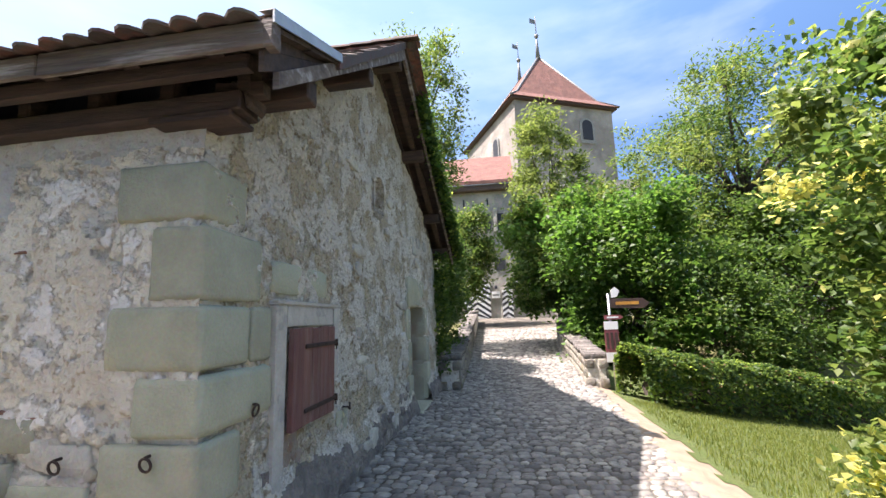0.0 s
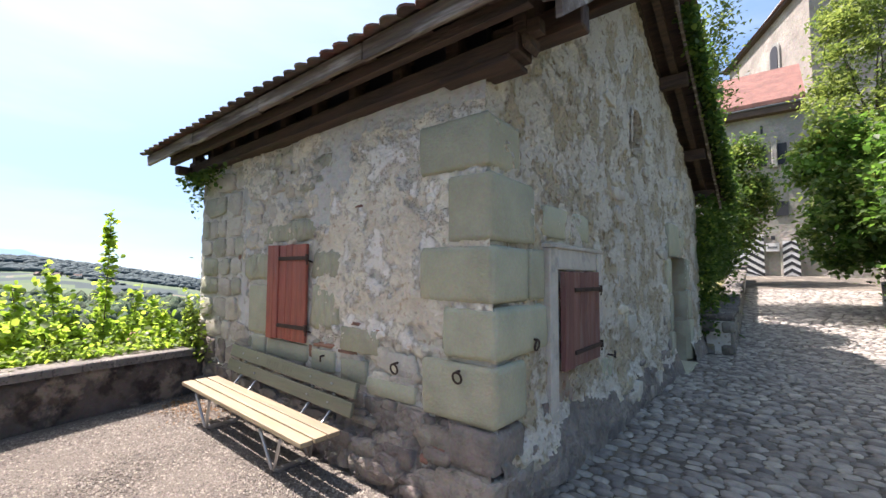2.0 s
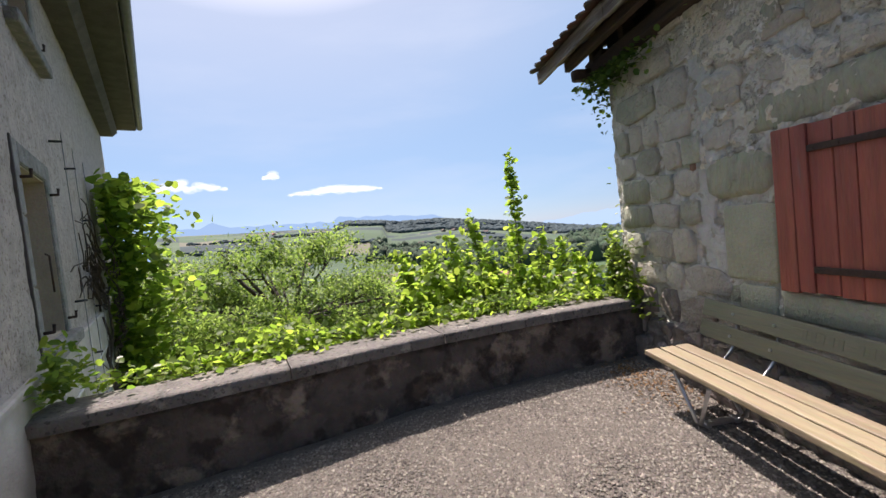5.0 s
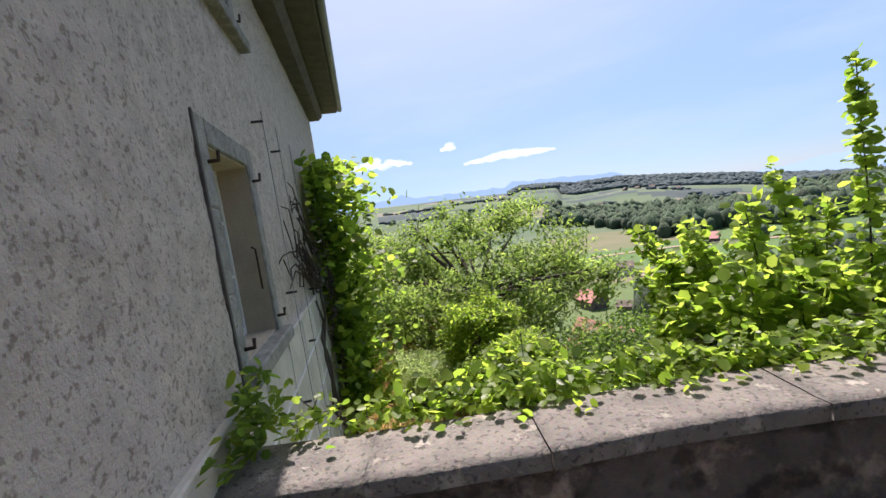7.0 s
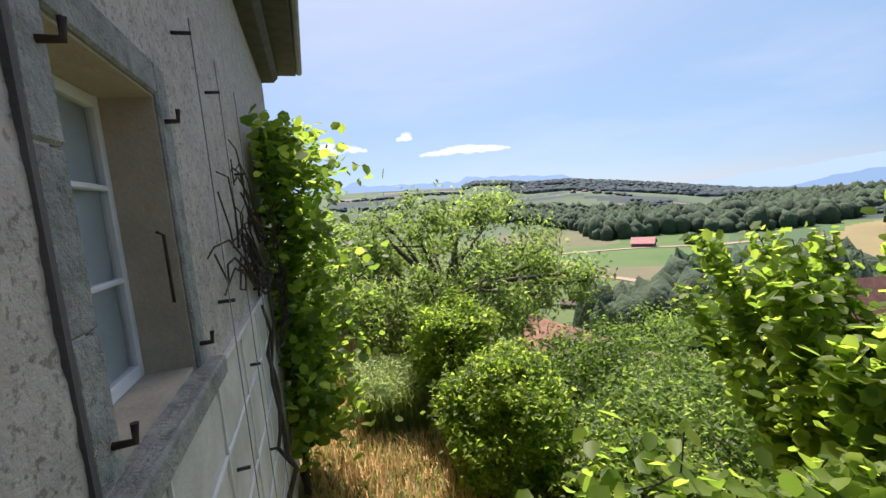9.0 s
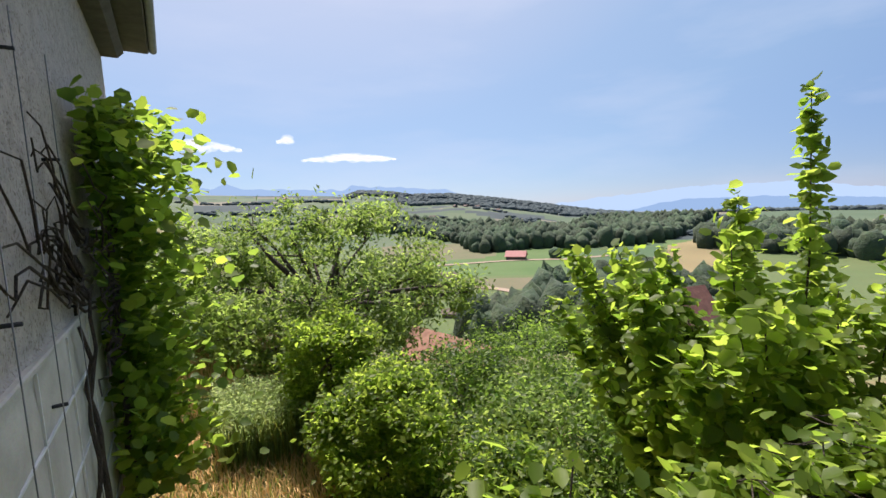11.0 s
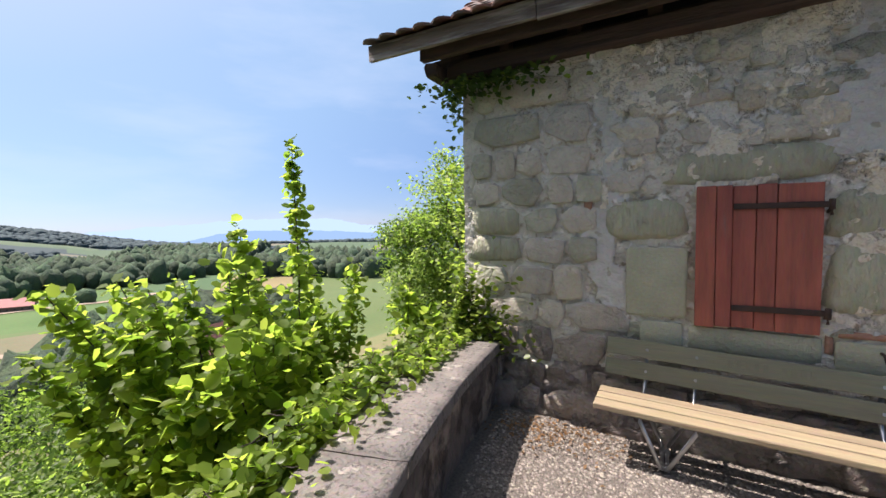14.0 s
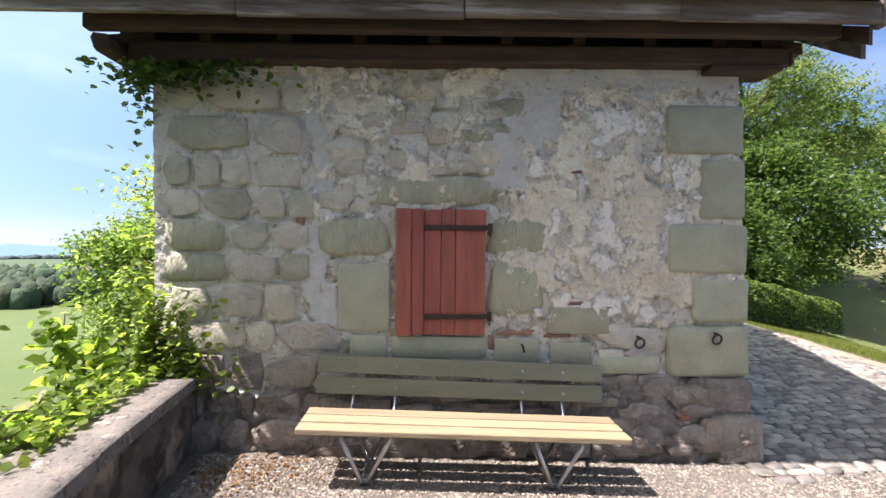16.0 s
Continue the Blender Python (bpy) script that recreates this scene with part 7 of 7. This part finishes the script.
gable_house("barn", "large farm barn with a pale red roof in the valley", on_ground(-455, 128), 62, 21, 12, 4.5, 5, M["barn_wood"], M["barn_roof"], 1.2, 5)
gable_house("farmhouse", "white farmhouse of two storeys in the valley", on_ground(-331, 36), 80, 15, 10, 7, 3, M["village_wall"], M["barn_wood"], 0.8, 4, 2)
gable_house("shed", "low brown farm shed on a meadow", on_ground(-236, 26), 70, 11, 7, 2.4, 2.2, M["barn_wood"], M["barn_wood"], 0.6, 2)
gable_house("cottage", "cottage with an orange tile roof below the garden", on_ground(-37, 0.5, -5.4), 38, 9, 7, 3.4, 4.4, M["village_wall"], M["cottage_tile"], 0.7, 3)
gable_house("cottage", "cottage with a red tile roof among the trees", on_ground(-46, 27, -1.6), 100, 11, 8, 4.5, 5.0, M["village_wall"], M["far_tile"], 0.7, 3)
for k, (x, y, rot) in enumerate(((-248, 8, 30), (-1200, 60, 20), (-1180, 100, 70), (-1230, -150, 10), (-1500, 250, 40), (-1490, 290, 80), (-1700, -420, 30), (-1350, 330, 60), (-1420, 200, 15), (-900, -160, 50), (-930, -140, 10))):
    gable_house("farmhouse", "small distant farmhouse with a brown roof", on_ground(x, y), rot, 16, 11, 5, 4.5, M["village_wall"] if k % 2 else M["barn_wood"], M["barn_wood"] if k % 3 else M["barn_roof"], 0.8, 3)
wood("farm_tree", "round tree beside the barn", [(-452, 172, terrain(-452, 172), 7, 8)], M["far_wood"])


def track(name, label, pts, width, material):
    line = refine(pts, 8)
    a, b = offset_line(line, -width / 2), offset_line(line, width / 2)
    verts = [(p.x, p.y, max(terrain(p.x, p.y), terrain(p.x + 2, p.y), terrain(p.x - 2, p.y)) + 0.5) for p in a] + [(p.x, p.y, max(terrain(p.x, p.y), terrain(p.x + 2, p.y), terrain(p.x - 2, p.y)) + 0.5) for p in b]
    n = len(a)
    solo(name, mesh_of(name, verts, [(i, i + 1, n + i + 1, n + i) for i in range(n - 1)], material), label, "path", "structure")


track("farm_track", "pale farm track leading to the barn", [(-420, 20), (-440, 70), (-448, 112), (-440, 175), (-452, 235)], 9, M["dirt"])
track("farm_track_2", "pale farm track beside the farmhouse", [(-330, 15), (-322, 45), (-300, 68), (-270, 86)], 7, M["dirt"])

# ---- far mountains and clouds ----
def mountains(name, label, az0, az1, dist, profile, material):
    """A distant range as a silhouette with depth beyond the hills."""
    verts, faces = [], []
    n = 220
    for i in range(n + 1):
        az = az0 + (az1 - az0) * i / n
        el = profile(az)
        c, s = math.cos(radians(az)), math.sin(radians(az))
        z = 1.7 + dist * math.tan(radians(el))
        verts += [(dist * c, dist * s, -120), (dist * c * 1.0, dist * s, z), (dist * 1.1 * c, dist * 1.1 * s, -120)]
    for i in range(n):
        for j in (0, 1):
            faces.append((3 * i + j, 3 * i + 3 + j, 3 * i + 4 + j, 3 * i + 1 + j))
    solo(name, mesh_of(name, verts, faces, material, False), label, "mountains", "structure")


# flat emission that stands in for distance haze; it takes no sunlight
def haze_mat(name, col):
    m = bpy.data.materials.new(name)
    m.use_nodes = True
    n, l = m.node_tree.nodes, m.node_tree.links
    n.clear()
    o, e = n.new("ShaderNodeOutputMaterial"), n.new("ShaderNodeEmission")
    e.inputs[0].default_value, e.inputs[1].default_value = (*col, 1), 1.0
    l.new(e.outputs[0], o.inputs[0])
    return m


def peak(az, a, w, h):
    return h * max(0.0, 1 - abs(az - a) / w)


mountains("backdrop_range_left", "range of hills on the horizon glowing pale blue for haze", 165, 225, 4200,
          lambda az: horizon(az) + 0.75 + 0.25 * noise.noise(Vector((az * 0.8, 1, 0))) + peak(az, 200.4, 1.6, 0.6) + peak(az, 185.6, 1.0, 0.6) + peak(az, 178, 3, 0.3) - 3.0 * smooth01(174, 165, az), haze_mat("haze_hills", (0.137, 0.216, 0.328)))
mountains("backdrop_range_far", "mountains on the horizon glowing faint blue for haze", 98, 166, 4500,
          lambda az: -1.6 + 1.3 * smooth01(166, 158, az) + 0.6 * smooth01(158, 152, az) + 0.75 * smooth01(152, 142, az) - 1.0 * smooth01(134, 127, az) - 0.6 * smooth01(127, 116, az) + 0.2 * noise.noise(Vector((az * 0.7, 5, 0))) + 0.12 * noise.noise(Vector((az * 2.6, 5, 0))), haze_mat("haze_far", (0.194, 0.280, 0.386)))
mountains("backdrop_range_near", "wooded mountain ridge before the high range, glowing blue for haze", 98, 152, 4100,
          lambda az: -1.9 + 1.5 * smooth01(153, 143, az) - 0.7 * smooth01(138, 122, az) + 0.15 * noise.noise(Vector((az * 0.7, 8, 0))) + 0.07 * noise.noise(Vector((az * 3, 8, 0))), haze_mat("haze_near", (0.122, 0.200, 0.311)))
# cloud puffs glow evenly instead of catching the sun
M["cloud"] = haze_mat("cloud", (0.46, 0.50, 0.55))
cn, cl = M["cloud"].node_tree.nodes, M["cloud"].node_tree.links
c_mix, c_clear = cn.new("ShaderNodeMixShader"), cn.new("ShaderNodeBsdfTransparent")
c_mix.inputs[0].default_value = 0.14
cl.new(c_clear.outputs[0], c_mix.inputs[1])
cl.new([k for k in cn if k.type == "EMISSION"][0].outputs[0], c_mix.inputs[2])
cl.new(c_mix.outputs[0], [k for k in cn if k.type == "OUTPUT_MATERIAL"][0].inputs[0])
for az, el, w, h, sd in ((-157, 7.6, 9.5, 1.0, 1), (-166.7, 8.6, 1.8, 0.8, 2), (-174.5, 6.4, 12, 0.75, 3)):
    r = random.Random(sd)
    bm = bmesh.new()
    for k in range(int(60 * w / 6)):
        a, u = radians(az + r.uniform(-0.5, 0.5) * w), r.random()
        edge = 1 - abs(math.degrees(a) - az) / (w / 2)
        e = radians(el + h * u * edge ** 0.7)
        p = Vector((math.cos(a) * math.cos(e), math.sin(a) * math.cos(e), math.sin(e))) * 4600
        s = (16 + 34 * r.random()) * (0.35 + 0.65 * edge)
        bmesh.ops.create_icosphere(bm, subdivisions=2, radius=1, matrix=Matrix.Translation(p) @ Matrix.Diagonal((s, s * 1.5, s * 0.85, 1)))
    for v in bm.verts:
        v.co *= 1 + 0.0016 * noise.noise(v.co * 0.05)
    solo("backdrop_cloud", bm_mesh("cloud", bm, M["cloud"], True), "small white cumulus cloud low over the hills", "cloud", "structure")

# ---- loose gravel and cobbles ----
def pebbles():
    r = np.random.RandomState(77)
    n = 60000
    P = []
    while len(P) < n:
        x, y = r.uniform(-1.4, 4.6), r.uniform(-4.4, -0.2)
        if x > edge_x(y) + 0.32 and (x - HOUSE_P.x) * -0.446 + (y - HOUSE_P.y) * 0.895 > 0.03:
            P.append((x, y, gz(x, y) + 0.002))
    P = np.array(P)
    s = r.uniform(0.005, 0.014, size=(n, 1, 1))
    o = np.array([[1, 0, 0], [0, 1, 0], [-1, 0, 0], [0, -1, 0], [0, 0, 0.7]])
    a = r.uniform(0, math.tau, n)
    R = np.zeros((n, 3, 3))
    R[:, 0, 0] = np.cos(a) * r.uniform(0.8, 1.6, n)
    R[:, 0, 1] = -np.sin(a)
    R[:, 1, 0] = np.sin(a)
    R[:, 1, 1] = np.cos(a)
    R[:, 2, 2] = 1
    V = (np.einsum("kj,nij->nki", o, R) * s + P[:, None, :]).reshape(-1, 3)
    f = np.array([[0, 1, 4], [1, 2, 4], [2, 3, 4], [3, 0, 4]])
    F = (f[None] + np.arange(n)[:, None, None] * 5).reshape(-1, 3)
    solo("gravel_pebbles", mesh_of("gravel_pebbles", V.tolist(), F.tolist(), M["pebble"]), "loose grey and beige pebbles on the yard", "gravel", "stuff")


pebbles()
lane_ob = bpy.data.objects["lane"]
COB = [bm_mesh("cobble", worn_stone(100 + k, 0.05, 0.26), M["cobble"], True) for k in range(8)]
cob_np = []
for me in COB:
    v = np.empty(len(me.vertices) * 3)
    me.vertices.foreach_get("co", v)
    cob_np.append((v.reshape(-1, 3), [tuple(p.vertices) for p in me.polygons]))
rv, rf, n_part = [], [], 0
rr = random.Random(31)
y = -0.55
row = 0
while y < 22:
    dep = rr.uniform(0.075, 0.12) * (1 if y < 12 else 1.8)
    x = road_left(y) + 0.02 + rr.uniform(-0.05, 0.05)
    while x < road_right(y) - 0.02:
        w = rr.uniform(0.09, 0.20) * (1 if y < 12 else 1.6)
        cx, cy = x + w / 2, y + rr.uniform(-0.015, 0.015) + 0.03 * math.sin(x * 1.7 + row * 0.3)
        x += w * 1.02
        if cy < -0.42 + 0.1 * math.sin(cx * 2.1) - 0.05 * (cx - 3) or (cx > 5.6 and cy < 1.0 + 0.5 * fbm(cx, cy)):
            continue
        h = 0.07
        up = rr.uniform(-0.005, 0.009)
        m = Matrix.Translation((cx, cy, gz(cx, cy) + 0.012 - h / 2 + 0.018 + up)) @ Matrix.Rotation(0.075, 4, "X") @ Matrix.Rotation(rr.uniform(-0.15, 0.15), 4, "Z") @ Matrix.Rotation(rr.uniform(-0.06, 0.06), 4, "Y") @ Matrix.Diagonal((w, dep * 1.0, h, 1))
        k = rr.randrange(8)
        if 0.5 < cy < 3.2 and 3.6 < cx < 5.5 and n_part < 300:
            n_part += 1
            piece("cobble", COB[k], lane_ob, m)
        else:
            mm = np.array(m)
            v, f = cob_np[k]
            b = len(rv)
            rv.extend((v @ mm[:3, :3].T + mm[:3, 3]).tolist())
            rf.extend(tuple(i + b for i in q) for q in f)
    y += dep * 1.03
    row += 1
o = new("cobble_field", mesh_of("cobble_field", rv, rf, M["cobble_rest"], True))
o.parent = lane_ob
o["kind"] = "stuff"
